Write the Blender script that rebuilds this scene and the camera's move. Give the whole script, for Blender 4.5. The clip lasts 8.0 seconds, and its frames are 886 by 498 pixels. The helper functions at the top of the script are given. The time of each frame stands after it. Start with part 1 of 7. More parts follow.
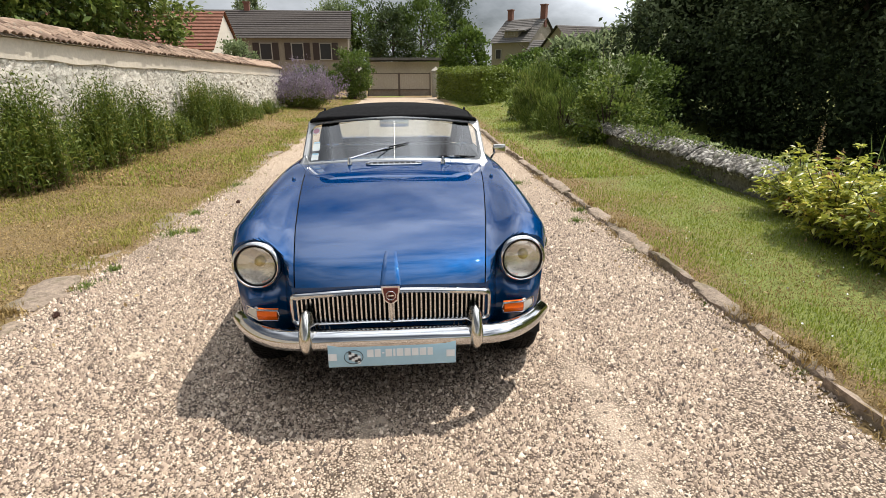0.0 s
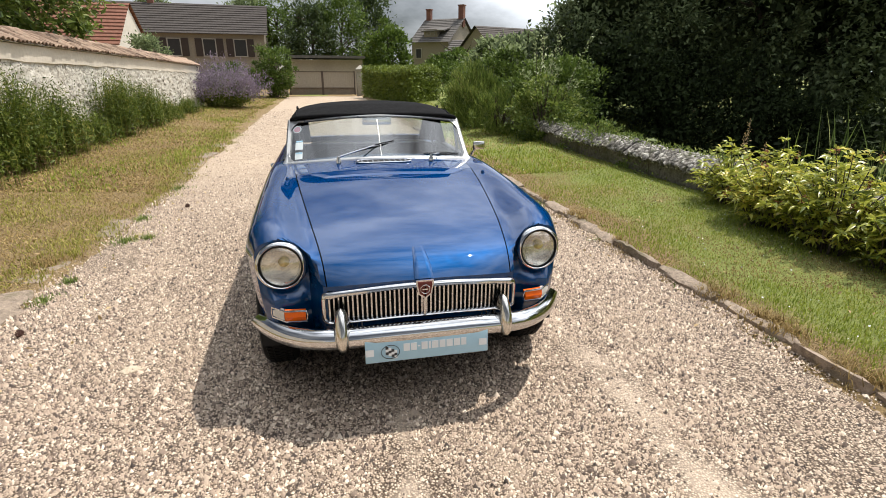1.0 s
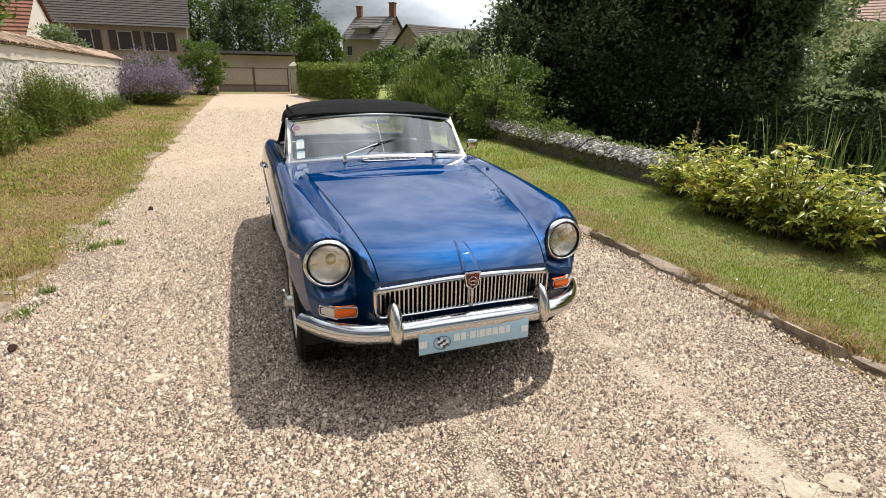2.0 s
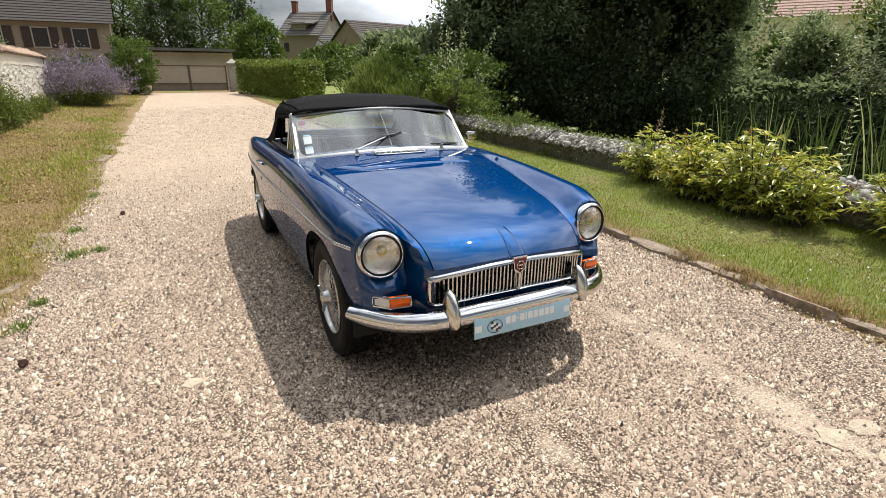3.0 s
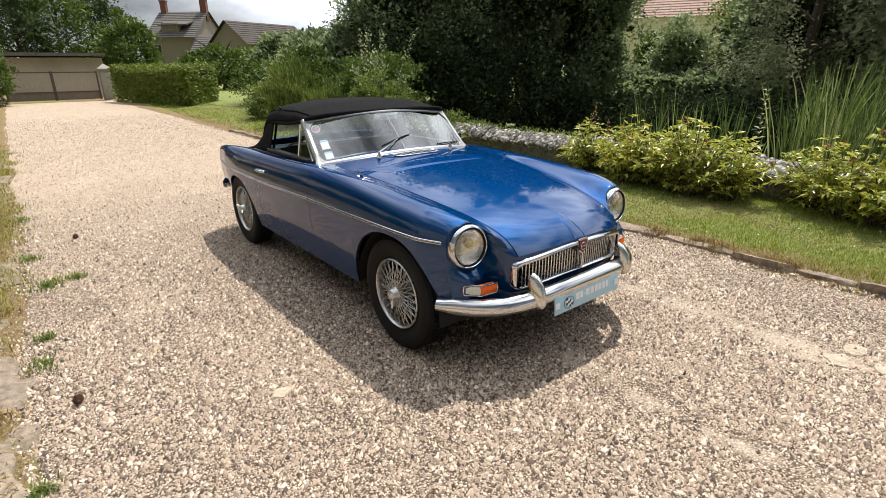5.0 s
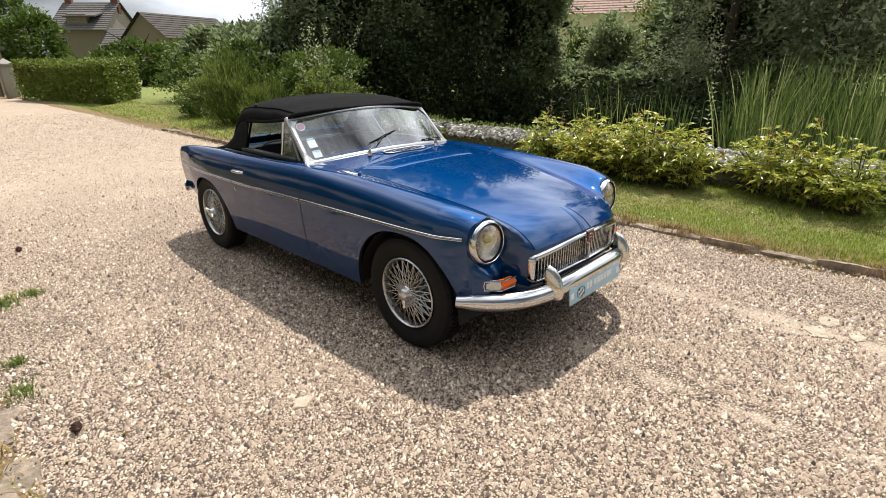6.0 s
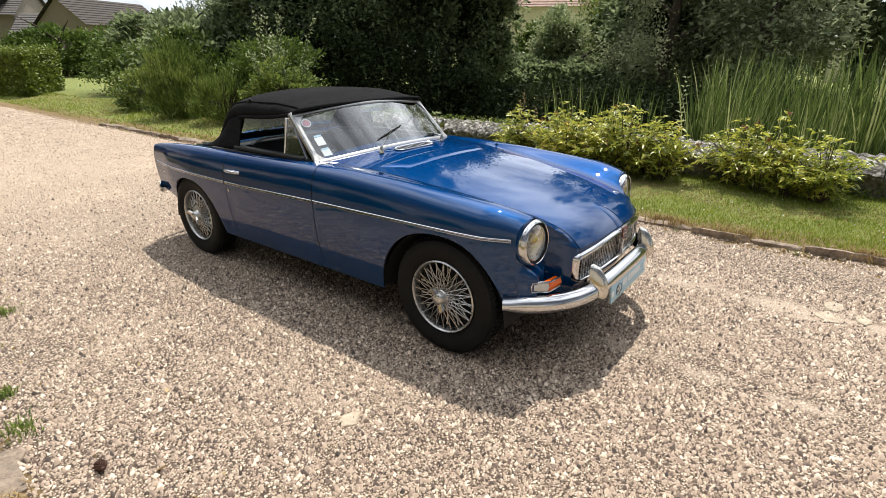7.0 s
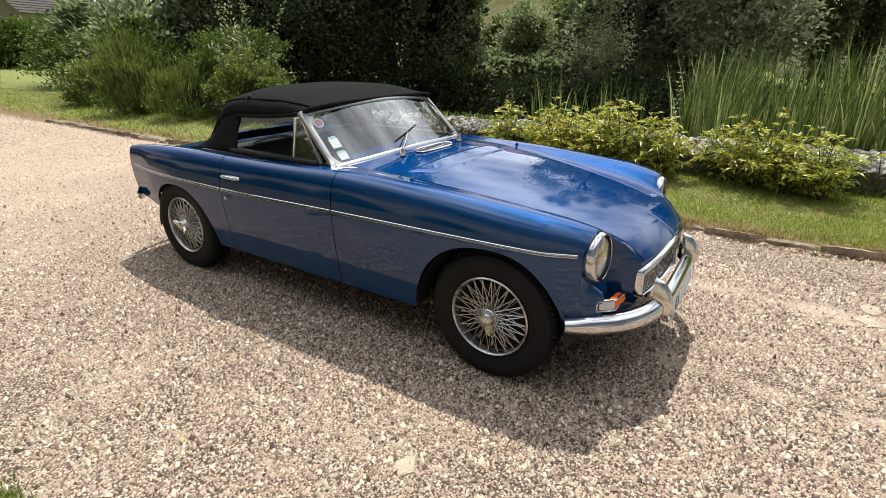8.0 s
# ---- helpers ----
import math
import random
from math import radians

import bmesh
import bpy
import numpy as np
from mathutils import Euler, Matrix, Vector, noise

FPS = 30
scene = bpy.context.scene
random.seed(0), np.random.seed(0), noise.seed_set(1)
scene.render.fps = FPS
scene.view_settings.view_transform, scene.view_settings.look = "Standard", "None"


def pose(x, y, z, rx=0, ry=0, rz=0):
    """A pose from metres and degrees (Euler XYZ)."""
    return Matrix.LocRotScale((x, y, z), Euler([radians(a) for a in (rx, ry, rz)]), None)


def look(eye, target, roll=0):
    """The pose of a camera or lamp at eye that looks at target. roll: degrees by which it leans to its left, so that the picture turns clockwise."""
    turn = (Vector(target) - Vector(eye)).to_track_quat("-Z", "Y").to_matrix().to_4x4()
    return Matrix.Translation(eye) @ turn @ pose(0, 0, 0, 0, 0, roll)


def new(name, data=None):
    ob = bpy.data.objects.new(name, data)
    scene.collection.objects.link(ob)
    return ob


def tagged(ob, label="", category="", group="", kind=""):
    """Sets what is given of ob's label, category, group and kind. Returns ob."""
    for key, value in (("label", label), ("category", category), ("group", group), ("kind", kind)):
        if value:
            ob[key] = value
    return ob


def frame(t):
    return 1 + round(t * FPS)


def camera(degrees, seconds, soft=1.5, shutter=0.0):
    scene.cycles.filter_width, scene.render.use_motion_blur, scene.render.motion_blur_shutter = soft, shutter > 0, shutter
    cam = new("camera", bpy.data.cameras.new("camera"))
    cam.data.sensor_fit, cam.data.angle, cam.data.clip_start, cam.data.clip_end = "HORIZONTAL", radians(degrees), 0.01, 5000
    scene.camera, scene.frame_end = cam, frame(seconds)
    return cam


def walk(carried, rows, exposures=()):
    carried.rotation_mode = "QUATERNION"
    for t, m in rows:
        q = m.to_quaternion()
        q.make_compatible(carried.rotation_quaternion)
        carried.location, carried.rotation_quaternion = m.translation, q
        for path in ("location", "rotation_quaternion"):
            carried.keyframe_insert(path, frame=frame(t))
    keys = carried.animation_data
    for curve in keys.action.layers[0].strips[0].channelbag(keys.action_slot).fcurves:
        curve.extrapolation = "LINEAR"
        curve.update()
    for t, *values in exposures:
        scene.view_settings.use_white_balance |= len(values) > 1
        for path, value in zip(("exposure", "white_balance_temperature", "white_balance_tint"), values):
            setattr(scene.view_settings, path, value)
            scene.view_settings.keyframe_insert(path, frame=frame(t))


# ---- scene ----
cam = camera(81.4, 8.0, soft=0.8)
PATH = [
    (0, (0.004, 0.081, 1.427), (0.138, 1.969, 0.78), -0.2),
    (0.5, (-0.222, 0.039, 1.435), (0.056, 1.91, 0.786), 0.1),
    (1, (-0.437, 0.077, 1.424), (-0.016, 1.921, 0.774), 0.3),
    (1.5, (-0.666, 0.096, 1.424), (-0.115, 1.904, 0.772), 0.6),
    (1.7, (-0.77, 0.101, 1.435), (-0.174, 1.894, 0.781), 0.8),
    (2.8, (-1.267, 0.222, 1.402), (-0.441, 1.922, 0.747), 0.8),
    (3, (-1.355, 0.244, 1.403), (-0.5, 1.925, 0.74), 0.5),
    (3.5, (-1.605, 0.277, 1.407), (-0.669, 1.913, 0.738), 0.0),
    (4, (-1.774, 0.367, 1.405), (-0.755, 1.953, 0.736), -0.4),
    (4.2, (-1.845, 0.419, 1.406), (-0.79, 1.983, 0.74), -0.3),
    (5.3, (-2.252, 0.584, 1.434), (-1.018, 2.01, 0.767), -0.7),
    (5.5, (-2.314, 0.626, 1.441), (-1.042, 2.016, 0.77), -0.7),
    (6, (-2.412, 0.806, 1.428), (-1.057, 2.11, 0.746), -0.6),
    (6.5, (-2.506, 1.017, 1.424), (-1.078, 2.232, 0.726), -0.4),
    (7, (-2.622, 1.225, 1.437), (-1.136, 2.36, 0.727), -0.1),
    (7.5, (-2.618, 1.455, 1.439), (-1.085, 2.515, 0.713), 0.1),
    (8, (-2.618, 1.706, 1.431), (-1.051, 2.711, 0.701), 0.4),
]
walk(cam, [(t, look(eye, target, roll)) for t, eye, target, roll in PATH])

# ---- light ----
SUN_DIR = Vector((0.42, 0.20, 1.0)).normalized()      # towards the sun
SUN_ELEV = math.asin(SUN_DIR.z)
world = bpy.data.worlds.new("world")
scene.world = world
world.use_nodes = True
wt = world.node_tree
wn, wl = wt.nodes, wt.links
wn.clear()
w_out = wn.new("ShaderNodeOutputWorld")
w_bg = wn.new("ShaderNodeBackground")
w_sky = wn.new("ShaderNodeTexSky")
w_sky.sky_type, w_sky.sun_disc = "NISHITA", False
w_sky.sun_elevation = SUN_ELEV
w_sky.sun_rotation = math.atan2(SUN_DIR.x, SUN_DIR.y)
w_sky.dust_density, w_sky.ozone_density = 1.6, 1.0
w_co = wn.new("ShaderNodeTexCoord")
w_map = wn.new("ShaderNodeMapping")
w_map.inputs["Scale"].default_value = (1.6, 1.6, 3.6)
w_noise = wn.new("ShaderNodeTexNoise")
w_noise.inputs["Scale"].default_value = 1.25
w_noise.inputs["Detail"].default_value = 8
w_noise.inputs["Roughness"].default_value = 0.58
w_ramp = wn.new("ShaderNodeValToRGB")
w_ramp.color_ramp.elements[0].position, w_ramp.color_ramp.elements[1].position = 0.32, 0.60
w_mix = wn.new("ShaderNodeMix")
w_mix.data_type = "RGBA"
wl.new(w_co.outputs["Generated"], w_map.inputs["Vector"])
wl.new(w_map.outputs["Vector"], w_noise.inputs["Vector"])
wl.new(w_noise.outputs["Fac"], w_ramp.inputs["Fac"])
wl.new(w_ramp.outputs["Color"], w_mix.inputs["Factor"])
wl.new(w_sky.outputs["Color"], w_mix.inputs["A"])
# clouds glow more strongly towards the sun
w_dot = wn.new("ShaderNodeVectorMath")
w_dot.operation = "DOT_PRODUCT"
w_dot.inputs[1].default_value = SUN_DIR
wl.new(w_co.outputs["Generated"], w_dot.inputs[0])
w_glow = wn.new("ShaderNodeMapRange")
w_glow.interpolation_type = "SMOOTHSTEP"
for key, val in (("From Min", 0.30), ("From Max", 0.82), ("To Min", 1.0), ("To Max", 9.5)):
    w_glow.inputs[key].default_value = val
wl.new(w_dot.outputs["Value"], w_glow.inputs["Value"])
w_cloud = wn.new("ShaderNodeVectorMath")
w_cloud.operation = "SCALE"
w_cloud.inputs[0].default_value = (9.6, 10.1, 10.8)
# and pale haze brightens the sky low down
w_sep = wn.new("ShaderNodeSeparateXYZ")
wl.new(w_co.outputs["Generated"], w_sep.inputs["Vector"])
w_haze = wn.new("ShaderNodeMapRange")
for key, val in (("From Min", 0.0), ("From Max", 0.27), ("To Min", 3.4), ("To Max", 1.0)):
    w_haze.inputs[key].default_value = val
wl.new(w_sep.outputs["Z"], w_haze.inputs["Value"])
w_mul = wn.new("ShaderNodeMath")
w_mul.operation = "MULTIPLY"
wl.new(w_glow.outputs["Result"], w_mul.inputs[0])
wl.new(w_haze.outputs["Result"], w_mul.inputs[1])
wl.new(w_mul.outputs["Value"], w_cloud.inputs["Scale"])
wl.new(w_cloud.outputs["Vector"], w_mix.inputs["B"])
wl.new(w_mix.outputs["Result"], w_bg.inputs["Color"])
wl.new(w_bg.outputs["Background"], w_out.inputs["Surface"])
w_bg.inputs["Strength"].default_value = 0.0293
sun_data = bpy.data.lights.new("sun", "SUN")
sun_data.energy, sun_data.angle, sun_data.color = 5.0, radians(0.6), (1.0, 0.935, 0.85)
sun_lamp = new("sun", sun_data)
sun_lamp.matrix_world = look((20, 10, 50), Vector((20, 10, 50)) - SUN_DIR)
scene.view_settings.exposure = -0.06


# ---- helpers of this scene ----
def curve(*pts):
    """Monotone cubic through (x, y) pairs."""
    xs, ys = np.array([p[0] for p in pts], float), np.array([p[1] for p in pts], float)
    h = np.diff(xs)
    d = np.diff(ys) / h
    m = np.zeros(len(xs))
    m[0], m[-1] = d[0], d[-1]
    for i in range(1, len(xs) - 1):
        if d[i - 1] * d[i] > 0:
            w1, w2 = 2 * h[i] + h[i - 1], h[i] + 2 * h[i - 1]
            m[i] = (w1 + w2) / (w1 / d[i - 1] + w2 / d[i])

    def at(x):
        x = min(max(x, xs[0]), xs[-1])
        i = min(int(np.searchsorted(xs, x, side="right")) - 1, len(h) - 1)
        t = (x - xs[i]) / h[i]
        return float((1 + 2 * t) * (1 - t) ** 2 * ys[i] + t * (1 - t) ** 2 * h[i] * m[i]
                     + t * t * (3 - 2 * t) * ys[i + 1] + t * t * (t - 1) * h[i] * m[i + 1])
    return at


def smooth(a, b, x):
    t = min(max((x - a) / (b - a), 0.0), 1.0)
    return t * t * (3 - 2 * t)


def grid(bm, pts, closed_u=False, closed_v=False, keep=None):
    """Quads over rows of points."""
    vs = [[bm.verts.new(p) for p in row] for row in pts]
    n, m = len(vs), len(vs[0])
    for i in range(n if closed_u else n - 1):
        for j in range(m if closed_v else m - 1):
            q = (vs[i][j], vs[(i + 1) % n][j], vs[(i + 1) % n][(j + 1) % m], vs[i][(j + 1) % m])
            if keep is None or keep(sum((v.co for v in q), Vector()) / 4):
                bm.faces.new(q)
    return vs


def box(bm, c, s, rot=None, bevel=0.0):
    m = Matrix.Translation(c) @ (rot.to_4x4() if rot else Matrix.Identity(4)) @ Matrix.Diagonal((*s, 1))
    r = bmesh.ops.create_cube(bm, size=1.0, matrix=m)
    if bevel:
        es = list({e for v in r["verts"] for e in v.link_edges})
        bmesh.ops.bevel(bm, geom=es, offset=bevel, segments=2, profile=0.5, affect="EDGES")


def tube(bm, path, radii, seg=8, caps=True):
    """A round tube along a path; radii is one number or one for each point."""
    path = [Vector(p) for p in path]
    if not hasattr(radii, "__len__"):
        radii = [radii] * len(path)
    rows, side = [], None
    for i, p in enumerate(path):
        d = (path[min(i + 1, len(path) - 1)] - path[max(i - 1, 0)]).normalized()
        if side is None:
            side = d.orthogonal().normalized()
        side = (side - d * side.dot(d)).normalized()
        up = d.cross(side)
        rows.append([p + (side * math.cos(a) + up * math.sin(a)) * radii[i] for a in (2 * math.pi * k / seg for k in range(seg))])
    vs = grid(bm, rows, closed_v=True)
    if caps:
        bm.faces.new(vs[0][::-1])
        bm.faces.new(vs[-1])


def lathe(bm, prof, seg=32, m=Matrix.Identity(4)):
    """Turns a profile of (radius, height) about z."""
    rows = [[m @ Vector((r * math.cos(a), r * math.sin(a), h)) for a in (2 * math.pi * k / seg for k in range(seg))] for r, h in prof]
    grid(bm, rows, closed_v=True)


def part(name, bm, material, parent=None, label="", flat=False, sharp=40):
    me = bpy.data.meshes.new(name)
    bmesh.ops.recalc_face_normals(bm, faces=bm.faces[:])
    if not flat:
        for f in bm.faces:
            f.smooth = True
        for e in bm.edges:
            if len(e.link_faces) == 2 and e.calc_face_angle(0) > radians(sharp):
                e.smooth = False
    bm.to_mesh(me)
    bm.free()
    me.materials.append(material)
    ob = new(name, me)
    if parent:
        ob.parent = parent
    if label:
        ob["label"] = label
    return ob


def empty(name, m=Matrix.Identity(4)):
    ob = new(name)
    ob.empty_display_size = 0.1
    ob.matrix_world = m
    return ob


def raw(name, verts, faces_flat, loop_size, material, parent=None):
    """A mesh straight from arrays; all faces have loop_size corners."""
    me = bpy.data.meshes.new(name)
    verts, faces_flat = np.asarray(verts, np.float32), np.asarray(faces_flat, np.int32)
    nf = len(faces_flat) // loop_size
    me.vertices.add(len(verts))
    me.vertices.foreach_set("co", verts.ravel())
    me.loops.add(len(faces_flat))
    me.loops.foreach_set("vertex_index", faces_flat)
    me.polygons.add(nf)
    me.polygons.foreach_set("loop_start", np.arange(nf, dtype=np.int32) * loop_size)
    me.polygons.foreach_set("loop_total", np.full(nf, loop_size, np.int32))
    me.update(calc_edges=True)
    me.validate()
    me.materials.append(material)
    ob = new(name, me)
    if parent:
        ob.parent = parent
    return ob


# ---- materials ----
def material(name, rough=0.6, metal=0.0, color=(0.5, 0.5, 0.5)):
    m = bpy.data.materials.new(name)
    m.use_nodes = True
    b = m.node_tree.nodes["Principled BSDF"]
    b.inputs["Base Color"].default_value = (*color, 1)
    b.inputs["Roughness"].default_value = rough
    b.inputs["Metallic"].default_value = metal
    return m, m.node_tree, b


def coords(nt, kind="Object", scale=1.0):
    c = nt.nodes.new("ShaderNodeTexCoord")
    mp = nt.nodes.new("ShaderNodeMapping")
    s = scale if hasattr(scale, "__len__") else (scale, scale, scale)
    mp.inputs["Scale"].default_value = s
    nt.links.new(c.outputs[kind], mp.inputs["Vector"])
    return mp.outputs["Vector"]


def tex_noise(nt, vec, scale, detail=4, rough=0.55):
    n = nt.nodes.new("ShaderNodeTexNoise")
    n.inputs["Scale"].default_value, n.inputs["Detail"].default_value, n.inputs["Roughness"].default_value = scale, detail, rough
    nt.links.new(vec, n.inputs["Vector"])
    return n.outputs["Fac"]


def ramp(nt, fac, *stops):
    r = nt.nodes.new("ShaderNodeValToRGB")
    e = r.color_ramp.elements
    while len(e) < len(stops):
        e.new(0.5)
    for el, (p, c) in zip(e, stops):
        el.position, el.color = p, (*(c if hasattr(c, "__len__") else (c, c, c)), 1)
    nt.links.new(fac, r.inputs["Fac"])
    return r.outputs["Color"]


def mix(nt, a, b, fac, how="MIX"):
    m = nt.nodes.new("ShaderNodeMix")
    m.data_type, m.blend_type = "RGBA", how
    for key, v in (("A", a), ("B", b), ("Factor", fac)):
        if hasattr(v, "is_linked"):
            nt.links.new(v, m.inputs[key])
        elif key == "Factor":
            m.inputs[0].default_value = v
        else:
            m.inputs[key].default_value = (*v, 1)
    return m.outputs["Result"]


def bump(nt, b, height, strength=0.5, dist=0.01):
    n = nt.nodes.new("ShaderNodeBump")
    n.inputs["Strength"].default_value, n.inputs["Distance"].default_value = strength, dist
    nt.links.new(height, n.inputs["Height"])
    nt.links.new(n.outputs["Normal"], b.inputs["Normal"])


def island(nt):
    g = nt.nodes.new("ShaderNodeNewGeometry")
    return g.outputs["Random Per Island"]


def object_random(nt):
    return nt.nodes.new("ShaderNodeObjectInfo").outputs["Random"]


def paint_blue():
    m, nt, b = material("blue_car_paint", 0.4, 0.62)
    v = coords(nt)
    c = ramp(nt, tex_noise(nt, v, 2.2, 3), (0.3, (0.0002, 0.038, 0.130)), (0.7, (0.0003, 0.045, 0.152)))
    nt.links.new(c, b.inputs["Base Color"])
    b.inputs["Specular IOR Level"].default_value = 0.0
    b.inputs["Specular Tint"].default_value = (0.01, 0.16, 0.45, 1)
    b.inputs["Coat Weight"].default_value = 1.0
    b.inputs["Coat Roughness"].default_value = 0.015
    b.inputs["Coat IOR"].default_value = 1.54
    r = ramp(nt, tex_noise(nt, v, 30, 5), (0.3, 0.48), (0.8, 0.58))
    nt.links.new(r, b.inputs["Roughness"])
    n = nt.nodes.new("ShaderNodeBump")
    n.inputs["Strength"].default_value, n.inputs["Distance"].default_value = 0.03, 0.002
    nt.links.new(tex_noise(nt, v, 9, 2), n.inputs["Height"])
    nt.links.new(n.outputs["Normal"], b.inputs["Coat Normal"])
    return m


def chrome(name="chrome", rough=0.06, tone=(0.60, 0.60, 0.61)):
    m, nt, b = material(name, rough, 1.0, tone)
    v = coords(nt)
    r = ramp(nt, tex_noise(nt, v, 40, 5, 0.7), (0.35, rough * 0.7), (0.75, rough * 2.6))
    nt.links.new(r, b.inputs["Roughness"])
    return m


def plain(name, color, rough=0.5, metal=0.0, grain=60.0, amount=0.25, relief=0.0):
    m, nt, b = material(name, rough, metal, color)
    v = coords(nt)
    lo, hi = [c * (1 - amount) for c in color], [min(1, c * (1 + amount)) for c in color]
    f = mix(nt, tex_noise(nt, v, grain, 4), tex_noise(nt, v, grain / 14, 3), 0.5)
    nt.links.new(ramp(nt, f, (0.3, lo), (0.7, hi)), b.inputs["Base Color"])
    if relief:
        bump(nt, b, tex_noise(nt, v, grain, 4), 0.6, relief)
    return m


def glass(name, tint=(0.92, 0.96, 0.95), rough=0.0):
    m, nt, b = material(name, rough, 0.0, tint)
    nt.nodes.remove(b)
    out = nt.nodes["Material Output"]
    tr = nt.nodes.new("ShaderNodeBsdfTransparent")
    tr.inputs["Color"].default_value = (*tint, 1)
    gl = nt.nodes.new("ShaderNodeBsdfGlossy")
    gl.inputs["Roughness"].default_value = 0.02
    lw = nt.nodes.new("ShaderNodeLayerWeight")
    pw = nt.nodes.new("ShaderNodeMath")
    pw.operation = "POWER"
    pw.inputs[1].default_value = 3.2
    nt.links.new(lw.outputs["Facing"], pw.inputs[0])
    fr = nt.nodes.new("ShaderNodeMapRange")
    fr.inputs["To Min"].default_value, fr.inputs["To Max"].default_value = 0.17, 1.0
    nt.links.new(pw.outputs["Value"], fr.inputs["Value"])
    mx = nt.nodes.new("ShaderNodeMixShader")
    nt.links.new(fr.outputs["Result"], mx.inputs["Fac"])
    nt.links.new(tr.outputs["BSDF"], mx.inputs[1])
    nt.links.new(gl.outputs["BSDF"], mx.inputs[2])
    nt.links.new(mx.outputs["Shader"], out.inputs["Surface"])
    return m


def leafy(name, dark, light, dry=None, rough=0.5, trans=0.25, shine=0.3):
    """Leaves: colour varies from leaf to leaf and in patches; some light passes."""
    m, nt, b = material(name, rough)
    v = coords(nt)
    f = mix(nt, island(nt), tex_noise(nt, v, 1.3, 2), 0.45)
    stops = [(0.15, dark), (0.65, light)]
    if dry:
        stops.append((0.88, dry))
    c = ramp(nt, f, *stops)
    nt.links.new(c, b.inputs["Base Color"])
    b.inputs["Specular IOR Level"].default_value = shine
    t = nt.nodes.new("ShaderNodeBsdfTranslucent")
    nt.links.new(c, t.inputs["Color"])
    mx = nt.nodes.new("ShaderNodeMixShader")
    mx.inputs["Fac"].default_value = trans
    out = nt.nodes["Material Output"]
    nt.links.new(b.outputs["BSDF"], mx.inputs[1])
    nt.links.new(t.outputs["BSDF"], mx.inputs[2])
    nt.links.new(mx.outputs["Shader"], out.inputs["Surface"])
    return m


def gravel_ground():
    m, nt, b = material("gravel_bed", 0.9)
    v = coords(nt)
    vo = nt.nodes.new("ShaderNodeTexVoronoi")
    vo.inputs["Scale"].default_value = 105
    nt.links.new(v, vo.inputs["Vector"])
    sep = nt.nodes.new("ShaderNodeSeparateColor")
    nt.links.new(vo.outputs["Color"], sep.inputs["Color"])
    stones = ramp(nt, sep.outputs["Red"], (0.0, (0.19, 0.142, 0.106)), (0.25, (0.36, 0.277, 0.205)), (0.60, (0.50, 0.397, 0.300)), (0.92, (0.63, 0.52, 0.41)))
    # shade between the stones is put into the colour, dark at cell edges
    gap_shade = ramp(nt, vo.outputs["Distance"], (0.27, (1, 1, 1)), (0.64, (0.15, 0.125, 0.108)))
    c = mix(nt, stones, gap_shade, 1.0, "MULTIPLY")
    # coarser stones lie in drifts, so that the bed stays uneven further off
    drift = mix(nt, tex_noise(nt, v, 24, 4, 0.75), tex_noise(nt, v, 5.5, 4, 0.7), 0.45)
    c = mix(nt, c, ramp(nt, drift, (0.36, (0.74, 0.715, 0.69)), (0.50, (1.05, 1.05, 1.04)), (0.66, (1.22, 1.22, 1.20))), 1.0, "MULTIPLY")
    dust = ramp(nt, tex_noise(nt, v, 0.9, 5, 0.6), (0.54, 0.0), (0.72, 0.55))
    c = mix(nt, c, (0.53, 0.42, 0.305), dust)
    # the farther drive is worn to fine sandy gravel
    sp = nt.nodes.new("ShaderNodeSeparateXYZ")
    nt.links.new(v, sp.inputs["Vector"])
    worn = nt.nodes.new("ShaderNodeMapRange")
    worn.inputs["From Min"].default_value, worn.inputs["From Max"].default_value = 4.0, 9.0
    worn.inputs["To Min"].default_value, worn.inputs["To Max"].default_value = 0.0, 0.60
    nt.links.new(sp.outputs["Y"], worn.inputs["Value"])
    c = mix(nt, c, (0.55, 0.428, 0.312), worn.outputs["Result"])
    # sandy wheel tracks
    far = nt.nodes.new("ShaderNodeMapRange")
    far.inputs["From Min"].default_value, far.inputs["From Max"].default_value = 2.5, 5.0
    far.inputs["To Min"].default_value, far.inputs["To Max"].default_value = 1.0, 0.0
    nt.links.new(sp.outputs["Y"], far.inputs["Value"])
    fade = far.outputs["Result"]
    for x0, w in ((-0.20, 0.10), (0.86, 0.16)):
        sb = nt.nodes.new("ShaderNodeMath")
        sb.operation = "SUBTRACT"
        sb.inputs[1].default_value = x0
        nt.links.new(sp.outputs["X"], sb.inputs[0])
        ab = nt.nodes.new("ShaderNodeMath")
        ab.operation = "ABSOLUTE"
        nt.links.new(sb.outputs["Value"], ab.inputs[0])
        wob = nt.nodes.new("ShaderNodeMath")
        nt.links.new(ab.outputs["Value"], wob.inputs[0])
        nt.links.new(ramp(nt, tex_noise(nt, v, 3.0, 5, 0.65), (0.3, 0.0), (0.7, 0.22)), wob.inputs[1])
        c = mix(nt, c, (0.53, 0.425, 0.325), mix(nt, ramp(nt, wob.outputs["Value"], (w * 0.6, 0.62), (w * 1.6, 0.0)), fade, 1.0, "MULTIPLY"))
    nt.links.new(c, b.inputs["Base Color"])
    inv = ramp(nt, vo.outputs["Distance"], (0.0, 1.0), (0.8, 0.0))
    bump(nt, b, inv, 0.6, 0.008)
    return m


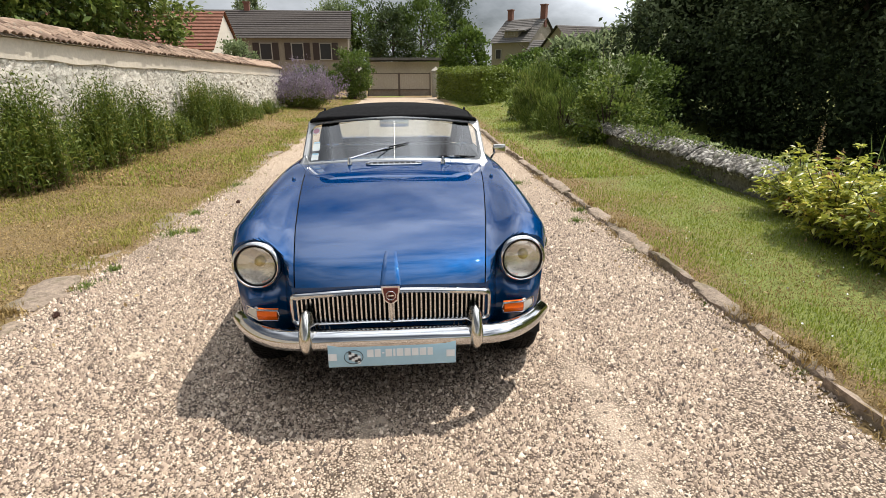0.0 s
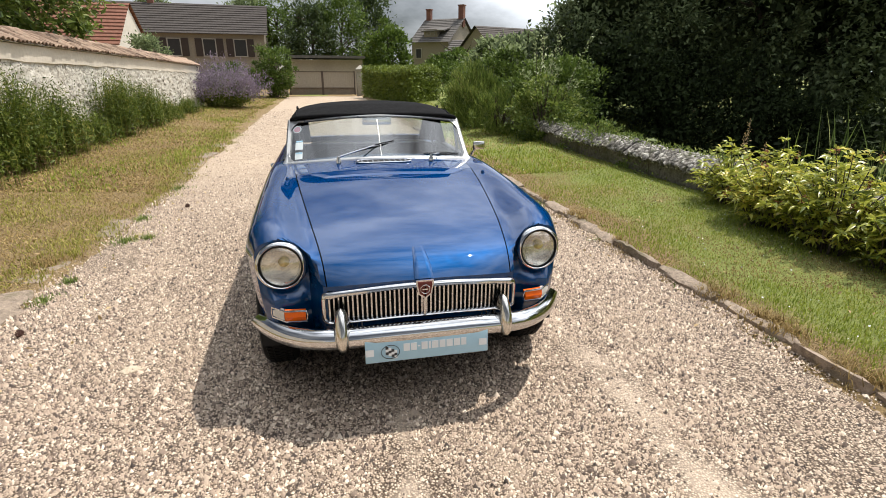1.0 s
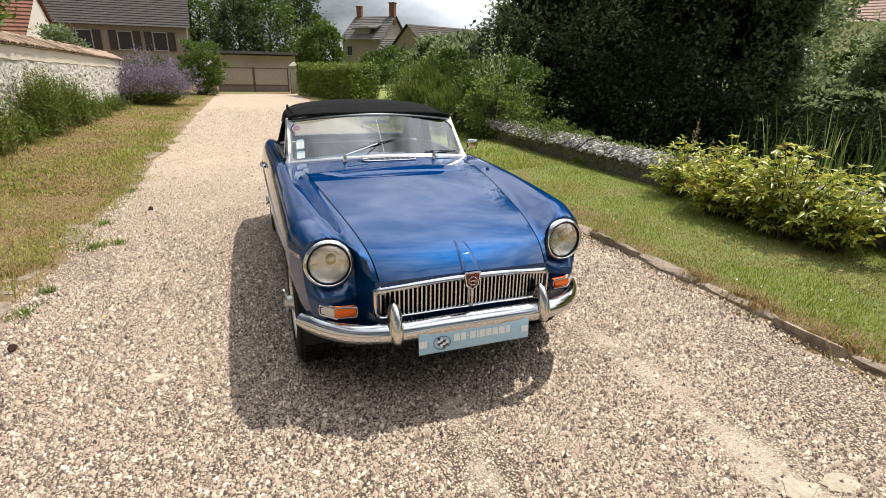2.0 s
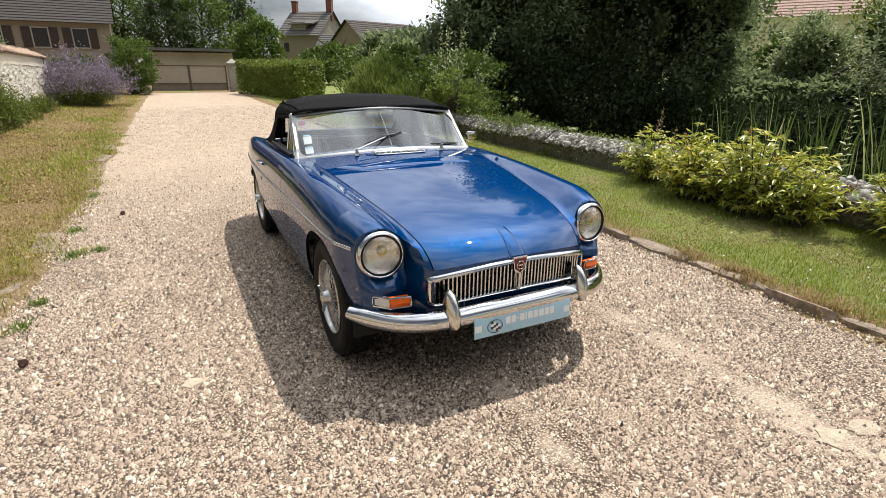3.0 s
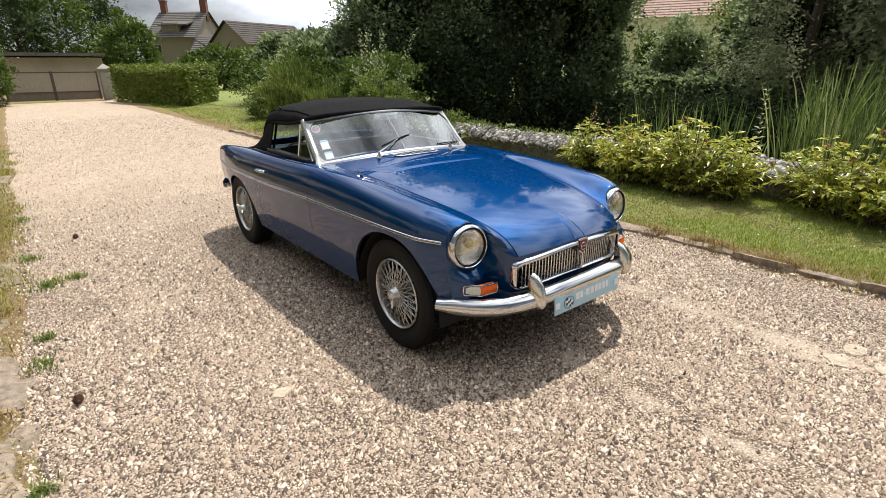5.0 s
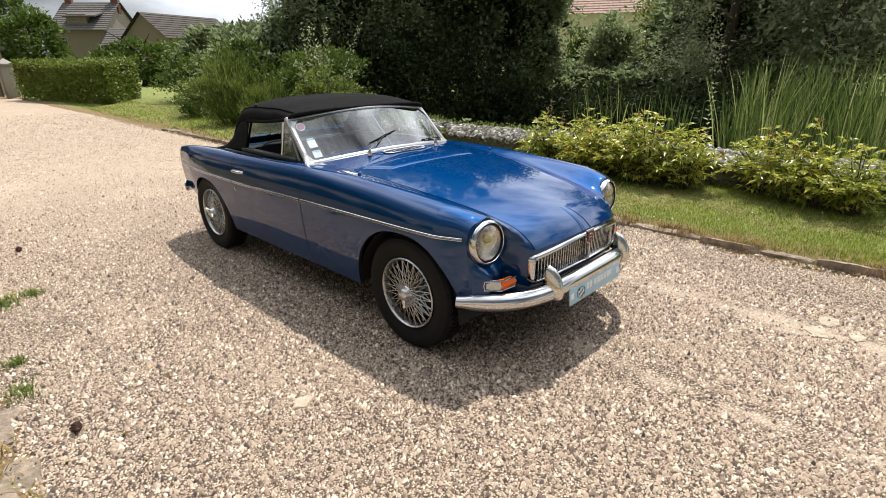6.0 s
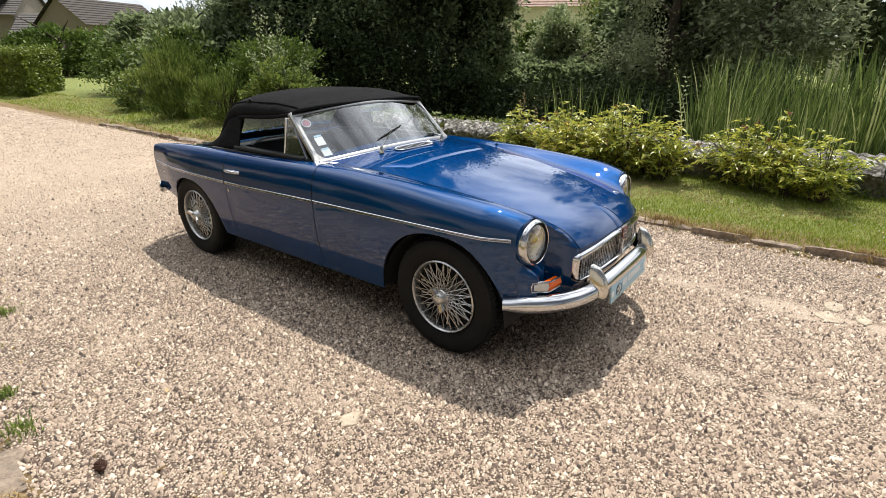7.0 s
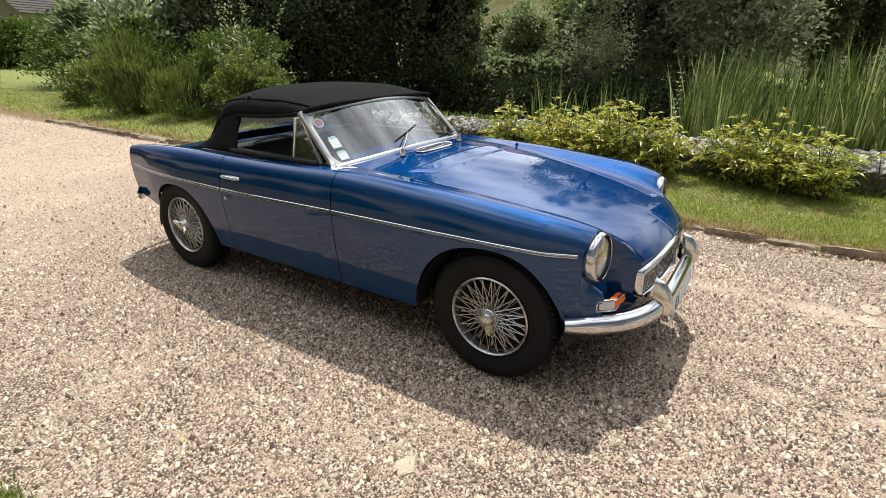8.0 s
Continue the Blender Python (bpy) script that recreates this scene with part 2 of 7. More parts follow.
def stones_mat():
    m, nt, b = material("gravel_stones", 0.85)
    c = ramp(nt, island(nt), (0.0, (0.050, 0.038, 0.032)), (0.14, (0.13, 0.094, 0.074)), (0.30, (0.29, 0.217, 0.165)), (0.58, (0.475, 0.370, 0.276)),
             (0.80, (0.41, 0.324, 0.252)), (0.96, (0.80, 0.675, 0.535)))
    v = coords(nt)
    c = mix(nt, c, ramp(nt, tex_noise(nt, v, 160, 3), (0.3, 0.78), (0.7, 1.1)), 0.8, "MULTIPLY")
    nt.links.new(c, b.inputs["Base Color"])
    return m


def turf():
    m, nt, b = material("turf", 0.95)
    v = coords(nt)
    big = tex_noise(nt, v, 0.55, 5, 0.6)
    fine = tex_noise(nt, v, 45, 5, 0.7)
    green = ramp(nt, fine, (0.3, (0.095, 0.125, 0.024)), (0.7, (0.28, 0.31, 0.075)))
    straw = ramp(nt, fine, (0.3, (0.095, 0.062, 0.028)), (0.7, (0.36, 0.25, 0.11)))
    # the bank beside the old wall is drier than the lawn by the pond
    sepx = nt.nodes.new("ShaderNodeSeparateXYZ")
    nt.links.new(v, sepx.inputs["Vector"])
    mr = nt.nodes.new("ShaderNodeMapRange")
    mr.inputs["From Min"].default_value, mr.inputs["From Max"].default_value = -3.0, 3.9
    mr.inputs["To Min"].default_value, mr.inputs["To Max"].default_value = 0.22, -0.10
    nt.links.new(sepx.outputs["X"], mr.inputs["Value"])
    ad = nt.nodes.new("ShaderNodeMath")
    nt.links.new(big, ad.inputs[0])
    nt.links.new(mr.outputs["Result"], ad.inputs[1])
    # a worn dry strip follows the kerb
    kerb = nt.nodes.new("ShaderNodeMapRange")
    kerb.inputs["From Min"].default_value, kerb.inputs["From Max"].default_value = 2.10, 2.50
    kerb.inputs["To Min"].default_value, kerb.inputs["To Max"].default_value = 0.30, 0.0
    nt.links.new(sepx.outputs["X"], kerb.inputs["Value"])
    right = nt.nodes.new("ShaderNodeMath")
    right.operation = "GREATER_THAN"
    right.inputs[1].default_value = 0.0
    nt.links.new(sepx.outputs["X"], right.inputs[0])
    strip = nt.nodes.new("ShaderNodeMath")
    strip.operation = "MULTIPLY"
    nt.links.new(kerb.outputs["Result"], strip.inputs[0])
    nt.links.new(right.outputs["Value"], strip.inputs[1])
    worn = nt.nodes.new("ShaderNodeMath")
    nt.links.new(ad.outputs["Value"], worn.inputs[0])
    nt.links.new(strip.outputs["Value"], worn.inputs[1])
    dry = ramp(nt, worn.outputs["Value"], (0.46, 0.0), (0.66, 1.0))
    nt.links.new(mix(nt, green, straw, dry), b.inputs["Base Color"])
    bump(nt, b, fine, 1.0, 0.03)
    return m


def rubble_white():
    m, nt, b = material("limewashed_rubble", 0.92)
    v = coords(nt)
    n1 = tex_noise(nt, v, 3.2, 6, 0.65)
    n2 = tex_noise(nt, v, 22, 5, 0.7)
    c = ramp(nt, n2, (0.28, (0.40, 0.36, 0.29)), (0.5, (0.60, 0.565, 0.49)), (0.75, (0.74, 0.715, 0.65)))
    c = mix(nt, c, (0.43, 0.375, 0.29), ramp(nt, n1, (0.52, 0.0), (0.75, 0.6)))
    # darker joints between the stones, in patches
    mp = nt.nodes.new("ShaderNodeMapping")
    mp.inputs["Scale"].default_value = (3.0, 8.5, 12.5)
    wv = nt.nodes.new("ShaderNodeVectorMath")
    nt.links.new(v, wv.inputs[0])
    wc = nt.nodes.new("ShaderNodeTexNoise")
    wc.inputs["Scale"].default_value = 7.0
    nt.links.new(v, wc.inputs["Vector"])
    ws = nt.nodes.new("ShaderNodeVectorMath")
    ws.operation = "SCALE"
    ws.inputs["Scale"].default_value = 0.10
    nt.links.new(wc.outputs["Color"], ws.inputs[0])
    nt.links.new(ws.outputs["Vector"], wv.inputs[1])
    nt.links.new(wv.outputs["Vector"], mp.inputs["Vector"])
    vo = nt.nodes.new("ShaderNodeTexVoronoi")
    vo.feature = "DISTANCE_TO_EDGE"
    vo.inputs["Scale"].default_value = 1.0
    nt.links.new(mp.outputs["Vector"], vo.inputs["Vector"])
    joint = ramp(nt, vo.outputs["Distance"], (0.015, 1.0), (0.075, 0.0))
    patch = ramp(nt, tex_noise(nt, v, 2.1, 4), (0.36, 0.1), (0.56, 0.85))
    c = mix(nt, c, (0.17, 0.145, 0.115), mix(nt, joint, patch, 1.0, "MULTIPLY"))
    nt.links.new(c, b.inputs["Base Color"])
    bump(nt, b, n2, 0.8, 0.015)
    return m


def stone_grey(name, lo, hi, moss=None):
    m, nt, b = material(name, 0.92)
    v = coords(nt)
    n2 = tex_noise(nt, v, 26, 6, 0.7)
    n1 = tex_noise(nt, v, 3.5, 5, 0.6)
    c = ramp(nt, n2, (0.3, lo), (0.7, hi))
    c = mix(nt, c, ramp(nt, object_random(nt), (0.0, 0.75), (1.0, 1.2)), 0.6, "MULTIPLY")
    if moss:
        c = mix(nt, c, moss, ramp(nt, n1, (0.50, 0.0), (0.68, 0.85)))
    nt.links.new(c, b.inputs["Base Color"])
    bump(nt, b, n2, 0.9, 0.02)
    return m


def lichen_stone():
    """Rough coping in small scaly pieces, blotched with pale and black lichen."""
    m, nt, b = material("lichened_limestone", 0.95)
    v = coords(nt)
    vo = nt.nodes.new("ShaderNodeTexVoronoi")
    vo.inputs["Scale"].default_value = 21
    warp = nt.nodes.new("ShaderNodeVectorMath")
    wn = nt.nodes.new("ShaderNodeTexNoise")
    wn.inputs["Scale"].default_value = 14
    sc = nt.nodes.new("ShaderNodeVectorMath")
    sc.operation = "SCALE"
    sc.inputs["Scale"].default_value = 0.05
    nt.links.new(v, wn.inputs["Vector"])
    nt.links.new(wn.outputs["Color"], sc.inputs[0])
    nt.links.new(v, warp.inputs[0])
    nt.links.new(sc.outputs["Vector"], warp.inputs[1])
    nt.links.new(warp.outputs["Vector"], vo.inputs["Vector"])
    sep = nt.nodes.new("ShaderNodeSeparateColor")
    nt.links.new(vo.outputs["Color"], sep.inputs["Color"])
    c = ramp(nt, sep.outputs["Red"], (0.0, (0.08, 0.075, 0.066)), (0.35, (0.19, 0.178, 0.158)), (0.7, (0.33, 0.31, 0.28)), (0.95, (0.58, 0.56, 0.51)))
    c = mix(nt, c, ramp(nt, vo.outputs["Distance"], (0.42, (1, 1, 1)), (0.75, (0.30, 0.28, 0.25))), 0.9, "MULTIPLY")
    c = mix(nt, c, (0.035, 0.033, 0.030), ramp(nt, tex_noise(nt, v, 9, 6, 0.75), (0.53, 0.0), (0.62, 0.85)))
    c = mix(nt, c, (0.085, 0.095, 0.030), ramp(nt, tex_noise(nt, v, 2.6, 5, 0.65), (0.56, 0.0), (0.70, 0.8)))
    nt.links.new(c, b.inputs["Base Color"])
    inv = ramp(nt, vo.outputs["Distance"], (0.0, 1.0), (0.8, 0.0))
    bump(nt, b, mix(nt, inv, tex_noise(nt, v, 40, 5, 0.7), 0.45), 1.0, 0.035)
    return m


def tiles_mat(name, lo, hi, lichen=0.7):
    m, nt, b = material(name, 0.85)
    b.inputs["Specular IOR Level"].default_value = 0.15
    v = coords(nt)
    c = ramp(nt, object_random(nt), (0.0, lo), (1.0, hi))
    c = mix(nt, c, ramp(nt, tex_noise(nt, v, 5, 5, 0.7), (0.3, 0.6), (0.7, 1.15)), 0.8, "MULTIPLY")
    c = mix(nt, c, (0.30, 0.28, 0.22), ramp(nt, tex_noise(nt, v, 11, 5, 0.7), (0.56, 0.0), (0.7, lichen)))
    nt.links.new(c, b.inputs["Base Color"])
    bump(nt, b, tex_noise(nt, v, 40, 4), 0.5, 0.01)
    return m


def water_mat():
    m, nt, b = material("pond_water", 0.06, 0.0, (0.010, 0.014, 0.009))
    v = coords(nt)
    nt.links.new(ramp(nt, tex_noise(nt, v, 0.8, 4), (0.4, (0.008, 0.012, 0.008)), (0.7, (0.018, 0.022, 0.010))), b.inputs["Base Color"])
    bump(nt, b, tex_noise(nt, v, 6, 2), 0.08, 0.02)
    return m


M_BLUE, M_CHROME = paint_blue(), chrome()
M_CHROME_OLD = chrome("aged_chrome", 0.12, (0.62, 0.60, 0.56))
M_SATIN = chrome("satin_screen_frame", 0.3, (0.39, 0.39, 0.385))
M_ALU = chrome("polished_alloy", 0.16, (0.62, 0.62, 0.62))
M_REFL = plain("silvered_reflector", (0.70, 0.68, 0.63), 0.26, 0.95, 60, 0.15)
M_WIRE = chrome("wire_wheel_chrome", 0.26, (0.56, 0.55, 0.53))
M_HOOD = plain("black_hood_cloth", (0.0135, 0.0135, 0.0142), 0.9, 0, 420, 0.5, 0.001)
M_HOOD.node_tree.nodes["Principled BSDF"].inputs["Specular IOR Level"].default_value = 0.05
M_RUBBER = plain("black_rubber", (0.010, 0.0098, 0.0098), 0.65, 0, 90, 0.4, 0.001)
M_RUBBER.node_tree.nodes["Principled BSDF"].inputs["Specular IOR Level"].default_value = 0.15
M_PIPING = plain("grey_seat_piping", (0.22, 0.215, 0.20), 0.5, 0, 100, 0.2)
M_BLACK = plain("black_underside", (0.008, 0.008, 0.008), 0.85)
M_TRIM = plain("black_leathercloth", (0.014, 0.013, 0.013), 0.5, 0, 200, 0.3, 0.0006)
M_GLASS = glass("windscreen_glass")
M_LENS = glass("lamp_glass", (0.97, 0.97, 0.95))
M_AMBER = plain("amber_lens", (0.72, 0.115, 0.004), 0.15, 0, 300, 0.15)
M_CLEAR = plain("clear_lens", (0.62, 0.60, 0.56), 0.12, 0, 300, 0.2)
M_BULB = plain("yellow_bulb_glass", (0.60, 0.44, 0.14), 0.2, 0.3, 100, 0.2)
M_PLATE = plain("pale_blue_plate", (0.36, 0.55, 0.66), 0.4, 0, 30, 0.06)
M_WHITE = plain("white_print", (0.74, 0.76, 0.77), 0.5, 0, 30, 0.06)
M_INK = plain("dark_print", (0.03, 0.03, 0.035), 0.5)
M_RED = plain("dark_red_enamel", (0.12, 0.014, 0.012), 0.3)
M_PINK = plain("pink_print", (0.66, 0.26, 0.34), 0.5)
M_SKYBLUE = plain("blue_print", (0.35, 0.58, 0.75), 0.5)
M_GRAVEL, M_STONES, M_TURF = gravel_ground(), stones_mat(), turf()
M_RUBBLE = rubble_white()
M_RENDER = plain("old_lime_render", (0.58, 0.52, 0.43), 0.92, 0, 18, 0.16, 0.006)
M_KERB = stone_grey("kerb_stone", (0.15, 0.115, 0.085), (0.42, 0.33, 0.25), (0.13, 0.115, 0.06))
M_LOWWALL = stone_grey("mossy_limestone", (0.050, 0.044, 0.036), (0.34, 0.31, 0.265), (0.075, 0.080, 0.03))
M_COPING = lichen_stone()
M_TILE = tiles_mat("old_clay_tile", (0.13, 0.085, 0.062), (0.42, 0.30, 0.22), 0.85)
M_WATER = water_mat()
M_BARK = plain("bark", (0.075, 0.058, 0.042), 0.95, 0, 25, 0.5, 0.02)
M_WOOD = plain("weathered_wood", (0.21, 0.175, 0.14), 0.85, 0, 14, 0.3, 0.004)

# ---- ground, drive, pond ----
POND_X0, POND_X1, POND_Y0, POND_Y1 = 4.3, 11.5, -9.0, 15.0


def ground_height(x, y):
    z = -0.025
    if x > 2.0:
        z = 0.035 + 0.05 * smooth(2.1, 4.0, x) + 0.012 * noise.noise((x * 1.3, y * 1.3, 0))
    if x < -2.4:
        z = 0.0 + 0.10 * smooth(-2.6, -5.0, x) + 0.012 * noise.noise((x * 1.3, y * 1.3, 3))
    x0 = POND_X0 + 2.3 * smooth(8.5, 11.5, y)
    pond = smooth(x0 - 0.05, x0 + 0.25, x) * (1 - smooth(POND_X1 - 2, POND_X1 + 1, x)) * smooth(POND_Y0 - 2, POND_Y0, y) * (1 - smooth(POND_Y1 - 2, POND_Y1, y))
    return z - 1.0 * pond


def build_ground():
    xs = np.unique(np.round(np.concatenate([[-2500, -900, -300, -120, -60, -30, -18], np.arange(-12, 14, 0.22), [14, 18, 30, 60, 120, 300, 900, 2500]]), 3))
    ys = np.unique(np.round(np.concatenate([[-2500, -900, -300, -100, -40, -20], np.arange(-12, 36, 0.4), [36, 45, 60, 90, 140, 300, 900, 2500]]), 3))
    nx, ny = len(xs), len(ys)
    vs = [(x, y, ground_height(x, y)) for y in ys for x in xs]
    i, j = np.meshgrid(np.arange(nx - 1), np.arange(ny - 1))
    a = (j * nx + i).ravel()
    raw_faces = np.stack([a, a + 1, a + 1 + nx, a + nx], 1).ravel()
    ob = raw("ground", vs, raw_faces, 4, M_TURF)
    tagged(ob, "patchy mown lawn and dry grass beside a gravel drive", "ground", kind="structure")


def drive_edge(y):
    return -2.46 + 0.07 * math.sin(y * 1.1) + 0.12 * noise.noise((y * 0.9, 5, 0)) - 0.35 * smooth(10, 16, y)


def drive_right(y):
    return 1.94 + 0.03 * noise.noise((y * 0.6, 9, 0)) - 0.03 * smooth(5, 9, y) + 0.10 * smooth(3, -1, y) + 0.6 * smooth(14, 30, y)


def drive_z(x, y):
    return 0.012 * noise.noise((x * 0.8, y * 0.8, 7)) - 0.018 * smooth(-1.7, -2.5, x)


def build_drive():
    bm = bmesh.new()
    rows = []
    for y in np.concatenate([np.arange(-7, 9, 0.15), np.arange(9, 33.5, 0.6)]):
        l, r = drive_edge(y), drive_right(y)
        rows.append([(l + (r - l) * k / 30, y, drive_z(l + (r - l) * k / 30, y) - (0.03 if k in (0, 30) else 0)) for k in range(31)])
    grid(bm, rows)
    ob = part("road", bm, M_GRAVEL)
    tagged(ob, "pale pinkish-beige gravel drive with sandy patches", "driveway", kind="structure")


def build_stones():
    rs = np.random.RandomState(5)
    n = 175000
    # thick near the car's front and the walk, thinning away from it
    x = rs.uniform(-2.5, 2.0, n * 2)
    y = -0.2 + 8.5 * rs.beta(1.05, 2.2, n * 2)
    ok = np.array([drive_edge(b) - 0.05 < a < drive_right(b) + 0.02 for a, b in zip(x, y)])
    ok &= y > -0.2 + 0.7 * rs.rand(len(y)) ** 2
    # bare sandy tracks
    bare = np.array([noise.noise((a * 0.9 + 3, b * 0.55, 2.0)) for a, b in zip(x, y)])
    ok &= (bare < 0.36) | (rs.rand(len(x)) < 0.25)
    for x0, w in ((-0.20, 0.07), (0.86, 0.12)):
        wob = np.array([0.20 * noise.noise((a * 3, b * 2.2, 4)) for a, b in zip(x, y)])
        ok &= (np.abs(x - x0) > w + wob) | (y > 2.4) | (rs.rand(len(x)) < 0.16)
    x, y = x[ok][:n], y[ok][:n]
    n = len(x)
    z = np.array([drive_z(a, b) for a, b in zip(x, y)])
    size = rs.lognormal(math.log(0.0062), 0.38, n).clip(0.003, 0.015)
    # coarser loose stones further up the drive
    m = 36000
    fx, fy = rs.uniform(-2.5, 2.2, m * 2), 5.0 + 17 * rs.beta(1.0, 1.8, m * 2)
    ok = np.array([drive_edge(b) - 0.05 < a < drive_right(b) + 0.02 for a, b in zip(fx, fy)])
    fx, fy = fx[ok][:m], fy[ok][:m]
    x, y = np.concatenate([x, fx]), np.concatenate([y, fy])
    z = np.concatenate([z, [drive_z(a, b) for a, b in zip(fx, fy)]])
    size = np.concatenate([size, (0.0062 + 0.0005 * (fy - 5)) * rs.uniform(0.6, 1.3, len(fx))])
    n = len(x)
    base = np.array([(1.1, 0.15, 0), (0.0, 0.75, 0), (-1.0, -0.1, 0), (0.05, -0.8, 0), (0.1, 0.0, 1.0)])
    tri = np.array([(0, 1, 4), (1, 2, 4), (2, 3, 4), (3, 0, 4)])
    a = rs.uniform(0, 6.283, n)
    p = base[None] * rs.uniform(0.6, 1.4, (n, 5, 3)) + rs.uniform(-0.22, 0.22, (n, 5, 3)) * np.array((1, 1, 0.4))
    ca, sa = np.cos(a)[:, None], np.sin(a)[:, None]
    px = p[:, :, 0] * ca - p[:, :, 1] * sa
    py = p[:, :, 0] * sa + p[:, :, 1] * ca
    pz = p[:, :, 2] * rs.uniform(0.9, 1.6, (n, 1)) - 0.1 + (px * rs.uniform(-0.35, 0.35, (n, 1)))
    v = np.stack([x[:, None] + px * size[:, None], y[:, None] + py * size[:, None], z[:, None] + pz * size[:, None]], 2).reshape(-1, 3)
    f = (tri[None] + (np.arange(n) * 5)[:, None, None]).ravel()
    ob = raw("gravel", v, f, 3, M_STONES)
    tagged(ob, "loose angular beige and pinkish gravel stones on the drive", "gravel", kind="stuff")


def build_pond():
    bm = bmesh.new()
    grid(bm, [[(POND_X0 - 0.2 + (POND_X1 + 1 - POND_X0) * i / 8, POND_Y0 + (POND_Y1 - POND_Y0) * j / 16, -0.42) for i in range(9)] for j in range(17)])
    tagged(part("water", bm, M_WATER), "dark still pond water behind the low stone wall", "pond", kind="structure")


build_ground()
build_drive()
build_stones()
build_pond()


# ---- old wall along the drive ----
WALL_X = -5.10
w_eave = curve((-4, 2.05), (5, 1.93), (7.5, 1.88), (10.2, 1.81), (14.1, 1.745), (23.1, 1.58))


def stone_relief(y, z, k=6.5):
    d, _ = noise.voronoi((0.3, y * k, z * k * 1.5))
    edge = min((d[1] - d[0]) * 5.5, 1.0)
    return edge


def build_old_wall():
    bm = bmesh.new()
    ys, zs = np.concatenate([np.arange(-4, 4.5, 0.2), np.arange(4.5, 14, 0.036), np.arange(14, 23.2, 0.06)]), np.linspace(-0.05, 1, 52)
    rows = []
    for y in ys:
        row = []
        for q in zs:
            z = q * w_eave(y)
            r = stone_relief(y, z)
            wash = smooth(-0.25, 0.35, noise.noise((y * 0.5, z * 0.9, 4.0))) * (1 - 0.8 * smooth(14.5, 16, y))
            x = WALL_X + 0.042 * r * (1 - 0.5 * wash) + 0.016 * noise.noise((y * 3, z * 3, 1)) + 0.012 * noise.noise((y * 11, z * 11, 1))
            row.append((x, y, z))
        rows.append(row)
    vs = grid(bm, rows)
    back = [[bm.verts.new((WALL_X - 0.42, v[k].co.y, v[k].co.z)) for k in (0, -1)] for v in (vs[0], vs[-1])]
    bm.faces.new([v[-1] for v in vs] + [back[1][1], back[0][1]])
    bm.faces.new([back[0][0], back[0][1], back[1][1], back[1][0]])
    bm.faces.new(list(vs[-1]) + [back[1][1], back[1][0]])
    ob = part("wall_west", bm, M_RUBBLE, sharp=80)
    tagged(ob, "old limewashed rubble-stone boundary wall with clay tile coping", "wall", kind="structure")
    bm = bmesh.new()
    rows = []
    for y in np.arange(-4, 23.2, 0.12):
        e = w_eave(y)
        b = e - 0.27 + 0.03 * noise.noise((y * 1.5, 0, 8))
        rows.append([(WALL_X + o + 0.006 * noise.noise((y * 5, z * 5, 3)), y, z) for o, z in ((0.0, b), (0.048, b + 0.012), (0.052, b + 0.14), (0.050, e), (-0.1, e + 0.01))])
    grid(bm, rows)
    part("render_band", bm, M_RENDER, ob, "smooth lime-render band under the coping")
    # tiles of the coping: three courses, each tile by itself
    rs = np.random.RandomState(3)
    bm = bmesh.new()
    prof = [(-0.060, 0.0), (-0.042, 0.022), (-0.016, 0.036), (0.016, 0.036), (0.042, 0.022), (0.060, 0.0)]
    rows = [[(s, a, h) for a, h in prof] for s in (0.0, -0.24)]
    top = grid(bm, rows)
    low = grid(bm, [[(p[0], p[1], p[2] - 0.015) for p in r] for r in rows])
    for k in (0, 1):
        bm.faces.new(list(top[k]) + list(low[k])[::-1])
    tile_me = part("tile", bm, M_TILE)
    mesh = tile_me.data
    bpy.data.objects.remove(tile_me)
    slope = radians(24)
    rest = bmesh.new()
    for c in range(3):
        y = 3.4 + 0.01 * c
        while y < 23.1:
            e = w_eave(y)
            x0 = WALL_X + 0.14 - 0.165 * c + rs.uniform(-0.012, 0.012)
            z0 = e + 0.03 + 0.165 * c * math.tan(slope) + 0.010 * rs.uniform(-1, 1)
            m = pose(x0, y, z0, rs.uniform(-4, 4), math.degrees(slope) + rs.uniform(-3, 3), rs.uniform(-3, 3))
            if 6.2 < y < 18.9:
                t = new("tile", mesh)
                t.parent = ob
                t.matrix_basis = m
            else:
                k = len(rest.verts)
                rest.from_mesh(mesh)
                rest.verts.ensure_lookup_table()
                bmesh.ops.transform(rest, matrix=m, verts=rest.verts[k:])
            y += 0.130
    tagged(part("coping_rest", rest, M_TILE, ob), kind="stuff")
    bm = bmesh.new()
    rows = [[(0.085 * math.cos(a), s, 0.085 * math.sin(a) - 0.02) for a in np.linspace(0.05, math.pi - 0.05, 8)] for s in (-0.18, 0.18)]
    grid(bm, rows)
    rt = part("ridge_tile", bm, M_TILE)
    mesh = rt.data
    bpy.data.objects.remove(rt)
    y = 3.5
    while y < 23.05:
        t = new("ridge_tile", mesh)
        t.parent = ob
        t.matrix_basis = pose(WALL_X - 0.36, y, w_eave(y) + 0.245 + rs.uniform(-0.010, 0.010), rs.uniform(-2, 2), 0, rs.uniform(-3, 3))
        y += 0.35
    bm = bmesh.new()
    rows = [[(WALL_X + 0.10, y, w_eave(y) + 0.012), (WALL_X - 0.36, y, w_eave(y) + 0.225), (WALL_X - 0.5, y, w_eave(y) + 0.19), (WALL_X - 0.5, y, w_eave(y))] for y in np.linspace(-4, 23.1, 32)]
    grid(bm, rows, closed_v=True)
    part("coping_bed", bm, M_RENDER, ob)
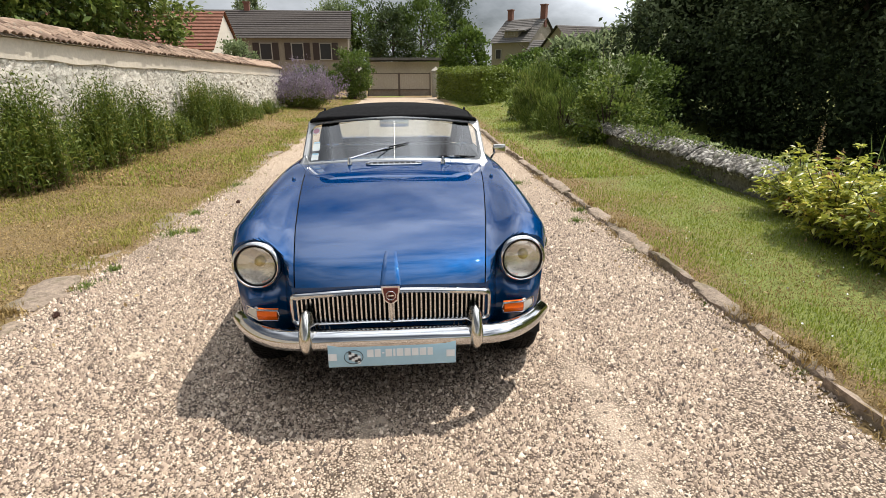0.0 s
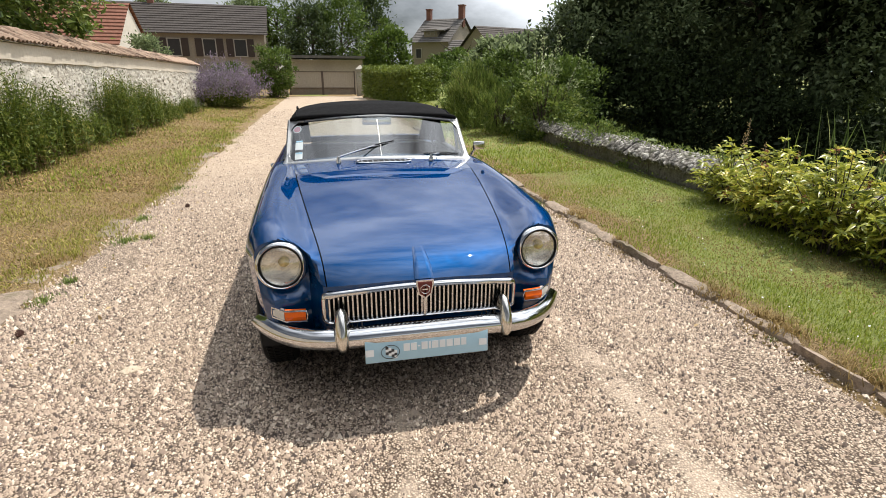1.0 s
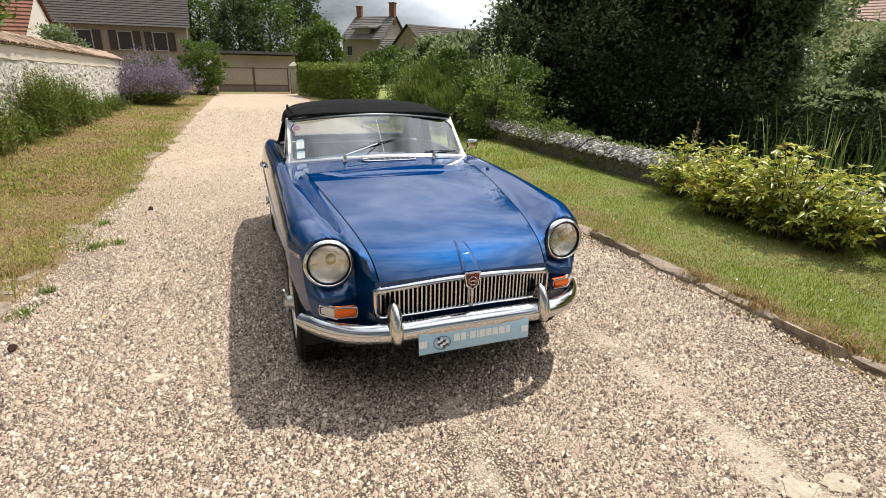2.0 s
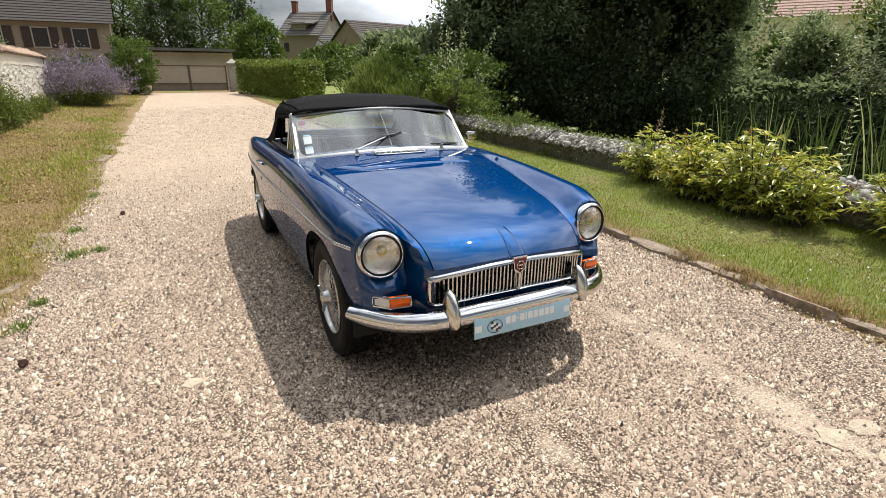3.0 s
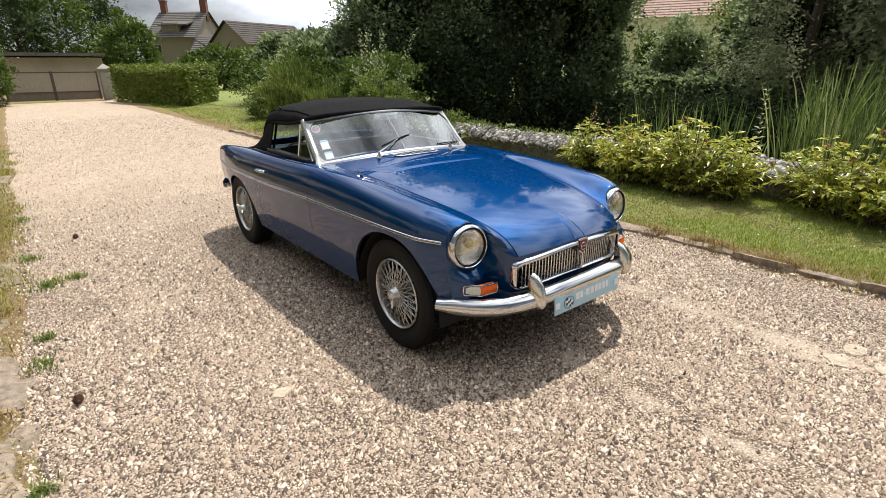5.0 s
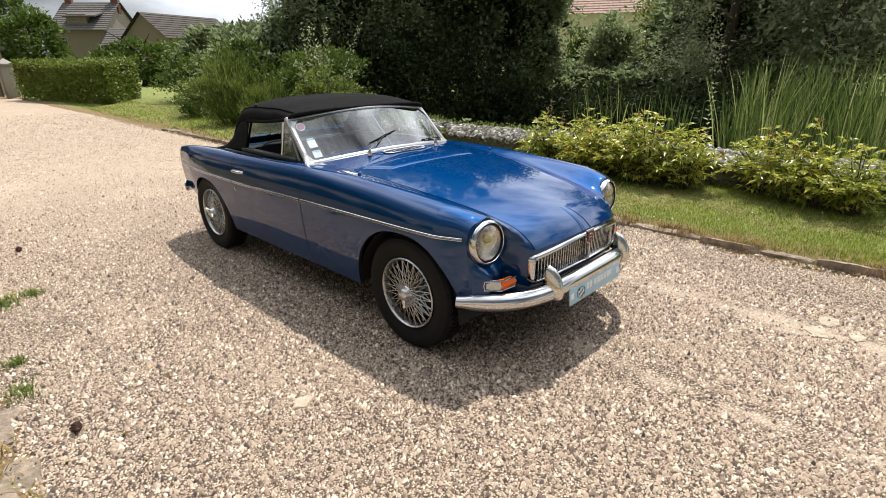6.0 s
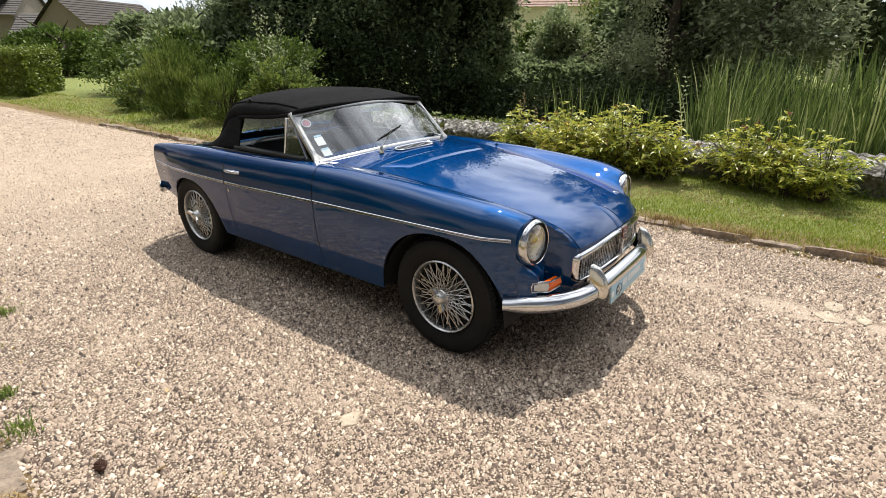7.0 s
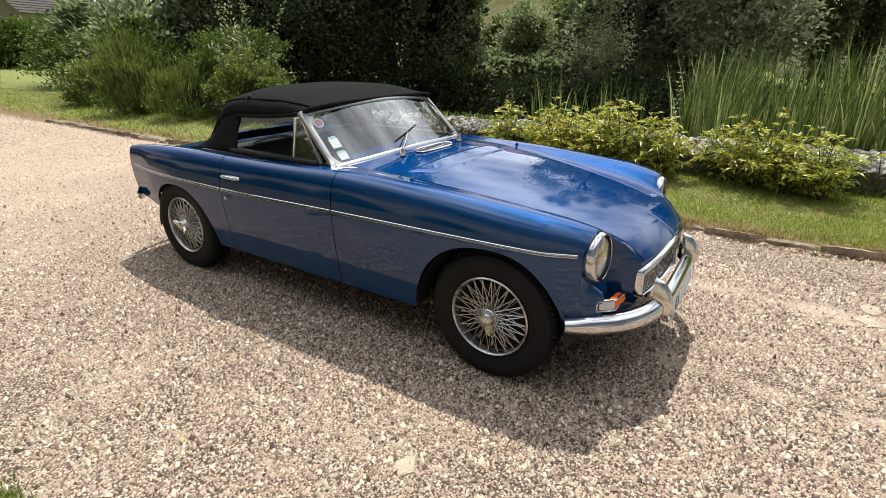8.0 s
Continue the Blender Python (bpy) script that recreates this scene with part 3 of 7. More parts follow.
    # bare rubble near the wall's end
    for i in range(90):
        y, z = rs.uniform(15.0, 22.6), rs.uniform(0.15, 1.25)
        if abs(y - 19.0) > 2.0 and rs.rand() < 0.5:
            continue
        bm = bmesh.new()
        sx, sy, sz = 0.05, rs.uniform(0.08, 0.17), rs.uniform(0.05, 0.10)
        r = bmesh.ops.create_icosphere(bm, subdivisions=1, radius=1.0)
        for v in r["verts"]:
            v.co = Vector((v.co.x * sx, v.co.y * sy, v.co.z * sz)) * rs.uniform(0.85, 1.12) + Vector((WALL_X + 0.015, y, z))
        part("stone", bm, M_RUBBLE, ob)


def build_low_wall():
    rs = np.random.RandomState(8)
    base = empty("low_wall", pose(0, 0, 0))
    tagged(base, "low mossy limestone wall with rough weathered coping beside the pond", "wall", kind="structure")
    bm = bmesh.new()
    rows = []
    for y in np.arange(-2.5, 13.0, 0.07):
        row = []
        for k, (x, z) in enumerate(((3.95, -0.1), (3.94, 0.1), (3.93, 0.2), (3.94, 0.33), (4.3, 0.33), (4.31, 0.0), (4.32, -0.75))):
            r = stone_relief(y, z, 4.0)
            row.append((x - 0.03 * r + 0.015 * noise.noise((y * 8, z * 8, 5)), y, z))
        rows.append(row)
    grid(bm, rows)
    part("wall_body", bm, M_LOWWALL, base)
    y = -2.4
    while y < 12.8:
        ln = rs.uniform(0.42, 0.78)
        bm = bmesh.new()
        prof = [(3.845, 0.285), (3.825, 0.325), (3.85, 0.365), (3.93, 0.425), (4.03, 0.470), (4.14, 0.480), (4.26, 0.44), (4.36, 0.36), (4.35, 0.29)]
        lift, shift = rs.uniform(-0.012, 0.012), rs.uniform(-0.015, 0.015)
        n = max(6, int(ln / 0.03))
        rows = []
        for i in range(n + 1):
            yy = y + 0.006 + (ln - 0.012) * i / n
            rows.append([(x + shift + 0.028 * noise.noise((x * 9, yy * 9, z * 9)) + 0.022 * noise.noise((x * 22, yy * 22, z * 22)) + 0.012 * noise.noise((x * 50, yy * 50, z * 50)), yy,
                          z + lift + 0.026 * noise.noise((x * 7 + 5, yy * 7, z * 9)) + 0.030 * noise.noise((x * 19, yy * 19, 3)) + 0.018 * noise.noise((x * 45, yy * 45, 8)) - (0.012 if i in (0, n) else 0)) for x, z in prof])
        vs = grid(bm, rows)
        bm.faces.new(vs[0])
        bm.faces.new(vs[-1])
        part("coping_stone", bm, M_COPING, base, sharp=50)
        y += ln


def build_kerb():
    rs = np.random.RandomState(12)
    k = empty("kerb")
    tagged(k, "worn stone kerb edging between gravel and lawn", "kerb", kind="structure")

    def stone(x, y, ln, w, top, tilt=0.0):
        bm = bmesh.new()
        n = max(4, int(ln / 0.07))
        prof = [(-0.5, -0.10), (-0.5, top - 0.018), (-0.36, top - 0.003), (0.0, top + 0.002), (0.36, top - 0.003), (0.5, top - 0.02), (0.5, -0.10)]
        rows = []
        for i in range(n + 1):
            yy = y + 0.008 + (ln - 0.016) * i / n
            sh = drive_right(yy) + 0.055 + x if x > -1 else drive_edge(yy) - 0.02 + (x + 2.5)
            e = 0.012 if i in (0, n) else 0
            rows.append([(sh + px * (w - e) + 0.030 * noise.noise((px * 3, yy * 9, z * 9)) + 0.012 * noise.noise((px * 5, yy * 27, z * 20)), yy, z - (e if z > 0 else 0) + 0.016 * noise.noise((px * 4, yy * 9, 2)) + tilt * px) for px, z in prof])
        vs = grid(bm, rows)
        bm.faces.new(vs[0])
        bm.faces.new(vs[-1])
        part("kerb_stone", bm, M_KERB, k)
    y = -5.0
    while y < 14:
        ln = rs.uniform(0.32, 0.85)
        stone(rs.uniform(-0.015, 0.015), y, ln, rs.uniform(0.075, 0.13), rs.uniform(0.034, 0.060), rs.uniform(-0.08, 0.08))
        y += ln
    for y, ln in ((1.9, 0.55), (2.55, 0.5), (3.25, 0.6), (4.0, 0.45), (5.1, 0.6), (8.2, 0.6), (8.9, 0.7), (9.7, 0.6), (11.0, 0.7)):
        stone(-2.5, y, ln, rs.uniform(0.18, 0.28), rs.uniform(-0.006, 0.014))


build_old_wall()
build_low_wall()
build_kerb()


# ---- gate at the end of the drive ----
M_GATE = plain("grey_brown_gate_boards", (0.40, 0.345, 0.285), 0.8, 0, 10, 0.2)
M_IRON = plain("brown_iron", (0.10, 0.075, 0.06), 0.6)
M_PILLAR = stone_grey("gate_pillar_stone", (0.26, 0.24, 0.20), (0.44, 0.41, 0.35))
M_SLATE = tiles_mat("grey_slates", (0.11, 0.10, 0.095), (0.16, 0.15, 0.14), 0.2)


def build_gate():
    gy = 34.0
    for x in (-2.62, 2.02):
        p = empty("gate_pillar")
        tagged(p, "square pale stone gate pillar with pointed cap", "pillar", "gate pillars")
        p.location = (x, gy, 0)
        bm = bmesh.new()
        box(bm, (0, 0, 0.72), (0.5, 0.5, 1.5), bevel=0.02)
        part("shaft", bm, M_PILLAR, p)
        bm = bmesh.new()
        box(bm, (0, 0, 1.52), (0.62, 0.62, 0.10), bevel=0.01)
        part("plinth", bm, M_PILLAR, p)
        bm = bmesh.new()
        bmesh.ops.create_cone(bm, segments=4, radius1=0.42, radius2=0.02, depth=0.24, cap_ends=True, matrix=pose(0, 0, 1.69, 0, 0, 45))
        part("cap", bm, M_PILLAR, p, flat=True)
    for sd in (-1, 1):
        g = empty("gate")
        tagged(g, "closed weathered slatted gate leaf on iron frame", "gate", "gate leaves")
        g.location = (-0.30, gy, 0)
        for i in range(17):
            bm = bmesh.new()
            x = sd * (0.09 + 1.74 * i / 16)
            box(bm, (x, 0, 0.92), (0.060, 0.03, 0.98))
            part("slat", bm, M_GATE, g)
        bm = bmesh.new()
        box(bm, (sd * 0.98, 0.005, 0.28), (1.90, 0.035, 0.40))
        part("kick_board", bm, M_WOOD, g)
        for z in (0.46, 1.40):
            bm = bmesh.new()
            box(bm, (sd * 0.98, -0.03, z), (1.90, 0.04, 0.05))
            part("rail", bm, M_IRON, g)
        for x in (0.03, 1.93):
            bm = bmesh.new()
            box(bm, (sd * x, -0.01, 0.75), (0.07, 0.06, 1.40))
            part("post", bm, M_IRON, g)
    s = empty("garage")
    tagged(s, "low garage with grey roof beyond the gate", "outbuilding")
    s.location = (0.1, 37.5, 0)
    bm = bmesh.new()
    box(bm, (0, 1, 1.05), (4.6, 3, 2.2))
    part("wall", bm, M_GATE, s)
    bm = bmesh.new()
    box(bm, (0, 0.9, 2.32), (4.9, 3.7, 0.16))
    part("roof", bm, M_SLATE, s)


build_gate()


# ---- houses ----
M_HOUSE = stone_grey("beige_house_stone", (0.17, 0.145, 0.115), (0.36, 0.31, 0.245), (0.25, 0.21, 0.16))
M_PALE = plain("pale_render", (0.60, 0.55, 0.47), 0.9, 0, 8, 0.12)
M_SHUTTER = plain("dark_brown_shutter", (0.035, 0.022, 0.018), 0.6)
M_PANE = plain("dark_window_pane", (0.020, 0.021, 0.023), 0.35)
M_CURTAIN = plain("white_frame", (0.34, 0.32, 0.29), 0.6)
M_REDTILE = tiles_mat("red_brown_tiles", (0.20, 0.092, 0.062), (0.27, 0.125, 0.085), 0.3)
M_PALETILE = tiles_mat("pale_pink_tiles", (0.46, 0.31, 0.26), (0.53, 0.37, 0.31))
M_CREAM = plain("cream_render", (0.76, 0.67, 0.49), 0.9, 0, 8, 0.12)
M_BROWNTILE = tiles_mat("brown_tiles", (0.062, 0.054, 0.050), (0.095, 0.083, 0.076), 0.2)
M_BRICK = plain("red_brick", (0.19, 0.085, 0.062), 0.9, 0, 12, 0.3)


def house(name, label, m, w, d, eave, ridge, wall_mat, roof_mat, windows=(), chimneys=(), course=0.32, over=0.3, shutters=True):
    """A gabled house: front on local -y, ridge along x, origin at the front's middle."""
    h = empty(name, m)
    tagged(h, label, "house")
    bm = bmesh.new()
    a = [(-w / 2, 0, 0), (w / 2, 0, 0), (w / 2, d, 0), (-w / 2, d, 0)]
    lo = [bm.verts.new(p) for p in a]
    hi = [bm.verts.new((x, y, eave)) for x, y, _ in a]
    r0, r1 = bm.verts.new((-w / 2, d / 2, ridge - 0.06)), bm.verts.new((w / 2, d / 2, ridge - 0.06))
    bm.faces.new((lo[0], lo[1], hi[1], hi[0]))
    bm.faces.new((lo[2], lo[3], hi[3], hi[2]))
    bm.faces.new((lo[1], lo[2], hi[2], r1, hi[1]))
    bm.faces.new((lo[3], lo[0], hi[0], r0, hi[3]))
    part("wall", bm, wall_mat, h, flat=True)
    # stepped courses of tiles on both slopes
    for s in (0, 1):
        bm = bmesh.new()
        rows = []
        n = max(4, int(math.hypot(d / 2, ridge - eave) / course))
        for k in range(n + 1):
            t = k / n
            for st in (0, 1):
                if k == n and st:
                    continue
                y = -over + (d / 2 + over) * t
                z = eave - over * (ridge - eave) / (d / 2) + (ridge - eave) * (1 + over / (d / 2)) * t + (0.05 if st else 0.0) + 0.06
                yy = y if s == 0 else d - y
                rows.append([(-w / 2 - over + (w + 2 * over) * i / 12, yy, z) for i in range(13)])
        grid(bm, rows)
        part("roof", bm, roof_mat, h, flat=True)
    for x, z, ww, hh in windows:
        f = bmesh.new()
        for dx, dz, sx, sz in ((0, hh / 2, ww + 0.14, 0.07), (0, -hh / 2, ww + 0.14, 0.07), (-ww / 2, 0, 0.07, hh), (ww / 2, 0, 0.07, hh)):
            box(f, (x + dx, -0.03, z + dz), (sx, 0.08, sz))
        win = part("window", f, M_CURTAIN, h)
        b = bmesh.new()
        box(b, (x, 0.0, z), (ww, 0.03, hh))
        part("pane", b, M_PANE, win)
        if shutters:
            for sd in (-1, 1):
                b = bmesh.new()
                box(b, (x + sd * (ww * 0.5 + 0.32), -0.05, z), (0.52, 0.05, hh + 0.06))
                part("shutter", b, M_SHUTTER, win)
    for x, y, top, s in chimneys:
        b = bmesh.new()
        box(b, (x, y, (ridge + top) / 2 - 0.5), (s, s * 0.8, top - ridge + 1.0))
        ch = part("chimney", b, M_BRICK, h, flat=True)
        b = bmesh.new()
        box(b, (x, y, top + 0.06), (s + 0.14, s * 0.8 + 0.14, 0.12))
        part("chimney_cap", b, M_BRICK, ch, flat=True)
    return h


house("stone_house", "long beige stone house with brown tiled roof and dark shutters", pose(-12.9, 47.6, 0, 0, 0, 2.5), 16.4, 7.0, 4.35, 6.7, M_HOUSE, M_BROWNTILE,
      windows=[(x, 3.2, 0.95, 1.3) for x in (1.35, 3.95, 6.3, -1.6, -5.0)], chimneys=((-0.6, 3.5, 7.3, 0.45),))
house("red_roofed_house", "small house with red-brown tiled roof and white gable", pose(-13.4, 26.6, 0), 9.0, 4.4, 2.5, 4.3, M_PALE, M_REDTILE, course=0.22, over=0.12)
h3 = house("gabled_stone_house", "distant grey stone house with steep roof, dormer and two chimneys", pose(13.0, 66.8, 0, 0, 0, -42), 5.2, 7.6, 5.0, 7.75, M_HOUSE, M_SLATE,
           windows=((-1.6, 3.6, 0.8, 1.1),), chimneys=((-2.3, 3.8, 8.9, 0.62), (2.4, 3.8, 9.2, 0.70)), shutters=False)


def dormer(parent):
    bm = bmesh.new()
    box(bm, (-0.2, 1.5, 5.95), (1.9, 1.9, 0.9))
    d = part("dormer", bm, M_HOUSE, parent, flat=True)
    bm = bmesh.new()
    box(bm, (0.2, 1.6, 6.50), (3.2, 2.7, 0.14), Matrix.Rotation(radians(14), 3, "X"))
    part("dormer_roof", bm, M_SLATE, d, flat=True)
    bm = bmesh.new()
    for dx, dz, sx, sz in ((0, 0.28, 1.1, 0.06), (0, -0.28, 1.1, 0.06), (-0.52, 0, 0.06, 0.6), (0.52, 0, 0.06, 0.6), (0, 0, 0.06, 0.6), (0, 0, 1.1, 0.05)):
        box(bm, (-0.2 + dx, 0.53, 5.98 + dz), (sx, 0.06, sz))
    part("dormer_window", bm, M_CURTAIN, d)


dormer(h3)
house("low_house", "distant low house with brown roof", pose(22.0, 58.0, 0, 0, 0, 20), 9.0, 6.0, 4.0, 6.2, M_HOUSE, M_BROWNTILE, shutters=False)
house("house_wing", "lower gabled wing of the distant grey stone house", pose(15.4, 61.2, 0, 0, 0, -42), 4.4, 5.6, 3.0, 5.0, M_HOUSE, M_SLATE, shutters=False)
house("cream_house", "cream rendered house with pale red roof behind trees", pose(44.1, 23.9, 0, 0, 0, -60), 14.0, 12.0, 5.4, 10.8, M_CREAM, M_PALETILE, shutters=False, over=0.15)



def garden_wall():
    """A pale wall beyond the pond, with a rounded capping of its own."""
    w = empty("garden_wall", pose(30.0, -6.0, 0))
    tagged(w, "low pale sandy garden wall beyond the pond", "wall")
    bm = bmesh.new()
    box(bm, (0, 0, 0.76), (0.35, 17.0, 1.52), bevel=0.02)
    part("wall", bm, M_PALE, w)
    bm = bmesh.new()
    grid(bm, [[(0.25 * math.cos(math.pi * k / 8), y, 1.52 + 0.12 * math.sin(math.pi * k / 8)) for k in range(9)] for y in np.linspace(-8.55, 8.55, 19)])
    thick(part("capping", bm, M_COPING, w), 0.03)


# ---- the car: own axes, x across, y rearwards from the front axle, z up ----
CAR = empty("sports_car", pose(-0.072, 2.622, 0.0, 0, 0, 0.0))
tagged(CAR, "royal blue two-seat sports car with raised black cloth hood", "car")
ARCH = ((0.01, 0.340, 0.405, 0.300, 0.635), (2.311, 0.345, 0.345, 0.300, 0.590))     # centre y, reach ahead and behind, axle height, top

c_zt = curve((-0.60, 0.610), (-0.57, 0.640), (-0.50, 0.683), (-0.40, 0.715), (-0.20, 0.757), (0.10, 0.800), (0.40, 0.836), (0.52, 0.848), (0.66, 0.866), (0.95, 0.886), (2.05, 0.828), (2.5, 0.800), (2.85, 0.735), (2.99, 0.700))
c_zb = curve((-0.60, 0.588), (-0.57, 0.620), (-0.50, 0.667), (-0.40, 0.700), (-0.20, 0.740), (0.10, 0.782), (0.40, 0.816), (0.66, 0.838), (0.95, 0.848), (1.3, 0.838), (1.8, 0.825), (2.4, 0.795), (2.85, 0.730), (2.99, 0.700))
c_zc = curve((-0.60, 0.752), (-0.50, 0.768), (-0.30, 0.790), (0.0, 0.815), (0.4, 0.838), (0.9, 0.850), (1.3, 0.840), (1.8, 0.828), (2.4, 0.816), (2.8, 0.790), (2.99, 0.765))
c_xb = curve((-0.60, 0.396), (0.66, 0.548), (0.92, 0.566), (1.05, 0.625), (1.8, 0.62), (2.1, 0.56), (2.99, 0.50))
c_xc = curve((-0.60, 0.584), (0.0, 0.625), (0.5, 0.648), (0.9, 0.660), (1.7, 0.668), (2.3, 0.672), (2.99, 0.640))
c_xw = curve((-0.60, 0.688), (-0.40, 0.712), (-0.20, 0.738), (0.0, 0.748), (0.5, 0.754), (1.3, 0.758), (2.2, 0.756), (2.6, 0.735), (2.85, 0.70), (2.99, 0.68))
c_zd = curve((-0.60, 0.672), (0.9, 0.655), (1.8, 0.638), (2.5, 0.640), (2.99, 0.648))
c_xs = curve((-0.60, 0.655), (-0.2, 0.70), (0.5, 0.705), (1.8, 0.705), (2.4, 0.70), (2.99, 0.655))
c_zs = curve((-0.60, 0.36), (-0.30, 0.32), (0.0, 0.27), (0.35, 0.235), (1.95, 0.235), (2.6, 0.36), (2.99, 0.43))


c_bow = curve((0, 0), (0.2, 0.012), (0.396, 0.050), (0.45, 0.078), (0.5, 0.122), (0.58, 0.190), (0.69, 0.226), (0.76, 0.235))


def bowed(ys, x):
    """The rounding of nose and tail in plan."""
    k = min(max((-0.20 - ys) / 0.40, 0), 1) ** 1.2
    q = min(max((ys - 2.5) / 0.49, 0), 1) ** 1.2
    return ys + k * c_bow(abs(x)) - 0.06 * q * (abs(x) / 0.74) ** 2.5


def arch_height(y):
    z = 0.0
    for c, fore, aft, axle, top in ARCH:
        d = (c - y) / fore if y < c else (y - c) / aft
        if d < 1.0:
            z = max(z, axle - 0.09 + (top - axle + 0.09) * (1 - d ** 2.35) ** (1 / 2.1))
    return z


def body_point(ys, u, inset=0.0):
    """A point of the skin (x >= 0): u 0-1 top, 1-2 inner wing, 2-3 shoulder, 3-4 side."""
    xb, xc, xw, xs = c_xb(ys), c_xc(ys) - inset, c_xw(ys) - inset, c_xs(ys) - inset
    zt, zb, zc, zd, zs = c_zt(ys) - inset, c_zb(ys) - inset, c_zc(ys) - inset, c_zd(ys), c_zs(ys)
    if u <= 1:
        x, z = xb * u, zt - (zt - zb) * u * u
    elif u <= 2:
        v = u - 1
        x, z = xb + (xc - xb) * v, zb + (zc - zb) * (v * v * (3 - 2 * v))
    elif u <= 3:
        a = (u - 2) * math.pi / 2
        x, z = xc + (xw - xc) * math.sin(a) ** 0.86, zd + (zc - zd) * max(math.cos(a), 0) ** 0.86
    else:
        y = bowed(ys, xw)
        end = max(zs, arch_height(y))
        vmax = min((zd - end) / (zd - zs), 1.0)
        v = (u - 3) * max(vmax, 0.02)
        x, z = xw - (xw - xs) * v ** 1.9, zd + (zs - zd) * v
    y = bowed(ys, x)
    return Vector((x, lamp_recess(x, y, z) if ys < -0.2 else y, z))


def lamp_recess(x, y, z):
    """The dished recess in which the headlamp sits."""
    r = math.hypot(abs(x) - 0.579, z - 0.643)
    return max(y, -0.385 - max(r - 0.108, 0) * 2.5)


def stations(a, b):
    ys = list(np.linspace(-0.60, -0.20, 34)) + list(np.linspace(-0.18, 2.99, 84))
    for c, fore, aft, *_ in ARCH:
        ys += [c + (aft if t < math.pi / 2 else fore) * math.cos(t) for t in np.linspace(0, math.pi, 44)]
        for k in (1.012, 0.998, 0.985):
            ys += [c - fore * k, c + aft * k]
    ys = sorted(set(round(y, 4) for y in ys if a + 0.003 < y < b - 0.003))
    return [a] + ys + [b]


U_TOP = list(np.linspace(0, 0.7, 8)) + list(np.linspace(0.75, 1, 8))
U_WING = list(np.linspace(1, 2, 9)) + list(np.linspace(2.1, 3, 11)) + list(np.linspace(3.12, 4, 9))


def thick(ob, t=0.004):
    s = ob.modifiers.new("thickness", "SOLIDIFY")
    s.thickness, s.offset = t, -1
    return ob


GAP = 0.0028


garden_wall()


def bonnet_end(u):
    return 0.50 + 0.15 * smooth(0.72, 1.0, u)


def skin(name, a, b, us, both=False, side=1, mat=None, inset=0.0, label="", cut=""):
    bm = bmesh.new()
    us2 = ([-u for u in us[:0:-1]] + us) if both else us
    rows = []
    for ys in stations(a, b):
        row = []
        for u in us2:
            yk = ys
            if cut == "bonnet":      # rear edge runs forward in the middle
                yk = a + (ys - a) * (bonnet_end(abs(u)) - GAP - a) / (b - a)
            elif cut == "scuttle":
                yk = b - (b - ys) * (b - bonnet_end(abs(u)) - GAP) / (b - a)
            p = body_point(yk, abs(u), inset)
            row.append(Vector((p.x * (side if not both else (-1 if u < 0 else 1)), p.y, p.z)))
        rows.append(row)
    grid(bm, rows)
    return part(name, bm, mat or M_BLUE, CAR, label)


skin("bonnet", -0.598, 0.65, [u * 0.992 for u in U_TOP], both=True, label="glossy blue bonnet", cut="bonnet")
def bonnet_plateau():
    bm = bmesh.new()
    rows = []
    for k in range(13):
        y = 0.490 + 0.155 * k / 12
        half = 0.395 + 0.115 * smooth(0.490, 0.645, y)
        rim = 1.0 if 0 < k < 12 else 0.0
        row = []
        for t in (-1, -0.94, -0.88, -0.8, -0.6, -0.4, -0.2, 0, 0.2, 0.4, 0.6, 0.8, 0.88, 0.94, 1):
            u = half * abs(t) / c_xb(y)
            z = c_zt(y) - (c_zt(y) - c_zb(y)) * u * u
            e = 0.0 if abs(t) > 0.99 else 0.5 if abs(t) > 0.93 else 1.0
            row.append((half * t, y, z - 0.002 + 0.0065 * rim * e * (0.5 if k in (1, 11) else 1.0)))
        rows.append(row)
    grid(bm, rows)
    part("bonnet_plateau", bm, M_BLUE, CAR, "raised panel at the bonnet's rear")


bonnet_plateau()
skin("scuttle", 0.65, 1.06, [u * 0.999 for u in U_TOP], both=True, cut="scuttle")
skin("boot_lid", 2.10, 2.985, [u * 0.992 for u in U_TOP], both=True)
for sd in (-1, 1):
    skin("front_wing", -0.598, 0.905 - GAP, [1.012 if u == 1 else u for u in U_WING], side=sd)
    skin("door", 0.905 + GAP, 1.805 - GAP, [1.012 if u == 1 else u for u in U_WING], side=sd)
    skin("rear_wing", 1.805 + GAP, 2.985, [1.012 if u == 1 else u for u in U_WING], side=sd)
    # black inset skin added; darkness inside the shut lines is put into its colour
    skin("inner_body", -0.30, 2.88, U_WING, side=sd, mat=M_BLACK, inset=0.016)
skin("inner_bonnet", -0.50, 1.0, U_TOP, both=True, mat=M_BLACK, inset=0.018)
skin("inner_boot", 2.05, 2.9, U_TOP, both=True, mat=M_BLACK, inset=0.018)


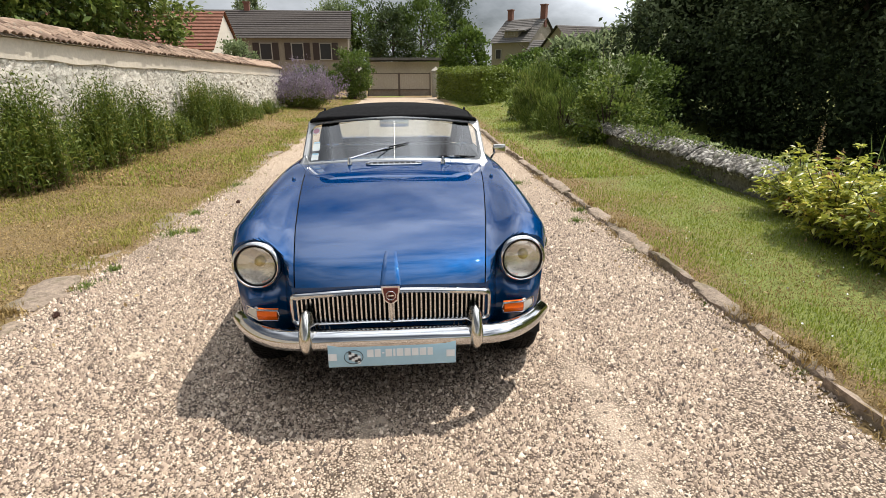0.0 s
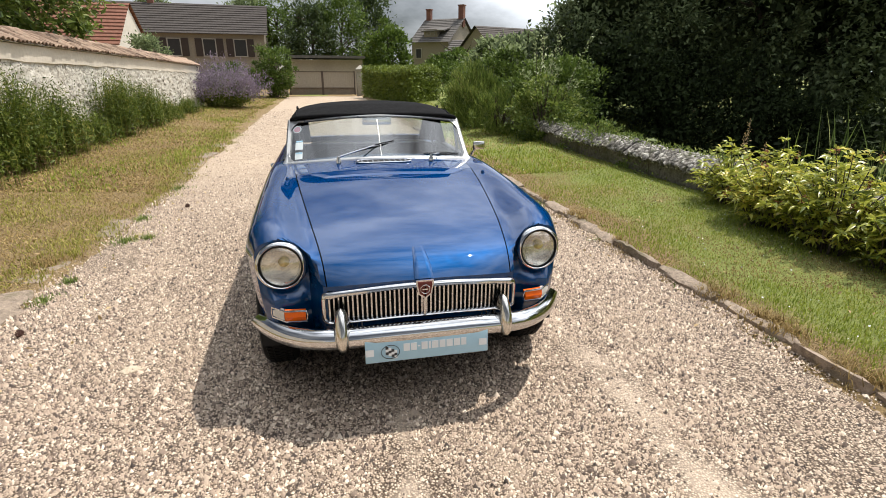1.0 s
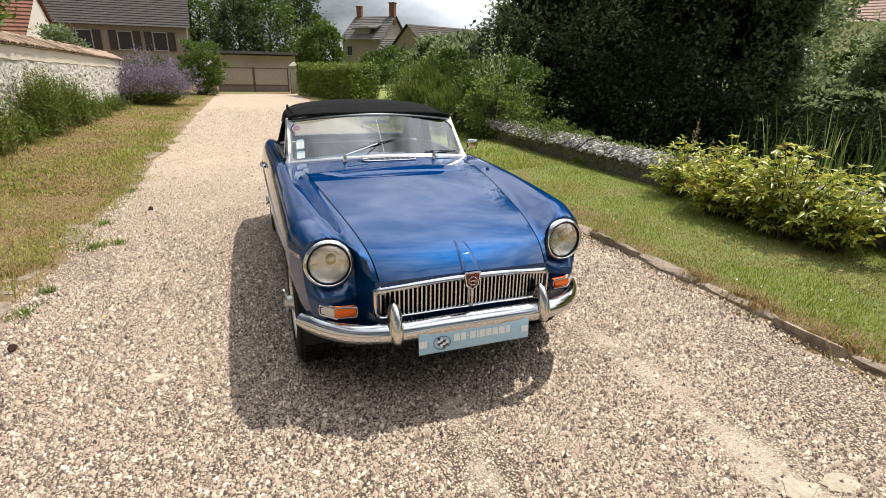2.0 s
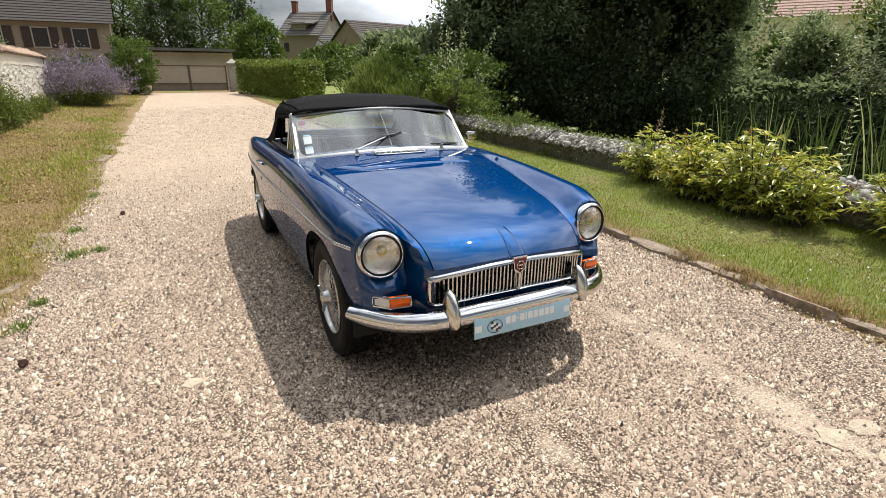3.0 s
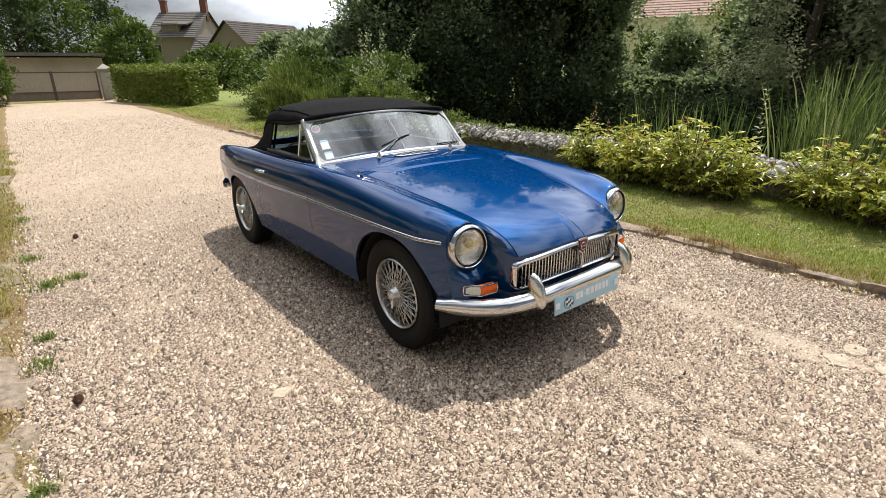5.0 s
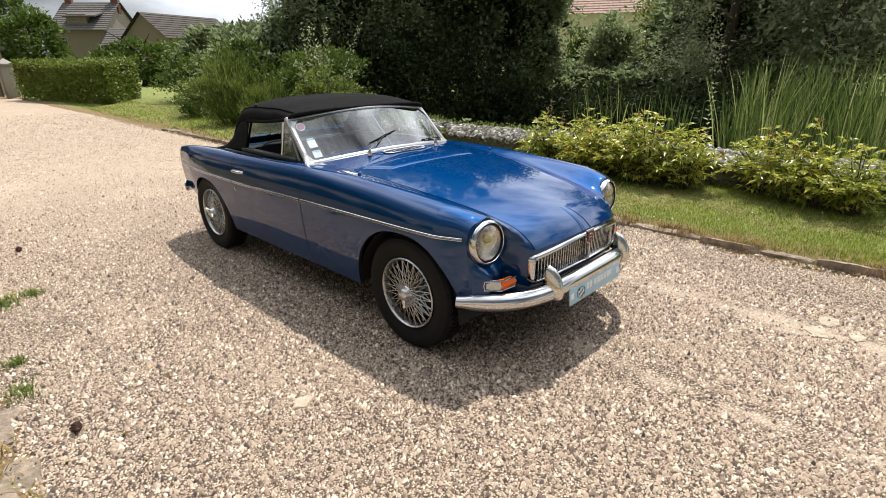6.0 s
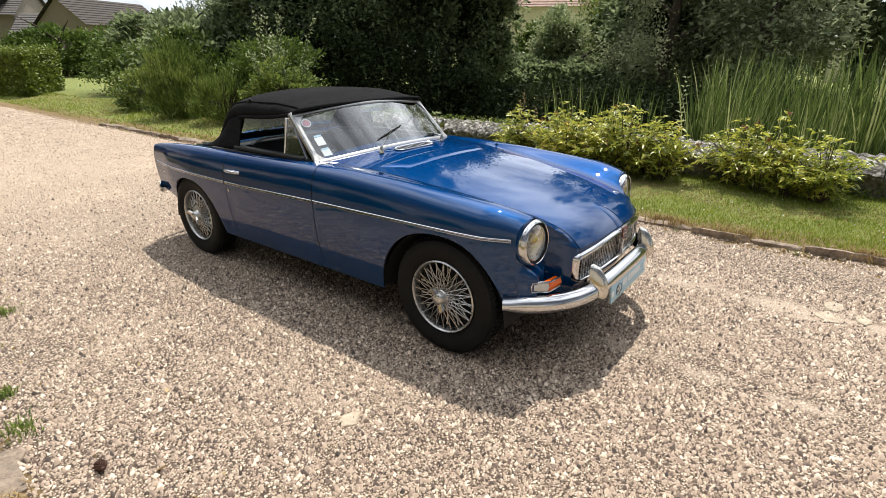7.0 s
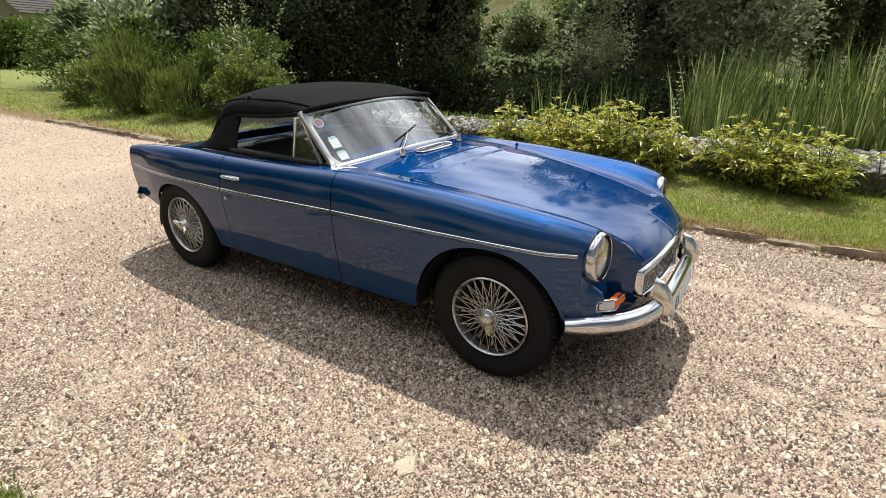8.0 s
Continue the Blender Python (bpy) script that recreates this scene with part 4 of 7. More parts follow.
def end_panel(name, ys, lo, rows_n, opening=None, recess=0.0, sgn=-1):
    """The upright panel that closes nose or tail under the skin's edge."""
    bm = bmesh.new()
    us = list(np.linspace(0, 1, 25)) + list(np.linspace(1, 3, 27))[1:]
    cols = [(-1, u) for u in us[:0:-1]] + [(1, u) for u in us]
    pts = []
    for s, u in cols:
        p = body_point(ys, u)
        col = []
        for k in range(rows_n + 1):
            if opening:
                top, z1, z2 = p.z, opening[3], opening[2]
                seg = rows_n // 3
                if k <= seg:
                    z = top + (z1 - top) * k / seg
                elif k <= 2 * seg:
                    z = z1 + (z2 - z1) * (k - seg) / seg
                else:
                    z = z2 + (lo - z2) * (k - 2 * seg) / seg
            else:
                z = p.z + (lo - p.z) * k / rows_n
            back = recess * smooth(0.40, 0.55, abs(p.x)) * smooth(0.695, 0.61, abs(p.x)) * smooth(0.57, 0.49, z) if recess else 0
            tuck = 0.06 * smooth(0.42, lo, z)
            yy = p.y - sgn * (back + tuck)
            zd, xw, xs = c_zd(ys), c_xw(ys), c_xs(ys)
            px = min(p.x, xw - (xw - xs) * min(max((zd - z) / (zd - c_zs(ys)), 0), 1.3) ** 1.9) if z < zd else p.x
            col.append((px * s, lamp_recess(px, yy, z) if recess else yy, z))
        pts.append(col)
    keep = (lambda c: not (abs(c.x) < opening[1] and opening[2] < c.z < opening[3])) if opening else None
    grid(bm, pts, keep=keep)
    return part(name, bm, M_BLUE, CAR)


end_panel("front_panel", -0.598, 0.315, 18, opening=(0, 0.400, 0.440, 0.572), recess=-0.062)
end_panel("rear_panel", 2.985, 0.40, 10, sgn=1)


# floor pan, arches, underside
def underside():
    bm = bmesh.new()
    box(bm, (0, 1.2, 0.26), (1.16, 2.7, 0.05))
    part("floor_pan", bm, M_BLACK, CAR)
    # unseen box added under the nose to make its ground shadow solid
    bm = bmesh.new()
    box(bm, (0, -0.33, 0.285), (1.06, 0.30, 0.03))
    part("undertray", bm, M_BLACK, CAR)
    bm = bmesh.new()
    box(bm, (0, -0.36, 0.48), (0.9, 0.10, 0.26))
    part("radiator", bm, M_BLACK, CAR)
    for sd in (-1, 1):
        for c, fore, aft, axle, top in ARCH:
            bm = bmesh.new()
            rows = []
            for t in np.linspace(0.06, math.pi - 0.06, 22):
                rows.append([(sd * x, c + ((aft if t < math.pi / 2 else fore) + 0.012) * math.cos(t), axle - 0.09 + (top - axle + 0.10) * max(math.sin(t), -0.2)) for x in (0.40, 0.60, 0.700)])
            vs = grid(bm, rows)
            bm.faces.new([v[0] for v in vs])
            part("arch_liner", bm, M_BLACK, CAR)


underside()


# grille
def grille():
    def fy(x, z):
        return bowed(-0.598, x) - 0.008

    def arch(x, z):
        """The grille's gentle crown: ends lower than the middle."""
        return z - (0.024 + 0.10 * (z - 0.45)) * (abs(x) / 0.42) ** 2.0

    def rounded(w, z0, z1, r, n=8):
        out = []
        for cx, cz, a0 in ((w - r, z1 - r, 0), (-w + r, z1 - r, 90), (-w + r, z0 + r, 180), (w - r, z0 + r, 270)):
            out += [(cx + r * math.cos(radians(a0 + 90 * k / n)), cz + r * math.sin(radians(a0 + 90 * k / n))) for k in range(n + 1)]
        return out
    # subdivide the straight runs so that the frame bends with the nose
    loop = rounded(0.424, 0.447, 0.603, 0.030)
    fine = []
    for (x0, z0), (x1, z1) in zip(loop, loop[1:] + loop[:1]):
        n = max(1, int(abs(x1 - x0) / 0.04))
        fine += [(x0 + (x1 - x0) * k / n, z0 + (z1 - z0) * k / n) for k in range(n)]
    bm = bmesh.new()
    rows = []
    for x, z in fine:
        w = 0.026 if z > 0.590 else 0.015
        cx, cz = x * (1 - w / 0.425 * 1.3), 0.525 + (z - 0.525) * (1 - w / 0.080)
        rows.append([(x + (cx - x) * k, fy(x + (cx - x) * k, z) + d, arch(x, z + (cz - z) * k)) for k, d in ((0, 0.014), (0.05, -0.002), (0.25, -0.009), (0.55, -0.011), (0.85, -0.007), (1, 0.002), (1, 0.022))])
    grid(bm, rows, closed_u=True)
    part("grille_surround", bm, M_CHROME, CAR, "bright chrome grille surround")
    g = None
    n = 42
    for i in range(n):
        x = -0.400 + 0.800 * (i + 0.5) / n
        bm = bmesh.new()
        y = fy(x, 0.5)
        box(bm, (x, y + 0.018, arch(x, 0.525)), (0.0065, 0.022, 0.135))
        g = part("grille_slat", bm, M_ALU, CAR)
    bm = bmesh.new()
    box(bm, (0, fy(0, 0.5) - 0.004, 0.524), (0.012, 0.024, 0.135), bevel=0.003)
    part("centre_bar", bm, M_CHROME, CAR)
    bm = bmesh.new()
    grid(bm, [[(x, bowed(-0.598, x) + 0.055, z) for z in (0.38, 0.50, 0.60)] for x in np.linspace(-0.428, 0.428, 17)])
    part("grille_backing", bm, M_BLACK, CAR)
    # badge: shield of plain shapes
    def shield(w, h):
        return [(-w, h), (w, h), (w, h * 0.55), (w * 0.86, 0), (w * 0.8, -h * 0.5), (w * 0.35, -h * 0.8), (0, -h), (-w * 0.35, -h * 0.8), (-w * 0.8, -h * 0.5), (-w * 0.86, 0), (-w, h * 0.55)]
    for nm, s, off, mt in (("badge", 1.0, 0.0, M_CHROME), ("badge_field", 0.80, -0.004, M_RED)):
        bm = bmesh.new()
        f = [bm.verts.new((x * s, -0.612 + off, 0.574 + z * s)) for x, z in shield(0.037, 0.041)]
        fc = bm.faces.new(f)
        r = bmesh.ops.extrude_face_region(bm, geom=[fc])
        bmesh.ops.translate(bm, vec=(0, -0.006, 0), verts=[v for v in r["geom"] if isinstance(v, bmesh.types.BMVert)])
        part(nm, bm, mt, CAR, flat=True)
    bm = bmesh.new()
    ring = [(0.020 * math.cos(a), -0.6225, 0.576 + 0.020 * math.sin(a)) for a in (math.pi / 8 + k * math.pi / 4 for k in range(8))]
    tube(bm, ring + ring[:1], 0.0016, 6, False)
    box(bm, (0, -0.6225, 0.576), (0.024, 0.002, 0.005))
    part("badge_emblem", bm, M_CHROME, CAR)
    # raised flute behind the badge on the bonnet's lip
    bm = bmesh.new()
    rows = []
    for k in range(9):
        ys = -0.598 + 0.16 * k / 8
        w = 0.042 - 0.016 * k / 8
        h = 0.0035 * (1 - k / 8) ** 0.8
        rows.append([(w * t, bowed(ys, 0) - 0.002, c_zt(ys) + (h if abs(t) < 0.9 else -0.002)) for t in (-1, -0.85, -0.4, 0, 0.4, 0.85, 1)])
    grid(bm, rows)
    part("bonnet_flute", bm, M_BLUE, CAR)
    # lower air slot with mesh bars
    bm = bmesh.new()
    box(bm, (0, -0.545, 0.418), (0.66, 0.05, 0.030))
    part("lower_slot", bm, M_BLACK, CAR)
    for i in range(34):
        bm = bmesh.new()
        box(bm, (-0.32 + 0.64 * i / 33, -0.575, 0.418), (0.006, 0.008, 0.024))
        part("slot_bar", bm, M_ALU, CAR)


grille()


def headlamp(sd):
    m = pose(sd * 0.579, -0.402, 0.643, 90 - 4, 0, sd * 4)
    bm = bmesh.new()
    lathe(bm, [(0.100, -0.045), (0.1045, -0.02), (0.107, 0.0), (0.106, 0.012), (0.101, 0.021), (0.094, 0.024), (0.0885, 0.020), (0.086, 0.010), (0.086, 0.0)], 48, m)
    rim = part("headlamp_rim", bm, M_CHROME, CAR, "round chrome headlamp rim")
    bm = bmesh.new()
    lathe(bm, [(0.1085, -0.06), (0.1085, -0.012), (0.104, -0.008)], 48, m)
    part("lamp_gasket", bm, M_BLUE, rim)
    bm = bmesh.new()
    lathe(bm, [(0.088, 0.012), (0.075, 0.002), (0.05, -0.007), (0.03, -0.011), (0.02, -0.012), (0.0005, -0.0125)], 40, m)
    part("reflector", bm, M_REFL, rim)
    bm = bmesh.new()
    lathe(bm, [(0.0900, 0.0225), (0.0875, 0.0215), (0.0845, 0.0175), (0.0838, 0.0120)], 40, m)
    part("lens_seal", bm, M_RUBBER, rim, "dark rubber seal round the lens")
    bm = bmesh.new()
    lathe(bm, [(0.088, 0.012), (0.078, 0.020), (0.06, 0.028), (0.035, 0.034), (0.0005, 0.036)], 40, m)
    part("lens", bm, M_LENS, rim).visible_shadow = False
    bm = bmesh.new()
    lathe(bm, [(0.0005, 0.014), (0.010, 0.012), (0.018, 0.005), (0.023, -0.009)], 20, m @ pose(0.010, 0.014, 0))
    part("bulb", bm, M_BULB, rim, "yellow-tinted bulb cover")
    for i in range(-8, 9):
        x = i * 0.0098
        h = math.sqrt(max(0.083 ** 2 - x * x, 0))
        bm = bmesh.new()
        tube(bm, [m @ Vector((x, h * q, 0.010 + 0.022 * (1 - (x / 0.088) ** 2) * (1 - 0.9 * q * q))) for q in np.linspace(-0.98, 0.98, 7)], 0.0004, 4)
        part("lens_rib", bm, M_LENS, rim)


def side_indicator(sd):
    def fy(x):
        return -0.500 + 0.12 * (x - 0.49) + 0.85 * max(x - 0.572, 0.0)
    for nm, x0, x1, mt in (("indicator_clear", 0.579, 0.628, M_CLEAR), ("indicator_amber", 0.490, 0.577, M_AMBER)):
        bm = bmesh.new()
        rows = []
        for k in range(7):
            x = x0 + (x1 - x0) * k / 6
            rows.append([(sd * x, fy(x) + 0.022, 0.428), (sd * x, fy(x) - 0.006, 0.429), (sd * x, fy(x) - 0.014, 0.448), (sd * x, fy(x) - 0.006, 0.467), (sd * x, fy(x) + 0.022, 0.470)])
        vs = grid(bm, rows)
        bm.faces.new(vs[0])
        bm.faces.new(vs[-1])
        part(nm, bm, mt, CAR, "amber front indicator lens" if "amber" in nm else "clear side lamp lens")
    bm = bmesh.new()
    path = [(0.486, 0.425), (0.55, 0.424), (0.572, 0.424), (0.631, 0.426), (0.634, 0.448), (0.631, 0.470), (0.572, 0.472), (0.55, 0.472), (0.486, 0.471), (0.482, 0.448)]
    tube(bm, [(sd * x, fy(x) - 0.004, z) for x, z in path + path[:1]], 0.0045, 8, False)
    part("indicator_bezel", bm, M_CHROME, CAR)


for sd in (-1, 1):
    headlamp(sd)
    side_indicator(sd)


def bumper_line(x, lead=-0.655, depth=0.32, half=0.714):
    t = abs(x) / half
    return lead + depth * t ** 4.2


def bumpers():
    bm = bmesh.new()
    prof = [(0.030 - 0.052 * math.cos(a), 0.047 * math.sin(a)) for a in np.linspace(1.55, -1.55, 13)]
    rows = []
    n = 64
    for i in range(n + 1):
        a = -1 + 2 * i / n
        s = math.copysign(abs(a) ** 0.72, a)
        x = 0.714 * s
        e = 0.001
        x1 = max(min(x + e, 0.745), -0.745)
        d = Vector((e, bumper_line(x + e) - bumper_line(x), 0)).normalized()
        nrm = Vector((-d.y, d.x, 0))           # inwards, towards the car
        fade = 1 - 0.25 * smooth(0.9, 1.0, abs(a))
        zc = 0.393 - 0.032 * smooth(0.15, 0.72, abs(x))
        rows.append([Vector((x, bumper_line(x), zc)) + nrm * p + Vector((0, 0, q * fade)) for p, q in prof])
    vs = grid(bm, rows)
    bm.faces.new(vs[0])
    bm.faces.new(vs[-1])
    ob = part("front_bumper", bm, M_CHROME, CAR, "curved chrome bumper blade with light pitting", sharp=60)
    thick(ob, 0.003)
    # overriders
    for sd in (-1, 1):
        bm = bmesh.new()
        rows = []
        for k in range(19):
            t = k / 18
            z = 0.338 + 0.176 * t
            w = 0.037 * max(math.sin(math.pi * min(max(t, 0.0), 1.0)), 0.0) ** 0.33 * (1.08 - 0.30 * t)
            dpt = 0.078 * max(math.sin(math.pi * t), 0.0) ** 0.34 * (1.0 - 0.30 * t)
            rows.append([(sd * 0.347 + w * math.sin(q), -0.630 + 0.03 * t - dpt * math.cos(q), z) for q in np.linspace(-1.75, 1.75, 17)])
        grid(bm, rows)
        part("overrider", bm, M_CHROME_OLD, CAR, "upright chrome overrider")
    for x, z in ((-0.555, 0.362), (0.555, 0.362)):
        bm = bmesh.new()
        lathe(bm, [(0.009, 0), (0.008, 0.004), (0.004, 0.006), (0.0005, 0.0065)], 12, pose(x, bumper_line(x) - 0.016, z, 90, 0, 0))
        part("bumper_bolt", bm, M_CHROME, CAR)
    # rear bumper
    bm = bmesh.new()
    rows = []
    for i in range(41):
        a = -1 + 2 * i / 40
        x = 0.70 * math.copysign(abs(a) ** 0.7, a)
        y = 3.055 - 0.15 * (abs(x) / 0.70) ** 5
        sh = 1 - 0.45 * smooth(0.67, 0.70, abs(x))
        rows.append([(x, y + p * sh, 0.425 + q * 0.05 * sh) for p, q in ((-0.024, 0.9), (-0.012, 1), (0.006, 0.8), (0.014, 0), (0.006, -0.8), (-0.012, -1), (-0.024, -0.9), (-0.03, 0))])
    vs = grid(bm, rows, closed_v=True)
    bm.faces.new(vs[0])
    bm.faces.new(vs[-1])
    part("rear_bumper", bm, M_CHROME, CAR, "curved chrome rear bumper blade", sharp=60)
    # number plate with the maker's marks as plain shapes
    bm = bmesh.new()
    rot = Matrix.Rotation(radians(-4), 3, "X")
    box(bm, (0, -0.672, 0.339), (0.522, 0.008, 0.100), rot, bevel=0.002)
    plate = part("licence_plate", bm, M_PLATE, CAR, "pale blue show plate with white lettering bars")
    def flatbar(name, x, z, w, h, mt, dy=0.0):
        b = bmesh.new()
        box(b, Vector((0, -0.672, 0.339)) + rot @ Vector((x, -0.0052 - dy, z)), (w, 0.0016, h), rot)
        part(name, b, mt, plate)
    for x in (-0.243, 0.238):
        flatbar("plate_tab", x, -0.004, 0.034, 0.030, M_WHITE)
    for i, w in enumerate((0.026, 0.024, 0.010, 0.026, 0.009, 0.027, 0.025, 0.027, 0.027, 0.022)):
        x = -0.103 + sum((0.031, 0.029, 0.015, 0.031, 0.014, 0.032, 0.030, 0.032, 0.032, 0.026)[:i]) + w / 2
        flatbar("lettering_bar", x, 0.008, w, 0.005 if i == 2 else 0.033, M_WHITE)
    for i in range(4):
        for j in range(3):
            if (i + j) % 2 == 0:
                flatbar("chequer", -0.172 + 0.012 * i, -0.012 + 0.012 * j - 0.006 * i, 0.012, 0.012, M_INK)
            else:
                flatbar("chequer", -0.172 + 0.012 * i, -0.012 + 0.012 * j - 0.006 * i, 0.012, 0.012, M_WHITE)
    b = bmesh.new()
    ring = [Vector((0, -0.672, 0.339)) + rot @ Vector((-0.158 + 0.038 * math.cos(a), -0.006, -0.006 + 0.030 * math.sin(a))) for a in np.linspace(0, 2 * math.pi, 25)]
    tube(b, ring, 0.0014, 4, False)
    part("plate_emblem", b, M_INK, plate)


bumpers()


# side trim, door furniture
def side_details(sd):
    for a, b in ((-0.545, 0.900), (0.910, 1.800), (1.810, 2.90)):
        bm = bmesh.new()
        rows = []
        for ys in np.linspace(a, b, 36):
            p = body_point(ys, 3.0)
            rows.append([(sd * (p.x + o), p.y, p.z + h) for o, h in ((-0.003, 0.009), (0.003, 0.0085), (0.006, 0.0065), (0.007, 0.004), (0.006, 0.0015), (0.002, 0.0), (0.006, -0.0015), (0.007, -0.004), (0.006, -0.0065), (-0.003, -0.009))])
        vs = grid(bm, rows)
        bm.faces.new(vs[0])
        bm.faces.new(vs[-1])
        part("chrome_strip", bm, M_CHROME, CAR, "narrow chrome side strip")
    # pull handle
    y0 = 1.690
    p = body_point(y0, 2.75)
    bm = bmesh.new()
    x = sd * (p.x + 0.004)
    path = [(x, y0 - 0.075, p.z), (x + sd * 0.018, y0 - 0.055, p.z + 0.002), (x + sd * 0.026, y0, p.z + 0.004), (x + sd * 0.020, y0 + 0.05, p.z + 0.003), (x + sd * 0.004, y0 + 0.085, p.z)]
    tube(bm, path, [0.008, 0.010, 0.010, 0.010, 0.008], 10)
    h = part("door_handle", bm, M_CHROME, CAR)
    bm = bmesh.new()
    box(bm, (x, y0, p.z), (0.012, 0.15, 0.022), bevel=0.005)
    part("handle_plate", bm, M_CHROME, h)
    bm = bmesh.new()
    q = body_point(1.765, 3.12)
    lathe(bm, [(0.011, 0), (0.011, 0.004), (0.006, 0.006), (0.0005, 0.006)], 14, pose(sd * q.x, 1.765, q.z, 0, 90 * sd, 0))
    part("door_lock", bm, M_CHROME, CAR)
    # washer jet on the wing
    bm = bmesh.new()
    w = body_point(0.52, 1.45)
    lathe(bm, [(0.012, -0.004), (0.011, 0.006), (0.006, 0.014), (0.0005, 0.016)], 12, pose(sd * w.x, 0.52, w.z))
    part("wing_stud", bm, M_BLUE, CAR)
    # tail lamp
    bm = bmesh.new()
    rows = []
    for k in range(9):
        t = k / 8
        rows.append([(sd * (0.60 + 0.045 * math.cos(q)), 2.875 + 0.05 * math.sin(q), 0.52 + 0.19 * t) for q in np.linspace(0, math.pi, 9)])
    vs = grid(bm, rows)
    bm.faces.new(vs[0])
    bm.faces.new(vs[-1])
    part("tail_lamp", bm, M_RED, CAR)


for sd in (-1, 1):
    side_details(sd)


# ---- wire wheels ----
def wheel(sd, y):
    w = empty("wheel")
    w.parent = CAR
    w.matrix_basis = pose(sd * 0.640, y, 0.300, 0, 90 * sd, 0)
    bm = bmesh.new()
    prof = [(0.188, -0.070), (0.215, -0.080), (0.262, -0.083), (0.290, -0.074), (0.3005, -0.058), (0.303, -0.03), (0.3035, 0.0), (0.303, 0.03), (0.3005, 0.058), (0.292, 0.074),
            (0.282, 0.078), (0.276, 0.082), (0.258, 0.084), (0.238, 0.083), (0.232, 0.080), (0.214, 0.077), (0.196, 0.070), (0.190, 0.062), (0.186, 0.02), (0.186, -0.02), (0.188, -0.070)]
    lathe(bm, prof, 72)
    part("tyre", bm, M_RUBBER, w, "black road tyre with dusty tread")
    bm = bmesh.new()        # tread blocks across the crown
    for j, off in ((-0.045, 0.0), (-0.015, 0.5), (0.015, 0.0), (0.045, 0.5)):
        for i in range(72):
            a = (i + off) * 2 * math.pi / 72
            mrot = Matrix.Rotation(a, 4, "Z") @ Matrix.Translation((0.3045, 0, j)) @ Matrix.Rotation(0.4 if j < 0 else -0.4, 4, "X")
            bmesh.ops.create_cube(bm, size=1.0, matrix=mrot @ Matrix.Diagonal((0.008, 0.017, 0.023, 1)))
    part("tread", bm, M_RUBBER, w, flat=True)
    bm = bmesh.new()
    lathe(bm, [(0.184, 0.058), (0.190, 0.068), (0.192, 0.074), (0.187, 0.079), (0.183, 0.076), (0.180, 0.066), (0.178, 0.052), (0.176, 0.036)], 64)
    rim = part("rim", bm, M_WIRE, w, "chrome wire wheel rim")
    # the barrel is black because its shade is put into the colour
    bm = bmesh.new()
    lathe(bm, [(0.186, -0.07), (0.184, -0.05), (0.180, -0.03), (0.178, 0.036), (0.172, 0.034), (0.166, -0.03), (0.176, -0.055), (0.186, -0.07)], 48)
    part("rim_barrel", bm, M_BLACK, rim)
    for n, r0, z0, r1, z1, skew in ((24, 0.038, 0.074, 0.179, 0.056, 0.46), (24, 0.038, 0.074, 0.179, 0.056, -0.46), (14, 0.046, 0.005, 0.172, 0.028, 0.36), (14, 0.046, 0.005, 0.172, 0.028, -0.36)):
        for i in range(n):
            a = 2 * math.pi * (i + (0.25 if skew > 0 else 0.75)) / n
            bm = bmesh.new()
            tube(bm, [(r0 * math.cos(a), r0 * math.sin(a), z0), (r1 * math.cos(a + skew), r1 * math.sin(a + skew), z1)], 0.0021, 5)
            part("spoke", bm, M_WIRE, w)
    bm = bmesh.new()
    lathe(bm, [(0.046, -0.06), (0.046, 0.0), (0.040, 0.05), (0.041, 0.076), (0.036, 0.082), (0.034, 0.102), (0.026, 0.112), (0.012, 0.117), (0.0005, 0.118)], 32)
    hub = part("hub", bm, M_WIRE, w)
    bm = bmesh.new()
    turn = 0.5 if y < 1 else 1.1
    for k in (0, 1):
        a = turn + k * math.pi
        d, e = Vector((math.cos(a), math.sin(a), 0)), Vector((-math.sin(a), math.cos(a), 0))
        rows = []
        for t in np.linspace(0, 1, 7):
            r = 0.022 + 0.046 * t
            ww = 0.019 - 0.006 * t + (0.0 if t < 0.99 else -0.008)
            z = 0.098 + 0.014 * t
            rows.append([d * r + e * ww + Vector((0, 0, z)), d * r + e * ww * 0.7 + Vector((0, 0, z + 0.010)), d * r - e * ww * 0.7 + Vector((0, 0, z + 0.010)), d * r - e * ww + Vector((0, 0, z)), d * r + Vector((0, 0, z - 0.006))])
        vs = grid(bm, rows, closed_v=True)
        bm.faces.new(vs[-1])
    part("spinner", bm, M_CHROME_OLD, hub, "two-eared knock-off spinner")
    bm = bmesh.new()
    lathe(bm, [(0.0005, -0.03), (0.13, -0.03), (0.14, -0.045), (0.14, -0.08), (0.0005, -0.08)], 32)
    part("brake_drum", bm, M_BLACK, w)
    return w


for sd in (-1, 1):
    for y in (0.0, 2.311):
        wheel(sd, y + 0.015)


# ---- windscreen, hood, cabin ----
def screen_point(a, t, off=0.0):
    """a -1..1 across, t 0..1 from base to top of the windscreen."""
    half = 0.612 - 0.028 * t
    x = half * a
    y = 0.880 + 0.275 * t + (0.105 - 0.03 * t) * abs(a) ** 2.3 - off
    z = 0.880 - 0.040 * abs(a) ** 2 + (0.250 + 0.005 * (1 - a * a)) * t
    return Vector((x, y, z))


